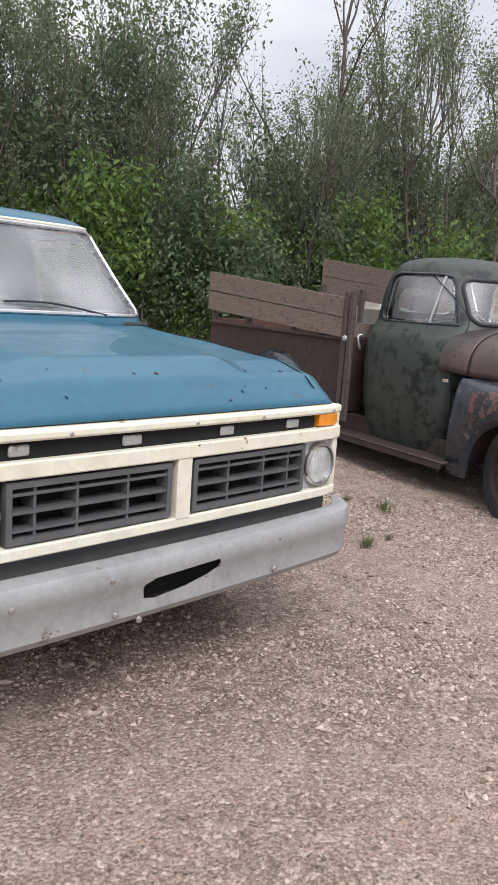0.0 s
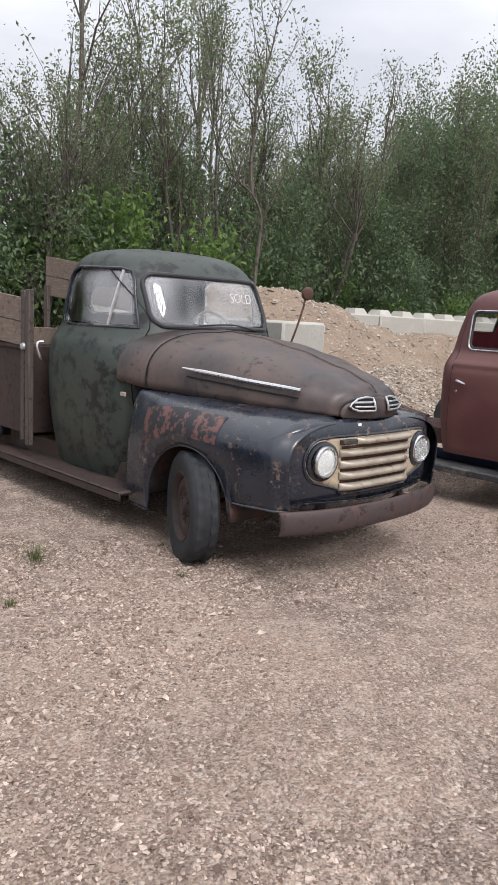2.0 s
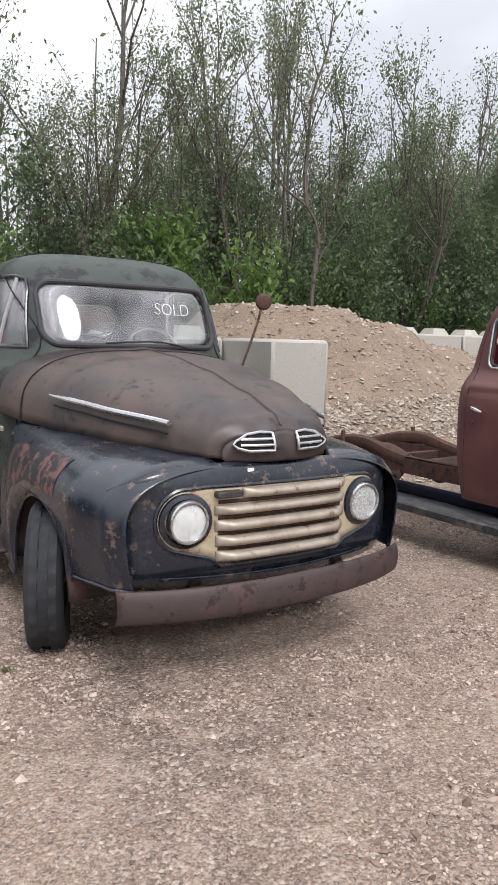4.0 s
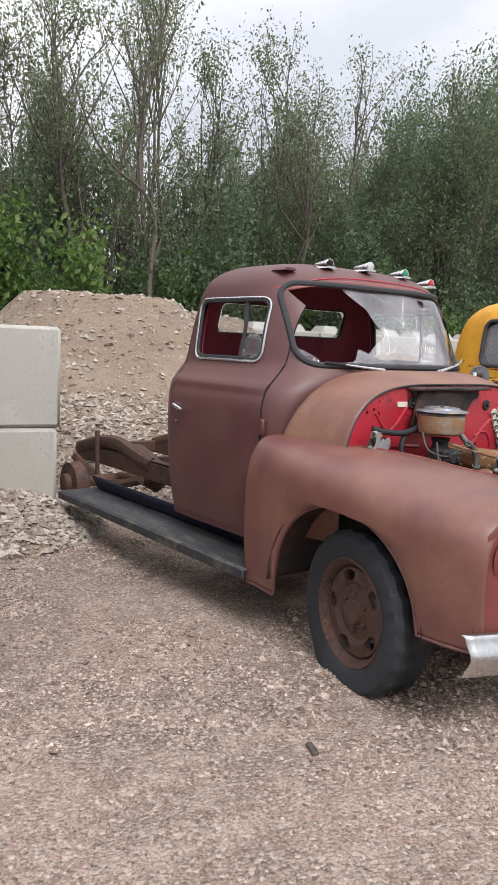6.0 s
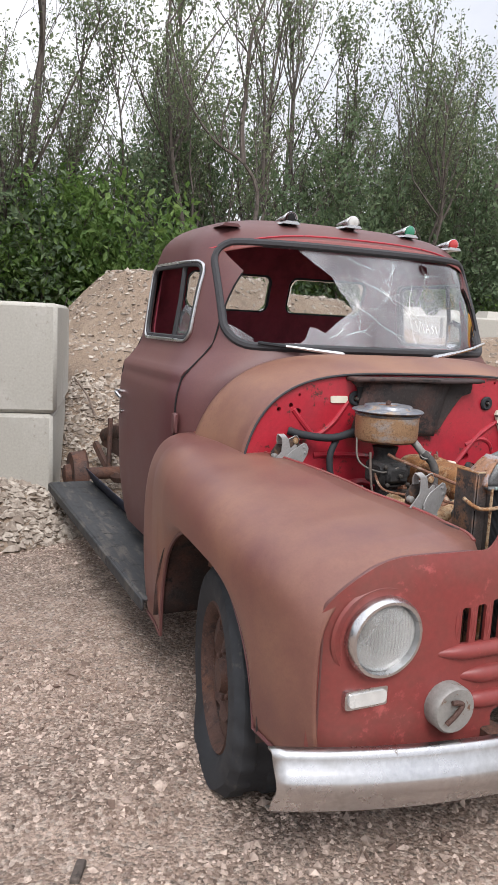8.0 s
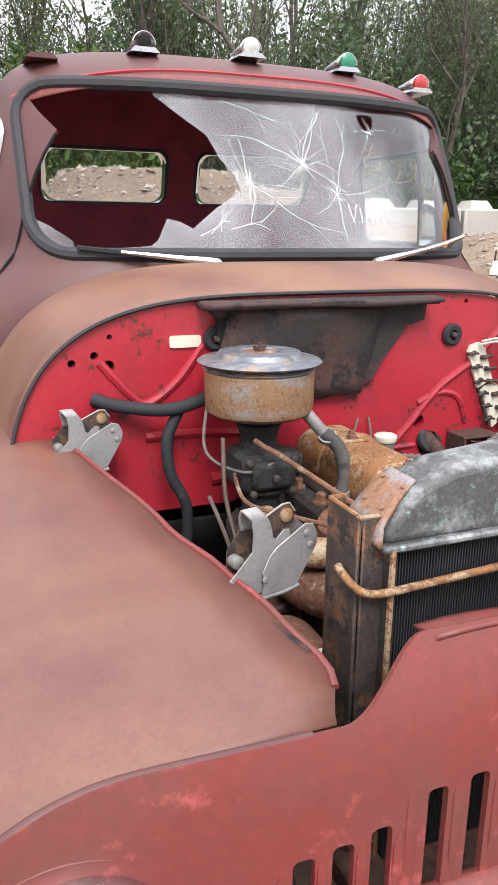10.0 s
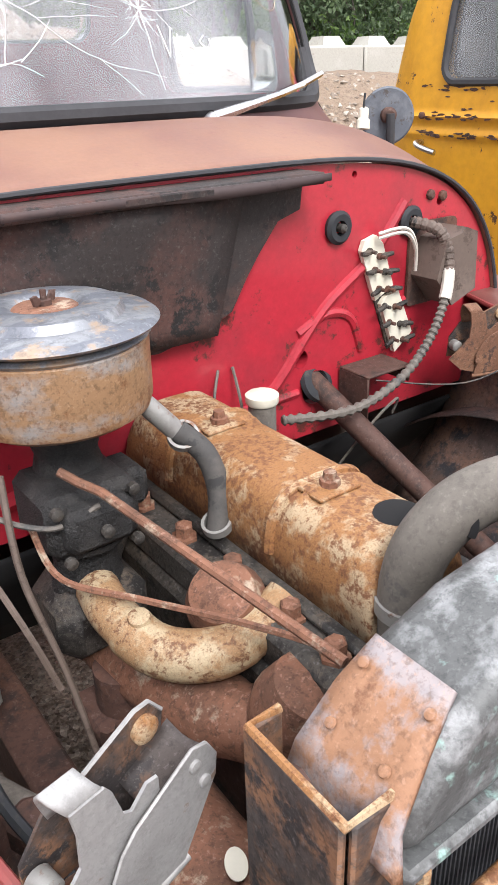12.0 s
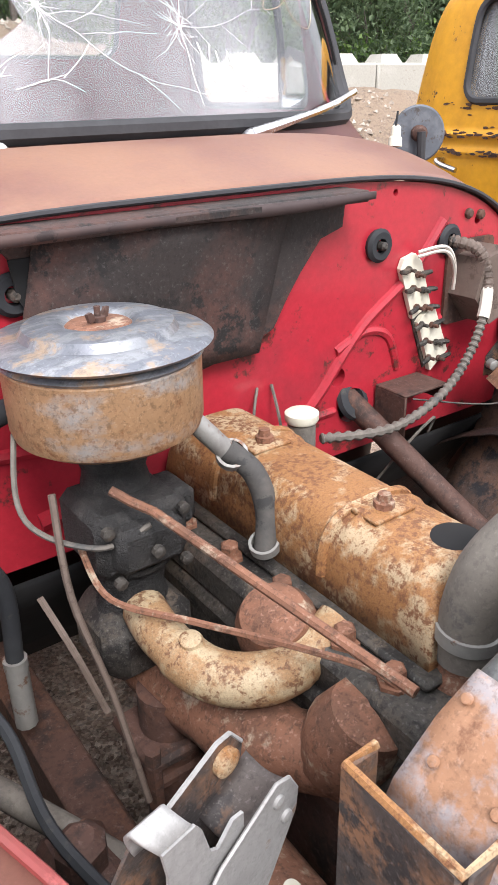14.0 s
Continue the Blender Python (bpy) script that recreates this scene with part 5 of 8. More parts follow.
def red_fender(s):
    y0, y1 = 1.518, 3.0

    def point(u, v):
        y = y0 + (y1 - y0) * v
        di = lerp([(1.518, 0.527), (1.58, 0.50), (1.7, 0.52), (1.85, 0.55), (2.0, 0.592), (2.35, 0.665), (2.75, 0.785), (3.0, 0.81)], y)
        do = 1.045 + 0.04 * math.sin(math.pi * min(1.0, v * 1.1)) - 0.02 * max(0, (v - 0.75) / 0.25) - 0.035 * max(0, (0.12 - v) / 0.12) ** 2
        zi = lerp([(1.518, 0.932), (1.56, 0.948), (1.62, 0.965), (1.8, 0.985), (2.3, 1.03), (2.75, 1.045), (3.0, 1.04)], y)
        drop = 0.13 + 0.17 * max(0, (y - 2.72) / 0.28) ** 2.2 + 0.03 * max(0, (1.65 - y) / 0.1) ** 2
        low = arc_low(y, 2.27, 0.335, 0.465, 0.36 + 0.0 * y, 0.25)
        zs = zi - drop - 0.11
        if u < 0.6:
            a = u / 0.6 * math.pi / 2
            e = 2 / 3.1
            x, z = di + (do - di) * math.sin(a) ** e, zs + (zi - zs) * math.cos(a) ** e
        else:
            k = (u - 0.6) / 0.4
            x, z = do - 0.03 * k * k, zs + (max(low, 0.0) - zs) * k
            z = min(z, zs)
        return (s * x, y, z)

    f = part("fender", Shape().surf(point, 44, 110), red_tan, red, "bulging matte red front fender", thick=0.004)
    edge = [point(1.0, i / 110) for i in range(111)]
    part("fender_lip", Shape().tube(edge, 0.008, n=6), red_matte, f)
    part("fender_bead", Shape().tube([point(0.0, 0.03 + 0.97 * i / 60) for i in range(61)], 0.0055, n=8), red_front, f, "worn bright red fender edge")
    # Left panel is coloured black to stand for an unlit cavity; right is rusty.
    part("inner_fender", Shape().surf(lambda u, v: (s * (0.515 + 0.215 * v + 0.03 * math.sin(math.pi * u) - (0.20 * u * u if s > 0 else 0.0)), 1.62 + 0.9 * v, 0.97 - 0.42 * u + 0.04 * v), 10, 12), tar_black if s < 0 else inner_rust, f, "inner fender, blackened as shade on the left, rusty on the right", thick=0.004)
    well = Shape().surf(lambda u, v: (s * (0.62 + 0.425 * v), 2.27 - 0.50 * math.cos(math.pi * u), 0.33 + 0.50 * math.sin(math.pi * u)), 20, 4)
    part("wheel_well", well, tar_black, f, thick=0.004)
    return f


for s in (-1, 1):
    red_fender(s)
    wheel(red, s * 0.895, 2.225, 0.305, 0.385, 0.20, s, 0.245, rusty, holes=5, steer=-11, flat=0.05)


# front panel
def face_y(x, z):
    a = abs(x)
    return 1.475 + 0.03 * (a / 0.95) ** 2 + 0.05 * max(0, (a - 0.88) / 0.128) ** 2 + 0.045 * max(0, (z - 0.86) / 0.16) ** 2


def face_top(x):
    a = abs(x)
    if a > 0.53:
        return 0.68 + 0.265 * (1 - max(0.0, min(1.0, (a - 0.74) / 0.27)) ** 2.4) ** (1 / 2.4)
    return 0.945 + 0.08 * (lambda k: k * k * (3 - 2 * k))(min(1, (0.53 - a) / 0.12))


face = part("front_panel", Shape().surf(lambda u, v: (lambda x: (lambda z: (x, face_y(x, z), z))(0.38 + (face_top(x) - 0.38) * v))(-1.008 + 2.016 * u), 220, 26), red_front, red, "worn red grille panel", thick=0.01)
cut = []
for s in (-1, 1):
    for k, (x, zt) in enumerate(((0.585, 0.795), (0.535, 0.80), (0.485, 0.81), (0.41, 0.845), (0.35, 0.85), (0.29, 0.855), (0.23, 0.858), (0.17, 0.86), (0.11, 0.862), (0.05, 0.863))):
        cut.append(Shape().prism(round_rect(s * x - 0.014, s * x + 0.014, 0.69, zt, 0.008, 3), -1.7, -1.3, FACING))
    cut.append(Shape().prism(round_rect(s * 0.42 - 0.05, s * 0.42 + 0.05, 0.43, 0.49, 0.02, 3), -1.7, -1.3, FACING))
carve(face, cut)
for s in (-1, 1):
    for x in (0.61, 0.56, 0.51, 0.46, 0.445, 0.38, 0.32, 0.26, 0.20, 0.14, 0.08):
        zt = 0.80 if x > 0.45 else 0.855
        part("slot_rib", Shape().tube([(s * x, face_y(x, z) - 0.004, z) for z in (0.70, 0.74, zt - 0.03, zt + 0.012)], [0.006, 0.011, 0.011, 0.004], n=8), red_front, face)
    seam = [(s * 0.988, face_y(0.988, z) - 0.004, z) for z in (0.42, 0.55, 0.66, 0.73)] + [(s * x, face_y(x, face_top(x)) - 0.002, face_top(x) - 0.004) for x in (0.985, 0.965, 0.94, 0.90, 0.86, 0.80, 0.72, 0.64, 0.57)]
    part("panel_bead", Shape().tube(bend(seam, 6), 0.0075, n=10), red_matte, face)
    part("lamp_bowl", Shape().lathe([(0.112, -0.02), (0.135, 0.0), (0.128, 0.006), (0.112, 0.002)], pose(s * 0.845, 1.503, 0.745, 94, 0, s * 3), 40, closed=True), red_front, face)
    headlight(red, s * 0.842, 1.480, 0.745, 0.109, 0.09, tilt=3)
    sig = part("signal_lamp", Shape().prism(round_rect(s * 0.875 - 0.066, s * 0.875 + 0.066, 0.555, 0.607, 0.012, 3), -1.54, -1.487, FACING), chrome, red, "small rectangular signal lamp")
    part("lens", Shape().prism(round_rect(s * 0.875 - 0.056, s * 0.875 + 0.056, 0.564, 0.599, 0.01, 3), -1.49, -1.481, FACING), clear_lens, sig)
for z, x1 in ((0.672, 0.68), (0.60, 0.60), (0.525, 0.60)):
    part("grille_bar", Shape().surf(lambda u, v: (lambda x, a: (x, face_y(x, z) - 0.03 * math.sin(a) * min(1, 14 * (u + 0.01), 14 * (1.01 - u)) - 0.002, z + (0.028 if z < 0.65 else 0.024) * math.cos(a) * min(1, 0.25 + 12 * u, 0.25 + 12 * (1 - u))))(-x1 + 2 * x1 * u, math.pi * v), 60, 10), red_front, face, "pinkish red horizontal grille moulding", thick=0.004)
nut = part("crank_cover", Shape().lathe([(0.066, -0.03), (0.066, 0.02), (0.06, 0.028), (0.01, 0.03)], pose(-0.63, 1.46, 0.53, 90, 0, 0), 32), zinc, face, "dented round grey metal cap")
part("hook", Shape().tube(bend([(-0.66, 1.428, 0.50), (-0.635, 1.42, 0.53), (-0.62, 1.42, 0.555), (-0.65, 1.424, 0.56)]), 0.007, n=6), rusty, nut)
shelf = part("nose_shelf", Shape().surf(lambda u, v: (-0.40 + 0.80 * u, 1.512 + 0.05 * v, 1.023 - 0.010 * v * v + 0.003 * math.sin(20 * u)), 20, 4), red_front, face, "flat red top edge of the nose", thick=0.006)
# Black disc laid on the shelf stands for a hole's unlit depth.
part("shelf_hole", Shape().lathe([(0.013, 0), (0.013, 0.002)], pose(-0.23, 1.535, 1.0245), 14), void_black, shelf)
part("bumper", Shape().surf(lambda u, v: (lambda x, a: (x, 1.40 + 0.13 * abs(x / 1.13) ** 3 - 0.05 * math.sin(a) ** 0.7 * (1 + 0.2 * math.cos(4 * a)), 0.392 + 0.084 * math.cos(a) - 0.03 * (1 - abs(x / 1.13) ** 2)))(-1.13 + 2.26 * u, math.pi * v), 60, 14), chrome, red, "dull chrome front bumper", thick=0.006)
part("bumper_iron", Shape().box(-0.5, -0.44, 1.42, 1.75, 0.37, 0.44, 0.005).box(0.44, 0.5, 1.42, 1.75, 0.37, 0.44, 0.005), rusty, red)

# frame, running boards, rear axle
for s in (-1, 1):
    rail = Shape().box(s * 0.36, s * 0.43, 1.6, 6.3, 0.42, 0.56, 0.006)
    part("frame_rail", rail, rusty, red, "rusty chassis rail")
    part("running_board", Shape().box(s * 0.72, s * 1.03, 2.98, 5.35, 0.30, 0.325, 0.012).box(s * 1.02, s * 1.035, 2.98, 5.35, 0.262, 0.318, 0.005), board_black, red, "dusty black running board")
    part("apron", Shape().surf(lambda u, v: (s * (0.79 - 0.07 * v), 2.98 + 2.3 * u, 0.44 - 0.13 * v), 6, 3), blue_black, red, "dark blue board apron", thick=0.004)
    part("kickup", Shape().tube(bend([(s * 0.40, 5.0, 0.53), (s * 0.40, 5.25, 0.57), (s * 0.40, 5.55, 0.63), (s * 0.40, 5.9, 0.60), (s * 0.40, 6.3, 0.50)], 6), 0.05, n=8, flat=1.3), rusty, red, "rusty arched frame rail")
    part("leaf_spring", Shape().tube(bend([(s * 0.5, 5.0, 0.42), (s * 0.5, 5.6, 0.30), (s * 0.5, 6.2, 0.44)], 6), 0.03, n=6, flat=1.4), rusty, red)
    drum = part("brake_drum", Shape().lathe([(0.04, 0.10), (0.07, 0.09), (0.08, 0.05), (0.165, 0.045), (0.17, 0.0), (0.175, -0.05), (0.19, -0.06), (0.05, -0.075)], pose(s * 0.78, 5.62, 0.32, 0, 90 * s, 0), 28), rusty, red, "bare rusty brake drum")
    part("shock_mount", Shape().tube([(s * 0.5, 5.75, 0.35), (s * 0.48, 5.8, 0.72)], 0.02, n=8), rusty, red)
part("axle", Shape().tube([(-0.78, 5.62, 0.32), (-0.18, 5.62, 0.32), (0, 5.62, 0.32), (0.18, 5.62, 0.32), (0.78, 5.62, 0.32)], [0.045, 0.05, 0.15, 0.05, 0.045], n=16), rusty, red)
for y in (4.35, 4.95, 5.35, 6.25):
    part("cross_member", Shape().box(-0.37, 0.37, y - 0.03, y + 0.03, 0.44, 0.54, 0.006), rusty, red)
part("rail_plate", Shape().surf(lambda u, v: (-0.43 + 0.1 * v, 4.2 + 1.3 * u, 0.575 + 0.05 * math.sin(9 * u) * v * v + 0.03 * v), 16, 3), rusty, red, "bent rusty plate on the chassis", thick=0.006)

# mirror on the far door
mir = part("side_mirror", Shape().lathe([(0.01, -0.03), (0.04, -0.024), (0.068, -0.008), (0.071, 0.0), (0.066, 0.004), (0.01, 0.003)], pose(0.955, 3.0, 1.365, 88, 0, -32), 36), mirror_back, red, "round dark side mirror")
part("mirror_arm", Shape().tube(bend([(0.938, 2.972, 1.372), (0.942, 2.972, 1.30), (0.955, 2.985, 1.22), (0.92, 3.03, 1.12)]), 0.011, n=8), rubber_seal, mir)
part("mirror_clamp", Shape().lathe([(0.02, 0.0), (0.02, 0.022), (0.012, 0.03)], pose(0.955, 3.0, 1.367, 88, 0, -32), 14), rusty, mir)
aer = part("aerial_base", Shape().lathe([(0.017, 0.0), (0.016, 0.02), (0.012, 0.024), (0.012, 0.045), (0.006, 0.05)], pose(0.80, 2.93, 1.345, -6, 8, 0), 16), white_paint, red, "small white aerial base")
part("aerial_stub", Shape().tube([(0.80, 2.93, 1.39), (0.802, 2.928, 1.425)], 0.003, n=6), rubber, aer)

# seat and dash seen through the glass
part("seat", Shape().box(-0.62, 0.62, 3.5, 3.95, 0.85, 1.02, 0.05).box(-0.62, 0.62, 3.86, 4.02, 1.0, 1.38, 0.05), seat_dark, red, "dark bench seat")
part("dash", Shape().box(-0.55, 0.55, 2.98, 3.12, 1.18, 1.37, 0.03), red_inside, red)

# ---- engine of the red truck ----
eng = thing("engine", (8.99, 2.2, 0.45), "rusty inline six engine with an air cleaner on top", "engine")
SHIFT[eng.name] = Matrix.Translation((0, -2.2, -0.45))
part("block", Shape().box(-0.21, 0.16, 1.90, 2.50, 0.45, 0.86, 0.02), iron_grime, eng, "grimy cast iron engine block")
part("cylinder_head", Shape().box(-0.20, 0.10, 1.88, 2.50, 0.845, 0.905, 0.012), iron_grime, eng)
part("cover_flange", Shape().box(-0.155, 0.035, 1.915, 2.49, 0.905, 0.918, 0.005), iron_grime, eng)


def cover_point(u, v):
    y = 1.93 + 0.55 * v
    a = math.pi * u
    end = min(1, v / 0.05, (1 - v) / 0.05) ** 0.45 if 0 < v < 1 else 0
    x = -0.06 - 0.078 * math.copysign(abs(math.cos(a)) ** 0.55, math.cos(a))
    z = 0.918 + (0.105 * math.sin(a) ** 0.55 + 0.0) * (0.35 + 0.65 * end)
    z += 0.006 * (abs(v - 0.27) < 0.012 or abs(v - 0.70) < 0.012) * math.sin(a)
    return (x, y, z)


vc = part("valve_cover", Shape().surf(cover_point, 20, 90), rusty_light, eng, "cream valve cover with orange rust", thick=0.003)
part("cover_end", Shape().add([cover_point(i / 20, 0.0) for i in range(21)], [tuple(range(21))]).add([cover_point(i / 20, 1.0) for i in range(21)], [tuple(range(21))]), rusty_light, vc)
for y in (2.075, 2.31):
    n = part("cover_clip", Shape().box(-0.10, -0.035, y - 0.022, y + 0.022, 1.022, 1.028, 0.002), rusty_light, vc)
    part("nut", Shape().lathe([(0.013, 0), (0.013, 0.008), (0.009, 0.009), (0.008, 0.018)], pose(-0.067, y, 1.028), 8), rust_iron, n)
    part("cover_rib", Shape().tube([cover_point(0.03 + 0.94 * i / 16, (y - 1.93 + 0.028) / 0.55) for i in range(17)], 0.008, n=6), rusty_light, vc)
# Black disc on the cover gives the dark inside of the filler opening.
part("filler_hole", Shape().lathe([(0.026, 0.0), (0.032, 0.004), (0.024, 0.006)], pose(-0.045, 1.985, 1.018), 20), void_black, vc)
for x, y in ((-0.165, 2.145), (-0.172, 2.25), (-0.165, 2.03), (-0.168, 1.95), (-0.175, 2.36), (-0.19, 2.10)):
    b = part("head_bolt", Shape().lathe([(0.019, 0), (0.019, 0.006), (0.013, 0.007), (0.013, 0.022), (0.01, 0.025)], pose(x, y, 0.904), 6), rust_iron, eng, "rusty head bolt")
part("filler_tube", Shape().lathe([(0.024, 0.84), (0.024, 0.975), (0.01, 0.976)], pose(0.10, 2.43, 0), 24), hose_grey, eng, "grey filler tube")
part("filler_cap", Shape().lathe([(0.026, 0.972), (0.029, 0.976), (0.029, 0.988), (0.025, 0.991), (0.004, 0.992)], pose(0.10, 2.43, 0), 24), white_paint, eng, "whitish filler cap")

ACX = pose(-0.288, 2.335, 0.022)
ac = part("air_cleaner", Shape().lathe([(0.06, 1.075), (0.10, 1.077), (0.114, 1.086), (0.118, 1.098), (0.119, 1.172), (0.114, 1.178), (0.108, 1.180), (0.108, 1.192)], ACX, 64), tin_rust, eng, "round tin air cleaner streaked with rust")
part("lid", Shape().lathe([(0.110, 1.193), (0.130, 1.190), (0.1345, 1.194), (0.128, 1.199), (0.094, 1.204), (0.088, 1.214), (0.060, 1.218), (0.046, 1.216), (0.04, 1.211), (0.012, 1.211)], ACX, 72), tin_blue, ac, "worn blue-grey tin lid")
part("lid_centre", Shape().lathe([(0.040, 1.2105), (0.036, 1.2135), (0.004, 1.2140)], ACX, 28), rust_iron, ac, "rusty dished centre")
part("wing_nut", Shape().lathe([(0.009, 1.212), (0.009, 1.220), (0.004, 1.221), (0.004, 1.232)], ACX, 10).prism([(-0.018, 0.0), (-0.022, 0.011), (-0.014, 0.012), (-0.006, 0.003), (0.006, 0.003), (0.014, 0.012), (0.022, 0.011), (0.018, 0.0)], -0.002, 0.002, ACX @ pose(0, 0, 1.216, 90, 0, 30)), rusty, ac)
part("rim_bead", Shape().lathe([(0.117, 1.174), (0.1225, 1.179), (0.117, 1.184), (0.107, 1.182)], ACX, 64, closed=True), tin_blue, ac)
part("clamp_band", Shape().lathe([(0.115, 1.186), (0.119, 1.187), (0.119, 1.191), (0.115, 1.192)], ACX, 64, closed=True), rusty, ac)
part("breather_neck", Shape().tube([(-0.20, 2.28, 1.105), (-0.165, 2.26, 1.06)], 0.014, n=12), zinc, ac)
carb = part("carburettor", Shape().box(-0.36, -0.235, 2.24, 2.36, 0.945, 1.03, 0.012).lathe([(0.045, 1.03), (0.04, 1.05), (0.05, 1.08)], pose(-0.29, 2.33, 0), 24).box(-0.345, -0.255, 2.215, 2.25, 0.96, 1.02, 0.01).box(-0.25, -0.205, 2.27, 2.34, 0.965, 1.02, 0.01), carb_black, eng, "black grimy carburettor")
for x, y, z in ((-0.35, 2.235, 1.02), (-0.25, 2.235, 1.02), (-0.345, 2.225, 0.955), (-0.255, 2.225, 0.955), (-0.30, 2.21, 0.99)):
    part("screw", Shape().lathe([(0.008, 0), (0.008, 0.008), (0.004, 0.01)], pose(x, y, z, 90, 0, 0), 8), iron_grime, carb)
part("carb_neck", Shape().lathe([(0.055, 0.86), (0.05, 0.875), (0.042, 0.90), (0.042, 0.94), (0.058, 0.945), (0.058, 0.952)], pose(-0.30, 2.29, 0), 24), carb_black, eng)
part("manifold_riser", Shape().box(-0.365, -0.235, 2.23, 2.36, 0.78, 0.885, 0.025), iron_grime, eng)
part("intake_manifold", Shape().tube(bend([(-0.30, 2.28, 0.84), (-0.255, 2.36, 0.86), (-0.19, 2.43, 0.87)]), 0.036, n=12), iron_grime, eng)
part("water_pipe", Shape().tube(bend([(-0.312, 2.235, 0.895), (-0.318, 2.175, 0.892), (-0.300, 2.105, 0.878), (-0.25, 2.065, 0.874), (-0.19, 2.058, 0.884), (-0.145, 2.06, 0.905)], 7), [0.028] * 10 + [0.031] * 16 + [0.029] * 10, n=16), pipe_cream, eng, "bent cream-painted pipe with rust")
part("pipe_boss", Shape().lathe([(0.016, 0.0), (0.013, 0.008), (0.004, 0.01)], pose(-0.308, 2.13, 0.910, 10, -10, 0), 12), pipe_cream, eng)
part("exhaust_manifold", Shape().tube(bend([(-0.20, 1.97, 0.80), (-0.25, 2.05, 0.79), (-0.28, 2.2, 0.77), (-0.29, 2.4, 0.76)]), [0.055, 0.05, 0.045, 0.045, 0.045, 0.045, 0.05, 0.05, 0.05, 0.05, 0.045, 0.045, 0.045, 0.045, 0.045, 0.045, 0.045, 0.045, 0.045], n=12), rust_iron, eng, "rusted exhaust manifold")
part("manifold_lump", Shape().lathe([(0.01, 0.05), (0.045, 0.04), (0.056, 0.0), (0.05, -0.05), (0.03, -0.07)], pose(-0.205, 1.965, 0.845, 20, 10, 0), 20), rust_iron, eng)
part("thermostat_dome", Shape().lathe([(0.052, -0.03), (0.05, 0.01), (0.04, 0.035), (0.01, 0.045)], pose(-0.20, 2.11, 0.895, 18, -25, 0), 24), rust_iron, eng, "rust-speckled domed casting")
part("exhaust_flange", Shape().box(-0.36, -0.24, 2.16, 2.27, 0.70, 0.72, 0.006).box(-0.35, -0.25, 2.17, 2.26, 0.655, 0.675, 0.006).lathe([(0.04, 0.45), (0.04, 0.78)], pose(-0.30, 2.215, 0), 18), rusty, eng)
for x, y in ((-0.35, 2.17), (-0.25, 2.17)):
    part("flange_bolt", Shape().lathe([(0.011, 0.64), (0.011, 0.735)], pose(x, y, 0), 6), rusty, eng)
part("breather_hose", Shape().tube(bend([(-0.165, 2.26, 1.062), (-0.14, 2.235, 1.03), (-0.135, 2.215, 0.98), (-0.15, 2.20, 0.93)], 7), 0.0155, n=14), hose_dark, eng, "dusty dark rubber breather hose")
for x, y, z, t in ((-0.16, 2.255, 1.055, 35), (-0.148, 2.203, 0.942, 10)):
    part("hose_clamp", Shape().lathe([(0.017, -0.006), (0.021, -0.006), (0.021, 0.006), (0.017, 0.006)], pose(x, y, z, t, -20, 0), 20, closed=True), zinc, eng)
part("throttle_rod", Shape().tube([(-0.335, 2.245, 1.066), (-0.319, 2.225, 1.054), (-0.305, 2.20, 1.048), (-0.241, 1.860, 1.002)], 0.0058, n=8), rust_iron, eng, "long dusty throttle rod")
part("fuel_line", Shape().tube(bend([(-0.37, 2.27, 0.99), (-0.36, 2.22, 0.94), (-0.30, 2.13, 0.935), (-0.23, 2.02, 0.935), (-0.18, 1.95, 0.92), (-0.17, 1.93, 0.88), (-0.18, 1.92, 0.80)], 8), 0.0045, n=6), rust_iron, eng, "thin copper-brown fuel line")
for pts in (((-0.395, 2.27, 1.07), (-0.40, 2.24, 0.95), (-0.38, 2.2, 0.82), (-0.37, 2.15, 0.68)), ((-0.43, 2.26, 0.95), (-0.41, 2.22, 0.88), (-0.39, 2.2, 0.8))):
    part("choke_cable", Shape().tube(bend(pts, 6), 0.0045, n=6), reg_brown, eng)
part("side_cover", Shape().box(-0.225, -0.20, 1.95, 2.45, 0.5, 0.74, 0.008), rusty, eng)
part("generator", Shape().lathe([(0.02, -0.15), (0.07, -0.14), (0.075, -0.12), (0.075, 0.10), (0.06, 0.12), (0.02, 0.13)], pose(-0.35, 1.93, 0.685, 90, 0, 0), 32), rust_iron, eng, "rusty brown cylindrical generator")
sticker = part("sticker", Shape().prism([(0.021 * math.cos(a), 0.012 * math.sin(a)) for a in [2 * math.pi * i / 24 for i in range(24)]], 0, 0.0012, pose(-0.338, 1.905, 0.762, 10, 8, 60)), white_paint, eng, "oval white sticker")
part("oil_pan", Shape().box(-0.17, 0.15, 1.95, 2.5, 0.30, 0.46, 0.04), iron_grime, eng)
part("water_neck", Shape().lathe([(0.04, 0.86), (0.04, 0.90), (0.028, 0.92), (0.028, 0.95)], pose(-0.10, 1.915, 0), 20), rust_iron, eng)
part("fan_hub", Shape().lathe([(0.05, 0.0), (0.05, 0.1), (0.03, 0.12)], pose(-0.02, 1.9, 0.75, 90, 0, 0), 20), rusty, eng)
for k in range(4):
    part("fan_blade", Shape().box(-0.035, 0.035, 0.0, 0.006, 0.04, 0.20, 0.002, pose(-0.02, 1.80, 0.75, 0, 45 + 90 * k, 0) @ pose(0, 0, 0, 0, 0, 25)), rusty, eng)

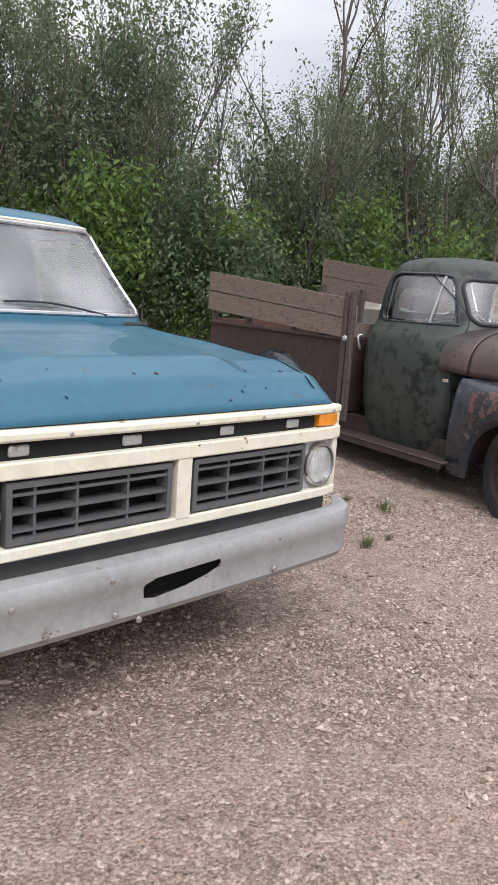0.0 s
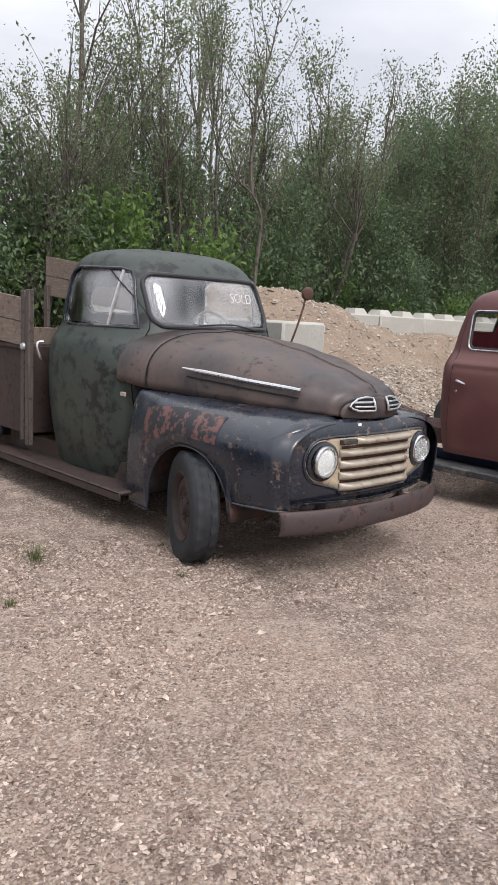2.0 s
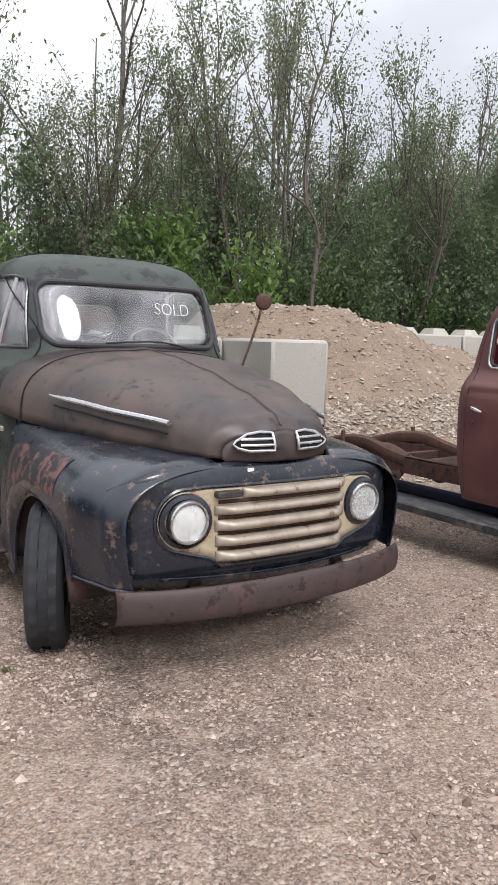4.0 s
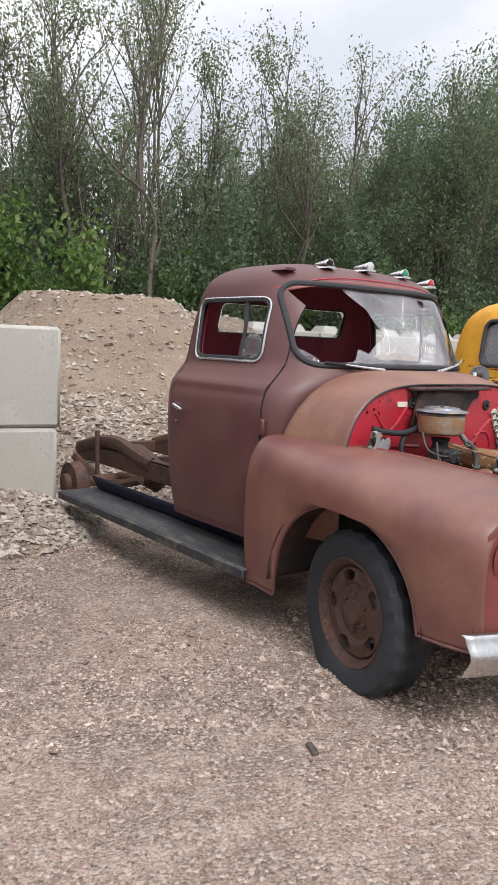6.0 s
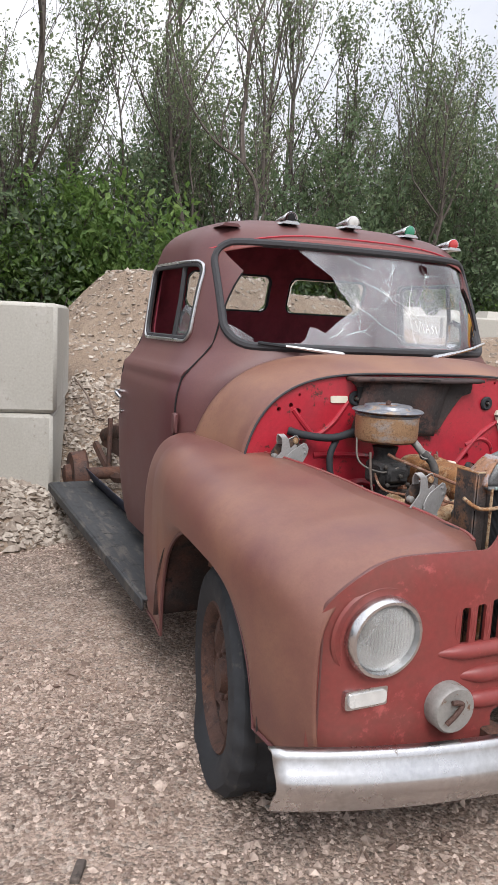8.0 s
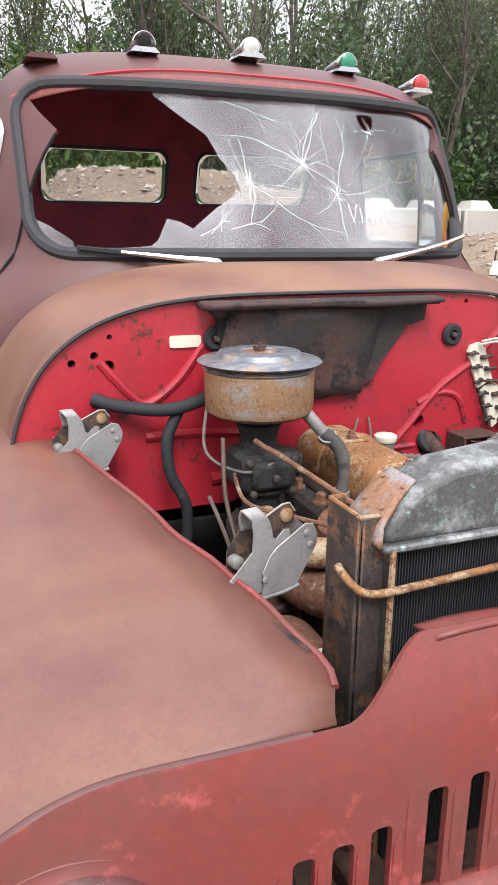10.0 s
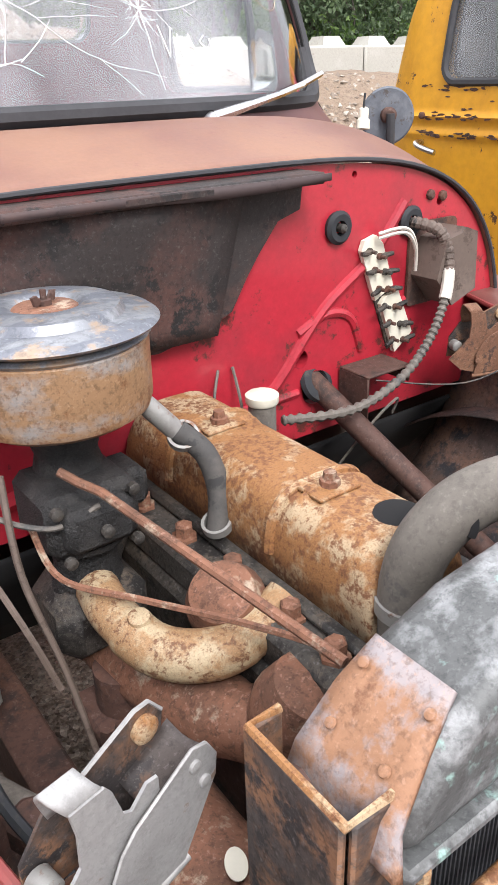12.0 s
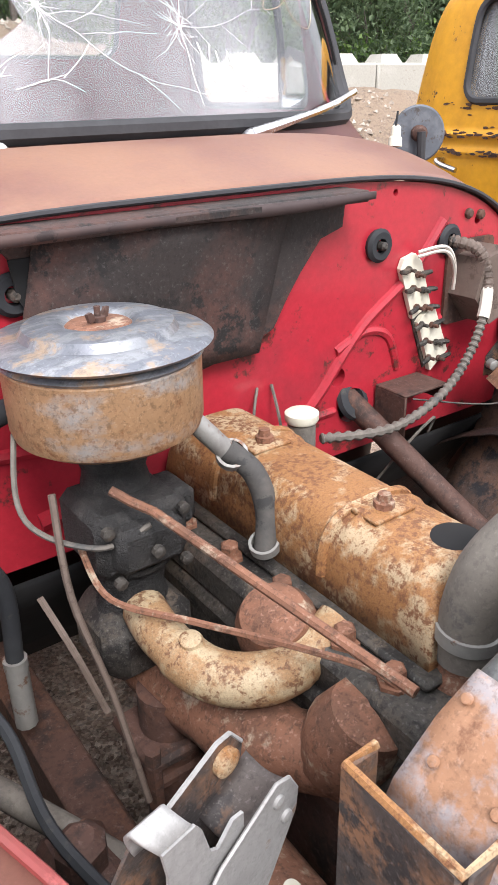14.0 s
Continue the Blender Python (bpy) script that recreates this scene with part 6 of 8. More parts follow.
channel_mat = worn("brown_flaking_rust", (0.062, 0.050, 0.046), (0.24, 0.118, 0.06), (0.035, 0.030, 0.030), 0.55, metal=0.2, big=13, fine=90, cover=(0.48, 0.60), spots=(0.52, 0.60), bump=0.35, speck=0.6)
bracket_mat = worn("rusty_white_oxidised_plate", (0.29, 0.15, 0.085), (0.30, 0.29, 0.31), (0.15, 0.065, 0.033), 0.6, metal=0.1, big=13, fine=90, cover=(0.48, 0.57), spots=(0.57, 0.67), bump=0.35, speck=0.45)
rad = thing("radiator", (8.99, 1.71, 0.5), "old radiator with an oxidised grey-green top tank", "radiator")
SHIFT[rad.name] = Matrix.Translation((0, -1.71, -0.5))
part("core", Shape().box(-0.365, 0.365, 1.685, 1.745, 0.5, 1.07, 0.004), void_black, rad)
fins = Shape()
for k in range(150):
    x = -0.36 + 0.72 * k / 149
    fins.box(x - 0.0009, x + 0.0009, 1.678, 1.688, 0.5, 1.066)
tagged(part("fin_pack", fins, rubber, rad, "fine dark radiator fins"), kind="stuff")
tank = [(-0.382, 1.07), (-0.38, 1.095), (-0.335, 1.148), (-0.27, 1.172), (-0.14, 1.184), (0, 1.186), (0.14, 1.184), (0.27, 1.172), (0.335, 1.148), (0.38, 1.095), (0.382, 1.07)]
tk = part("top_tank", Shape().prism(tank, -1.752, -1.666, FACING), lead_grey, rad, "grey oxidised top tank with green stains")
bev = tk.modifiers.new("edge", "BEVEL")
bev.width, bev.segments, bev.angle_limit = 0.014, 3, radians(50)
part("tank_flange", Shape().box(-0.385, 0.385, 1.657, 1.760, 1.062, 1.074, 0.004), lead_grey, rad)
for s in (-1, 1):
    slope = [(s * 0.395, 1.075), (s * 0.388, 1.102), (s * 0.358, 1.136), (s * 0.328, 1.158)]
    bracket = part("tank_bracket", Shape().surf(lambda u, v: (lambda k, f: (slope[k][0] + (slope[k + 1][0] - slope[k][0]) * f, 1.657 + 0.026 * u + (0.098 - 0.036 * u) * v, slope[k][1] + (slope[k + 1][1] - slope[k][1]) * f))(min(2, int(u * 3)), u * 3 - min(2, int(u * 3))), 12, 6), bracket_mat, rad, "rusty riveted bracket over the tank end", thick=0.005)
    for x, y, z in ((0.374, 1.69, 1.121), (0.345, 1.685, 1.15), (0.374, 1.735, 1.121), (0.345, 1.738, 1.15)):
        part("rivet", Shape().lathe([(0.0042, 0), (0.0035, 0.0014), (0.001, 0.002)], pose(s * x, y, z - 0.001, 0, s * 42, 0), 10), bracket_mat, bracket)
    post = part("side_channel", Shape().box(s * 0.408, s * 0.414, 1.682, 1.772, 0.5, 1.112, 0.002), channel_mat, rad, "rusty steel support channel")
    part("front_flange", Shape().box(s * 0.372, s * 0.4075, 1.678, 1.684, 0.5, 1.112, 0.002), channel_mat, post)
    part("back_flange", Shape().box(s * 0.385, s * 0.4075, 1.766, 1.772, 0.5, 1.112, 0.002), channel_mat, post)
    part("inner_strap", Shape().box(s * 0.366, s * 0.374, 1.66, 1.70, 0.5, 1.068, 0.002), channel_mat, post, "orange rusty strap")
    # Light rusty tube paints an edge highlight along the rusted rim.
    part("rust_edge_highlight", Shape().tube([(s * 0.386, 1.769, 1.1125), (s * 0.411, 1.769, 1.1125), (s * 0.411, 1.681, 1.1125), (s * 0.372, 1.681, 1.1125)], 0.0036, n=6), rusty_light, post, "orange rusted edge, brightened as an edge highlight")
    part("strap_edge", Shape().tube([(s * 0.370, 1.6595, z) for z in (0.5, 0.7, 0.9, 1.068)], 0.0048, n=6), rusty_light, post)
    part("end_bulge", Shape().surf(lambda u, v: (s * (0.372 + 0.020 * math.sin(math.pi * u) * (1 - v)), 1.70 + 0.05 * u, 1.075 - 0.10 * v + 0.012 * math.sin(math.pi * u)), 12, 8), bracket_mat, post, thick=0.004)
    part("bolt", Shape().lathe([(0.012, 0), (0.012, 0.012)], pose(s * 0.408, 1.735, 1.085, 0, -90 * s, 0), 8), rusty, post)
part("cross_rod", Shape().tube(bend([(-0.424, 1.715, 1.03), (-0.424, 1.70, 1.024), (-0.416, 1.668, 1.012), (-0.39, 1.656, 1.008)] + [(-0.33 + 0.066 * i, 1.652, 1.012 + 0.003 * min(i, 5)) for i in range(11)] + [(0.39, 1.656, 1.033), (0.416, 1.668, 1.042), (0.424, 1.70, 1.063), (0.424, 1.74, 1.085)], 4), 0.006, n=10), rusty_light, rad, "rusty rod across the radiator")
hose = thing("radiator_hose", (8.89, 1.915, 0.93), "thick dusty grey radiator hose, split at the bend", "hose")
SHIFT[hose.name] = Matrix.Translation((0.10, -1.915, -0.93))
part("hose_body", Shape().tube(bend([(-0.10, 1.915, 0.93), (-0.10, 1.915, 0.99), (-0.09, 1.905, 1.045), (-0.05, 1.89, 1.083), (0.01, 1.87, 1.094), (0.10, 1.84, 1.085), (0.19, 1.81, 1.06)], 8), 0.031, n=22), hose_grey, hose)
part("split", Shape().tube([(-0.069 + 0.008 * math.sin(a), 1.897 - 0.031 * math.cos(a), 1.068 + 0.031 * math.sin(a)) for a in [-0.2 + 0.22 * i for i in range(8)]], 0.006, n=5), void_black, hose)
part("hose_clamp", Shape().lathe([(0.031, -0.008), (0.035, -0.008), (0.035, 0.008), (0.031, 0.008)], pose(-0.10, 1.915, 0.965, 4, 0, 0), 32, closed=True), zinc, hose)


def hood_hinge(name, x, y, z, mat, label, turn):
    """Two sheet plates side by side, an inner ear that arches over to the back plate, and a bent foot."""
    h = thing(name, (8.99 + x, y, z), label, "bracket", turn=turn)
    SHIFT[h.name] = Matrix.Scale(0.8, 4)
    up = pose(0, 0, 0, 90, 0, 0)
    front = part("side_plate", Shape().prism([(-0.052, -0.066), (0.03, -0.06), (0.046, -0.035), (0.074, 0.010), (0.077, 0.034), (0.066, 0.056), (0.050, 0.061), (-0.018, 0.026), (-0.034, 0.010), (-0.05, -0.02), (-0.046, -0.042)], 0.0, 0.0035, up), mat, h)
    part("plate_edge", Shape().tube([(px_, -0.0018, pz_) for px_, pz_ in ((0.074, 0.010), (0.077, 0.034), (0.066, 0.056), (0.050, 0.061), (-0.018, 0.026), (-0.034, 0.010), (-0.05, -0.02))], 0.0019, n=5), mat, front)
    ear = part("ear_plate", Shape().prism([(-0.118, -0.022), (-0.085, -0.052), (-0.05, -0.062), (-0.02, -0.03), (0.0, 0.022), (0.016, 0.038), (0.016, 0.054), (0.004, 0.056), (-0.014, 0.040), (-0.022, 0.045), (-0.030, 0.078), (-0.036, 0.088), (-0.070, 0.088), (-0.066, 0.060), (-0.068, 0.026), (-0.09, 0.004)], 0.0, 0.0035, pose(0, 0.008, 0, 90, 0, 0)), mat, h)
    part("arch", Shape().surf(lambda u, v: (-0.070 + 0.034 * u - 0.012 * math.sin(math.pi * v), 0.0065 + 0.019 * (1 - math.cos(math.pi * v)), 0.086 + 0.020 * math.sin(math.pi * v) - 0.030 * max(0.0, v - 0.5) * 2), 6, 14), mat, ear, thick=0.0035)
    back = part("back_plate", Shape().prism([(-0.10, -0.03), (-0.098, 0.02), (-0.068, 0.058), (-0.03, 0.062), (0.03, 0.088), (0.046, 0.088), (0.060, 0.068), (0.052, 0.02), (0.03, -0.03)], 0.0, 0.0035, pose(0, 0.05, 0, 90, 0, 0)), channel_mat, h, "rusty back plate")
    part("pale_edge", Shape().tube([(px_, 0.048, pz_) for px_, pz_ in ((-0.068, 0.058), (-0.03, 0.062), (0.03, 0.088), (0.046, 0.088), (0.060, 0.068))], 0.0024, n=5), mat, back)
    part("pivot", Shape().lathe([(0.014, 0.0), (0.014, 0.006), (0.010, 0.008), (0.003, 0.009)], pose(0.036, 0.046, 0.066, 90, 0, 0), 18), rusty_light, back, "rust-crusted pivot head")
    part("web", Shape().surf(lambda u, v: (0.004 + 0.062 * u, 0.002 + 0.046 * v, 0.026 + 0.026 * u - 0.006 * math.sin(math.pi * v)), 8, 5), channel_mat, h, "rusty web", thick=0.003)
    part("bottom_web", Shape().surf(lambda u, v: (-0.09 + 0.11 * u, 0.010 + 0.038 * v, -0.030 - 0.012 * math.sin(math.pi * u)), 8, 4), channel_mat, h, "rusty web", thick=0.003)
    part("foot", Shape().tube([(-0.055, 0.0, -0.070), (0.0, 0.0, -0.070), (0.036, 0.0, -0.064)], 0.005, n=10), mat, h)
    part("pin", Shape().lathe([(0.013, 0.0), (0.013, 0.02), (0.009, 0.022)], pose(-0.088, 0.042, 0.002, 90, 0, 0), 14), zinc, ear)
    for bx, bz in ((0.050, 0.042), (0.060, 0.016), (-0.045, -0.032)):
        part("rivet", Shape().lathe([(0.0068, 0), (0.0062, 0.003), (0.003, 0.0042)], pose(bx, -0.0035, bz, 90, 0, 0), 14), mat, front)
    return h


hood_hinge("hood_bracket", -0.462, 1.815, 1.005, zinc_plain, "bent grey sheet metal bracket beside the engine", 12)
hood_hinge("hood_bracket", 0.50, 1.865, 0.985, rusty, "rusted brown sheet metal bracket beside the engine", -6)
hood_hinge("hood_bracket", -0.635, 2.41, 1.035, zinc_plain, "dull grey sheet metal bracket by the firewall", 8)
hood_hinge("hood_bracket", 0.60, 2.34, 0.985, rusty_orange, "rusted brown bracket on the inner fender", -20)
bay = thing("engine_bay_floor", (8.99, 2.0, 0.42), "dark rusty steering linkage and braces under the engine", "engine bay")
SHIFT[bay.name] = Matrix.Translation((0, -2.0, -0.42))
part("front_cross_member", Shape().box(-0.55, 0.55, 1.62, 1.78, 0.42, 0.52, 0.01), rusty, bay)
part("brace_rod", Shape().tube([(-0.62, 2.40, 0.92), (-0.545, 1.80, 0.925), (-0.52, 1.62, 0.92)], 0.008, n=8), rusty, bay, "slim brown brace rod")
part("steering_box", Shape().box(-0.52, -0.43, 2.05, 2.18, 0.56, 0.70, 0.02).lathe([(0.03, 0.70), (0.03, 0.73), (0.018, 0.74)], pose(-0.475, 2.11, 0), 8), rusty, bay)
part("drag_link", Shape().tube([(-0.55, 2.3, 0.72), (-0.40, 2.05, 0.66), (-0.33, 1.9, 0.6)], 0.017, n=10), hose_grey, bay)
part("battery_cable", Shape().tube(bend([(-0.55, 2.32, 0.88), (-0.5, 2.25, 0.80), (-0.50, 2.12, 0.76), (-0.46, 1.98, 0.72), (-0.42, 1.9, 0.62)], 7), 0.008, n=7), rubber, bay)
part("lower_shelf", Shape().box(-0.50, -0.43, 1.70, 1.78, 0.86, 0.872, 0.003), rusty, bay)


# ---- black and green pickup ----
blk = thing("black_pickup", (5.77, 3.9, 0), "weathered black and dark green 1940s pickup with a wooden stake bed", "pickup truck")
SHIFT[blk.name] = Matrix.Translation((0, -3.9, 0))
bc = Cab([(0.32, 0.80, 4.62, 5.92), (0.7, 0.87, 4.6, 5.96), (1.1, 0.895, 4.57, 5.98), (1.33, 0.875, 4.53, 5.98), (1.42, 0.815, 4.52, 5.96), (1.48, 0.785, 4.53, 5.95), (1.64, 0.765, 4.59, 5.92), (1.82, 0.742, 4.68, 5.87),
          (1.93, 0.712, 4.76, 5.82), (2.02, 0.65, 4.86, 5.76), (2.075, 0.54, 4.98, 5.66), (2.105, 0.34, 5.12, 5.5), (2.112, 0.03, 5.26, 5.38)], 3.2, 4.0, 5.0)
SHIFT[blk.name] = Matrix.Translation((0.015, -3.9 + 0.12, 0))
ws_blk = dense(round_rect(-0.60, 0.60, 1.51, 1.885, 0.10))
win_blk = dense([(4.72, 1.485), (4.84, 1.83), (4.89, 1.90), (4.97, 1.92), (5.50, 1.93), (5.57, 1.905), (5.61, 1.84), (5.65, 1.54), (5.63, 1.495), (5.58, 1.48)])
rw_blk = dense(round_rect(-0.42, 0.42, 1.56, 1.82, 0.10))


def blk_cuts():
    return [Shape().prism(ws_blk, -5.1, -4.2, FACING), Shape().prism(win_blk, -1.3, -0.5, SIDEWAYS), Shape().prism(win_blk, 0.5, 1.3, SIDEWAYS), Shape().prism(rw_blk, -6.3, -5.5, FACING)]


carve(part("cab", bc.shell(), green_paint, blk, thick=0.012), blk_cuts())
carve(part("cab_lining", bc.shell(0.03, 80), seat_dark, blk, "dark inner lining of the cab", thick=0.006), blk_cuts())
for s in (-1, 1):
    def blk_door(u, v, s=s):
        z = 0.37 + (1.965 - 0.37) * v
        y0 = 4.66 + 0.42 * max(0, (z - 1.5) / 0.42) ** 1.5
        y1 = 5.86 - 0.12 * max(0, (z - 1.5) / 0.4) ** 2.5
        y = y0 + (y1 - y0) * u
        return (s * (bc.side(y, z) + 0.006 + 0.007 * math.exp(-((z - 1.43) / 0.03) ** 2)), y, z)
    door = part("door", Shape().surf(blk_door, 40, 60), green_paint, blk, "dull green door with black smears", thick=0.012)
    carve(door, [Shape().prism(win_blk, -1.3, -0.5, SIDEWAYS), Shape().prism(win_blk, 0.5, 1.3, SIDEWAYS)])
    for uu in (0, 1):
        part("door_gap", Shape().tube([(lambda p: (p[0] - s * 0.004, p[1], p[2]))(blk_door(uu, 0.01 + 0.97 * i / 24)) for i in range(25)], 0.005, n=5), void_black, door)
    part("window_trim", Shape().tube(bc.on_side(grow(win_blk, 0.004), s, 0.008), 0.011, n=8, closed=True), black_paint, door)
    part("vent_post", Shape().tube(bc.on_side([(4.99, 1.485), (4.965, 1.65), (4.95, 1.91)], s, 0.002), 0.013, n=6), chrome, door, "chrome vent window post")
    glass_part("window_pane", pane_on(lambda y, z: (s * (bc.side(y, z) - 0.012), y, z), win_blk), glass_hazy, door, "hazy door glass")
    part("handle", Shape().tube(bend([(s * 0.875, 5.80, 1.31), (s * 0.925, 5.80, 1.30), (s * 0.93, 5.79, 1.24), (s * 0.90, 5.78, 1.16)]), [0.011] * 13 + [0.013] * 4 + [0.006] * 2, n=8), chrome, door, "chrome door handle")
    part("badge", Shape().box(s * 0.868, s * 0.883, 4.585, 4.65, 0.985, 1.015, 0.004), tan_bar, blk, "small pale metal badge")
part("windscreen_rubber", Shape().tube(bc.on_front(grow(ws_blk, 0.008), 0.003), 0.018, n=8, closed=True), rubber_seal, blk)
screen_b = glass_part("windscreen", pane_on(lambda x, z: (x, bc.front(x, z) + 0.012, z), ws_blk, 8), glass_hazy, blk, "hazy windscreen with a white chalk word")
glass_part("rear_window", pane_on(lambda x, z: (x, bc.back(x, z) - 0.012, z), rw_blk, 6), glass_clear, blk)
part("rear_window_rubber", Shape().tube(bc.on_back(grow(rw_blk, 0.006), -0.012), 0.016, n=8, closed=True), rubber_seal, blk)


def lettering(name, text, size, m, mat, parent, label, thick=0.002):
    cu = bpy.data.curves.new(name, "FONT")
    cu.body, cu.size, cu.extrude = text, size, thick
    cu.offset = -0.0035
    cu.align_x, cu.align_y = "CENTER", "CENTER"
    tmp = new(name, cu)
    bpy.context.view_layer.update()
    me = bpy.data.meshes.new_from_object(tmp.evaluated_get(bpy.context.evaluated_depsgraph_get()))
    bpy.data.objects.remove(tmp)
    me.transform(SHIFT[parent.name] @ m)
    me.materials.clear()
    me.materials.append(mat)
    ob = new(name, me)
    ob.parent = parent
    SHIFT[ob.name] = SHIFT[parent.name]
    return tagged(ob, label)


lettering("chalk_word", "SOLD", 0.115, pose(0.255, bc.front(0.255, 1.71) - 0.012, 1.745, 78, 0, 10), white_mark, screen_b, "white chalk word on the glass", 0.0015)
part("wiper", Shape().tube(bend([(0.36, bc.front(0.36, 1.51) - 0.03, 1.495), (0.1, bc.front(0.1, 1.52) - 0.02, 1.535), (-0.25, bc.front(-0.25, 1.52) - 0.02, 1.52)], 5), 0.006, n=6), rubber, blk, "thin black wiper")
part("seat", Shape().box(-0.62, 0.62, 5.2, 5.7, 0.85, 1.05, 0.05).box(-0.62, 0.62, 5.62, 5.78, 1.0, 1.5, 0.06), seat_dark, blk, "dark bench seat")
part("dash", Shape().box(-0.58, 0.58, 4.68, 4.9, 1.2, 1.42, 0.03), seat_dark, blk)
part("steering_wheel", Shape().tube([(0.32 + 0.2 * math.cos(a), 5.0 + 0.09 * math.sin(a), 1.47 + 0.16 * math.sin(a)) for a in [2 * math.pi * i / 30 for i in range(30)]], 0.012, n=6, closed=True), tan_bar, blk, "pale steering wheel")

SHIFT[blk.name] = Matrix.Translation((0, -3.9, 0))


def hood_half(y):
    return lerp([(3.06, 0.30), (3.12, 0.36), (3.34, 0.47), (3.8, 0.635), (4.2, 0.745), (4.55, 0.80)], y)


def hood_top(y):
    return lerp([(3.06, 1.13), (3.16, 1.205), (3.4, 1.285), (3.8, 1.38), (4.2, 1.445), (4.55, 1.475)], y)


def hood_point(u, v):
    y = 3.06 + 1.49 * v
    nose = max(0.0, (0.05 - v) / 0.05)
    w, zt, zb = hood_half(y), hood_top(y), 1.015 + 0.05 * v
    a = math.pi * u
    c, sn = math.cos(a), math.sin(a)
    e = 2 / 3.0
    x = -math.copysign(w * abs(c) ** e, c)
    z = zb + (zt - zb) * sn ** e
    z += 0.016 * math.exp(-(x / 0.06) ** 2) * (1 - v * 0.3) - 0.008 * math.exp(-((abs(x) - 0.13) / 0.035) ** 2) * max(0, 1 - v * 2.5)
    return (x, y + 0.02 * nose + 0.07 * (x / w) ** 2 * max(0, 1 - v * 3), z)


hood = part("hood", Shape().surf(hood_point, 60, 60), black_hood, blk, "faded brownish black hood", thick=0.006)
part("hood_nose", Shape().surf(lambda u, v: (lambda p: (p[0] * (1 - 0.05 * v), p[1] - 0.012 * math.sin(math.pi * v) - 0.008 * v, p[2] + (1.0 - p[2]) * v))(hood_point(u, 0.0)), 48, 8), black_hood, hood, thick=0.004)
part("hood_ridge", Shape().tube([hood_point(0.5, 0.02 + 0.96 * i / 30) for i in range(31)], 0.008, n=6), black_hood, hood)
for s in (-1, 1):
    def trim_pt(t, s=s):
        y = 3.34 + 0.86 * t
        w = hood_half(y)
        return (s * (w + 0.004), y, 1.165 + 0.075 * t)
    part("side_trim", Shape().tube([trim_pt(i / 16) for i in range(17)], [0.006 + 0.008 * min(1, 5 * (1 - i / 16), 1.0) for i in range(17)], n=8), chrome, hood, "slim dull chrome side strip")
    # Black tube draws in the shadow below the trim strip.
    part("trim_shade_line", Shape().tube([(s * (hood_half(3.36 + 0.8 * i / 12) + 0.001), 3.36 + 0.8 * i / 12, 1.115 + 0.07 * i / 12) for i in range(13)], 0.006, n=5), void_black, hood)
    # nose vent
    vo = [(s * x, z) for x, z in ((0.07, 1.055), (0.07, 1.135), (0.13, 1.14), (0.20, 1.13), (0.255, 1.10), (0.27, 1.085), (0.25, 1.068), (0.2, 1.055))]
    vo = dense(vo, 0.02)

    def nose_y(x, z):
        return 3.055 + 0.09 * (abs(x) / 0.36) ** 2 + 0.11 * max(0, (z - 1.06) / 0.15) ** 2
    vent = part("nose_vent", Shape().tube([(x, nose_y(x, z) - 0.012, z) for x, z in vo], 0.008, n=8, closed=True), chrome, hood, "chrome-framed air vent")
    # Black pane stands in for the unlit inside of the vent.
    part("vent_back", pane_on(lambda x, z: (x, nose_y(x, z) - 0.004, z), vo, 3), void_black, vent, thick=0.002)
    for k in range(2):
        zz = 1.082 + 0.028 * k
        part("vent_bar", Shape().tube([(s * (0.075 + 0.17 * t), nose_y(0.075 + 0.17 * t, zz) - 0.012, zz) for t in (0, 0.3, 0.6, 0.95)], 0.007, n=6), chrome, vent)
part("cowl", Shape().surf(lambda u, v: (lambda p: (p[0] * (1 + 0.06 * v), 4.55 + 0.27 * v + 0.12 * v * abs(p[0] / 0.8) ** 3 - 0.10 * v * (1 - abs(p[0] / 0.8) ** 3), p[2] + 0.03 * v))(hood_point(u, 1.0)), 60, 6), black_hood, blk, thick=0.006)
part("hood_gap", Shape().tube([hood_point(i / 50, 1.0) for i in range(51)], 0.006, n=5), void_black, blk)


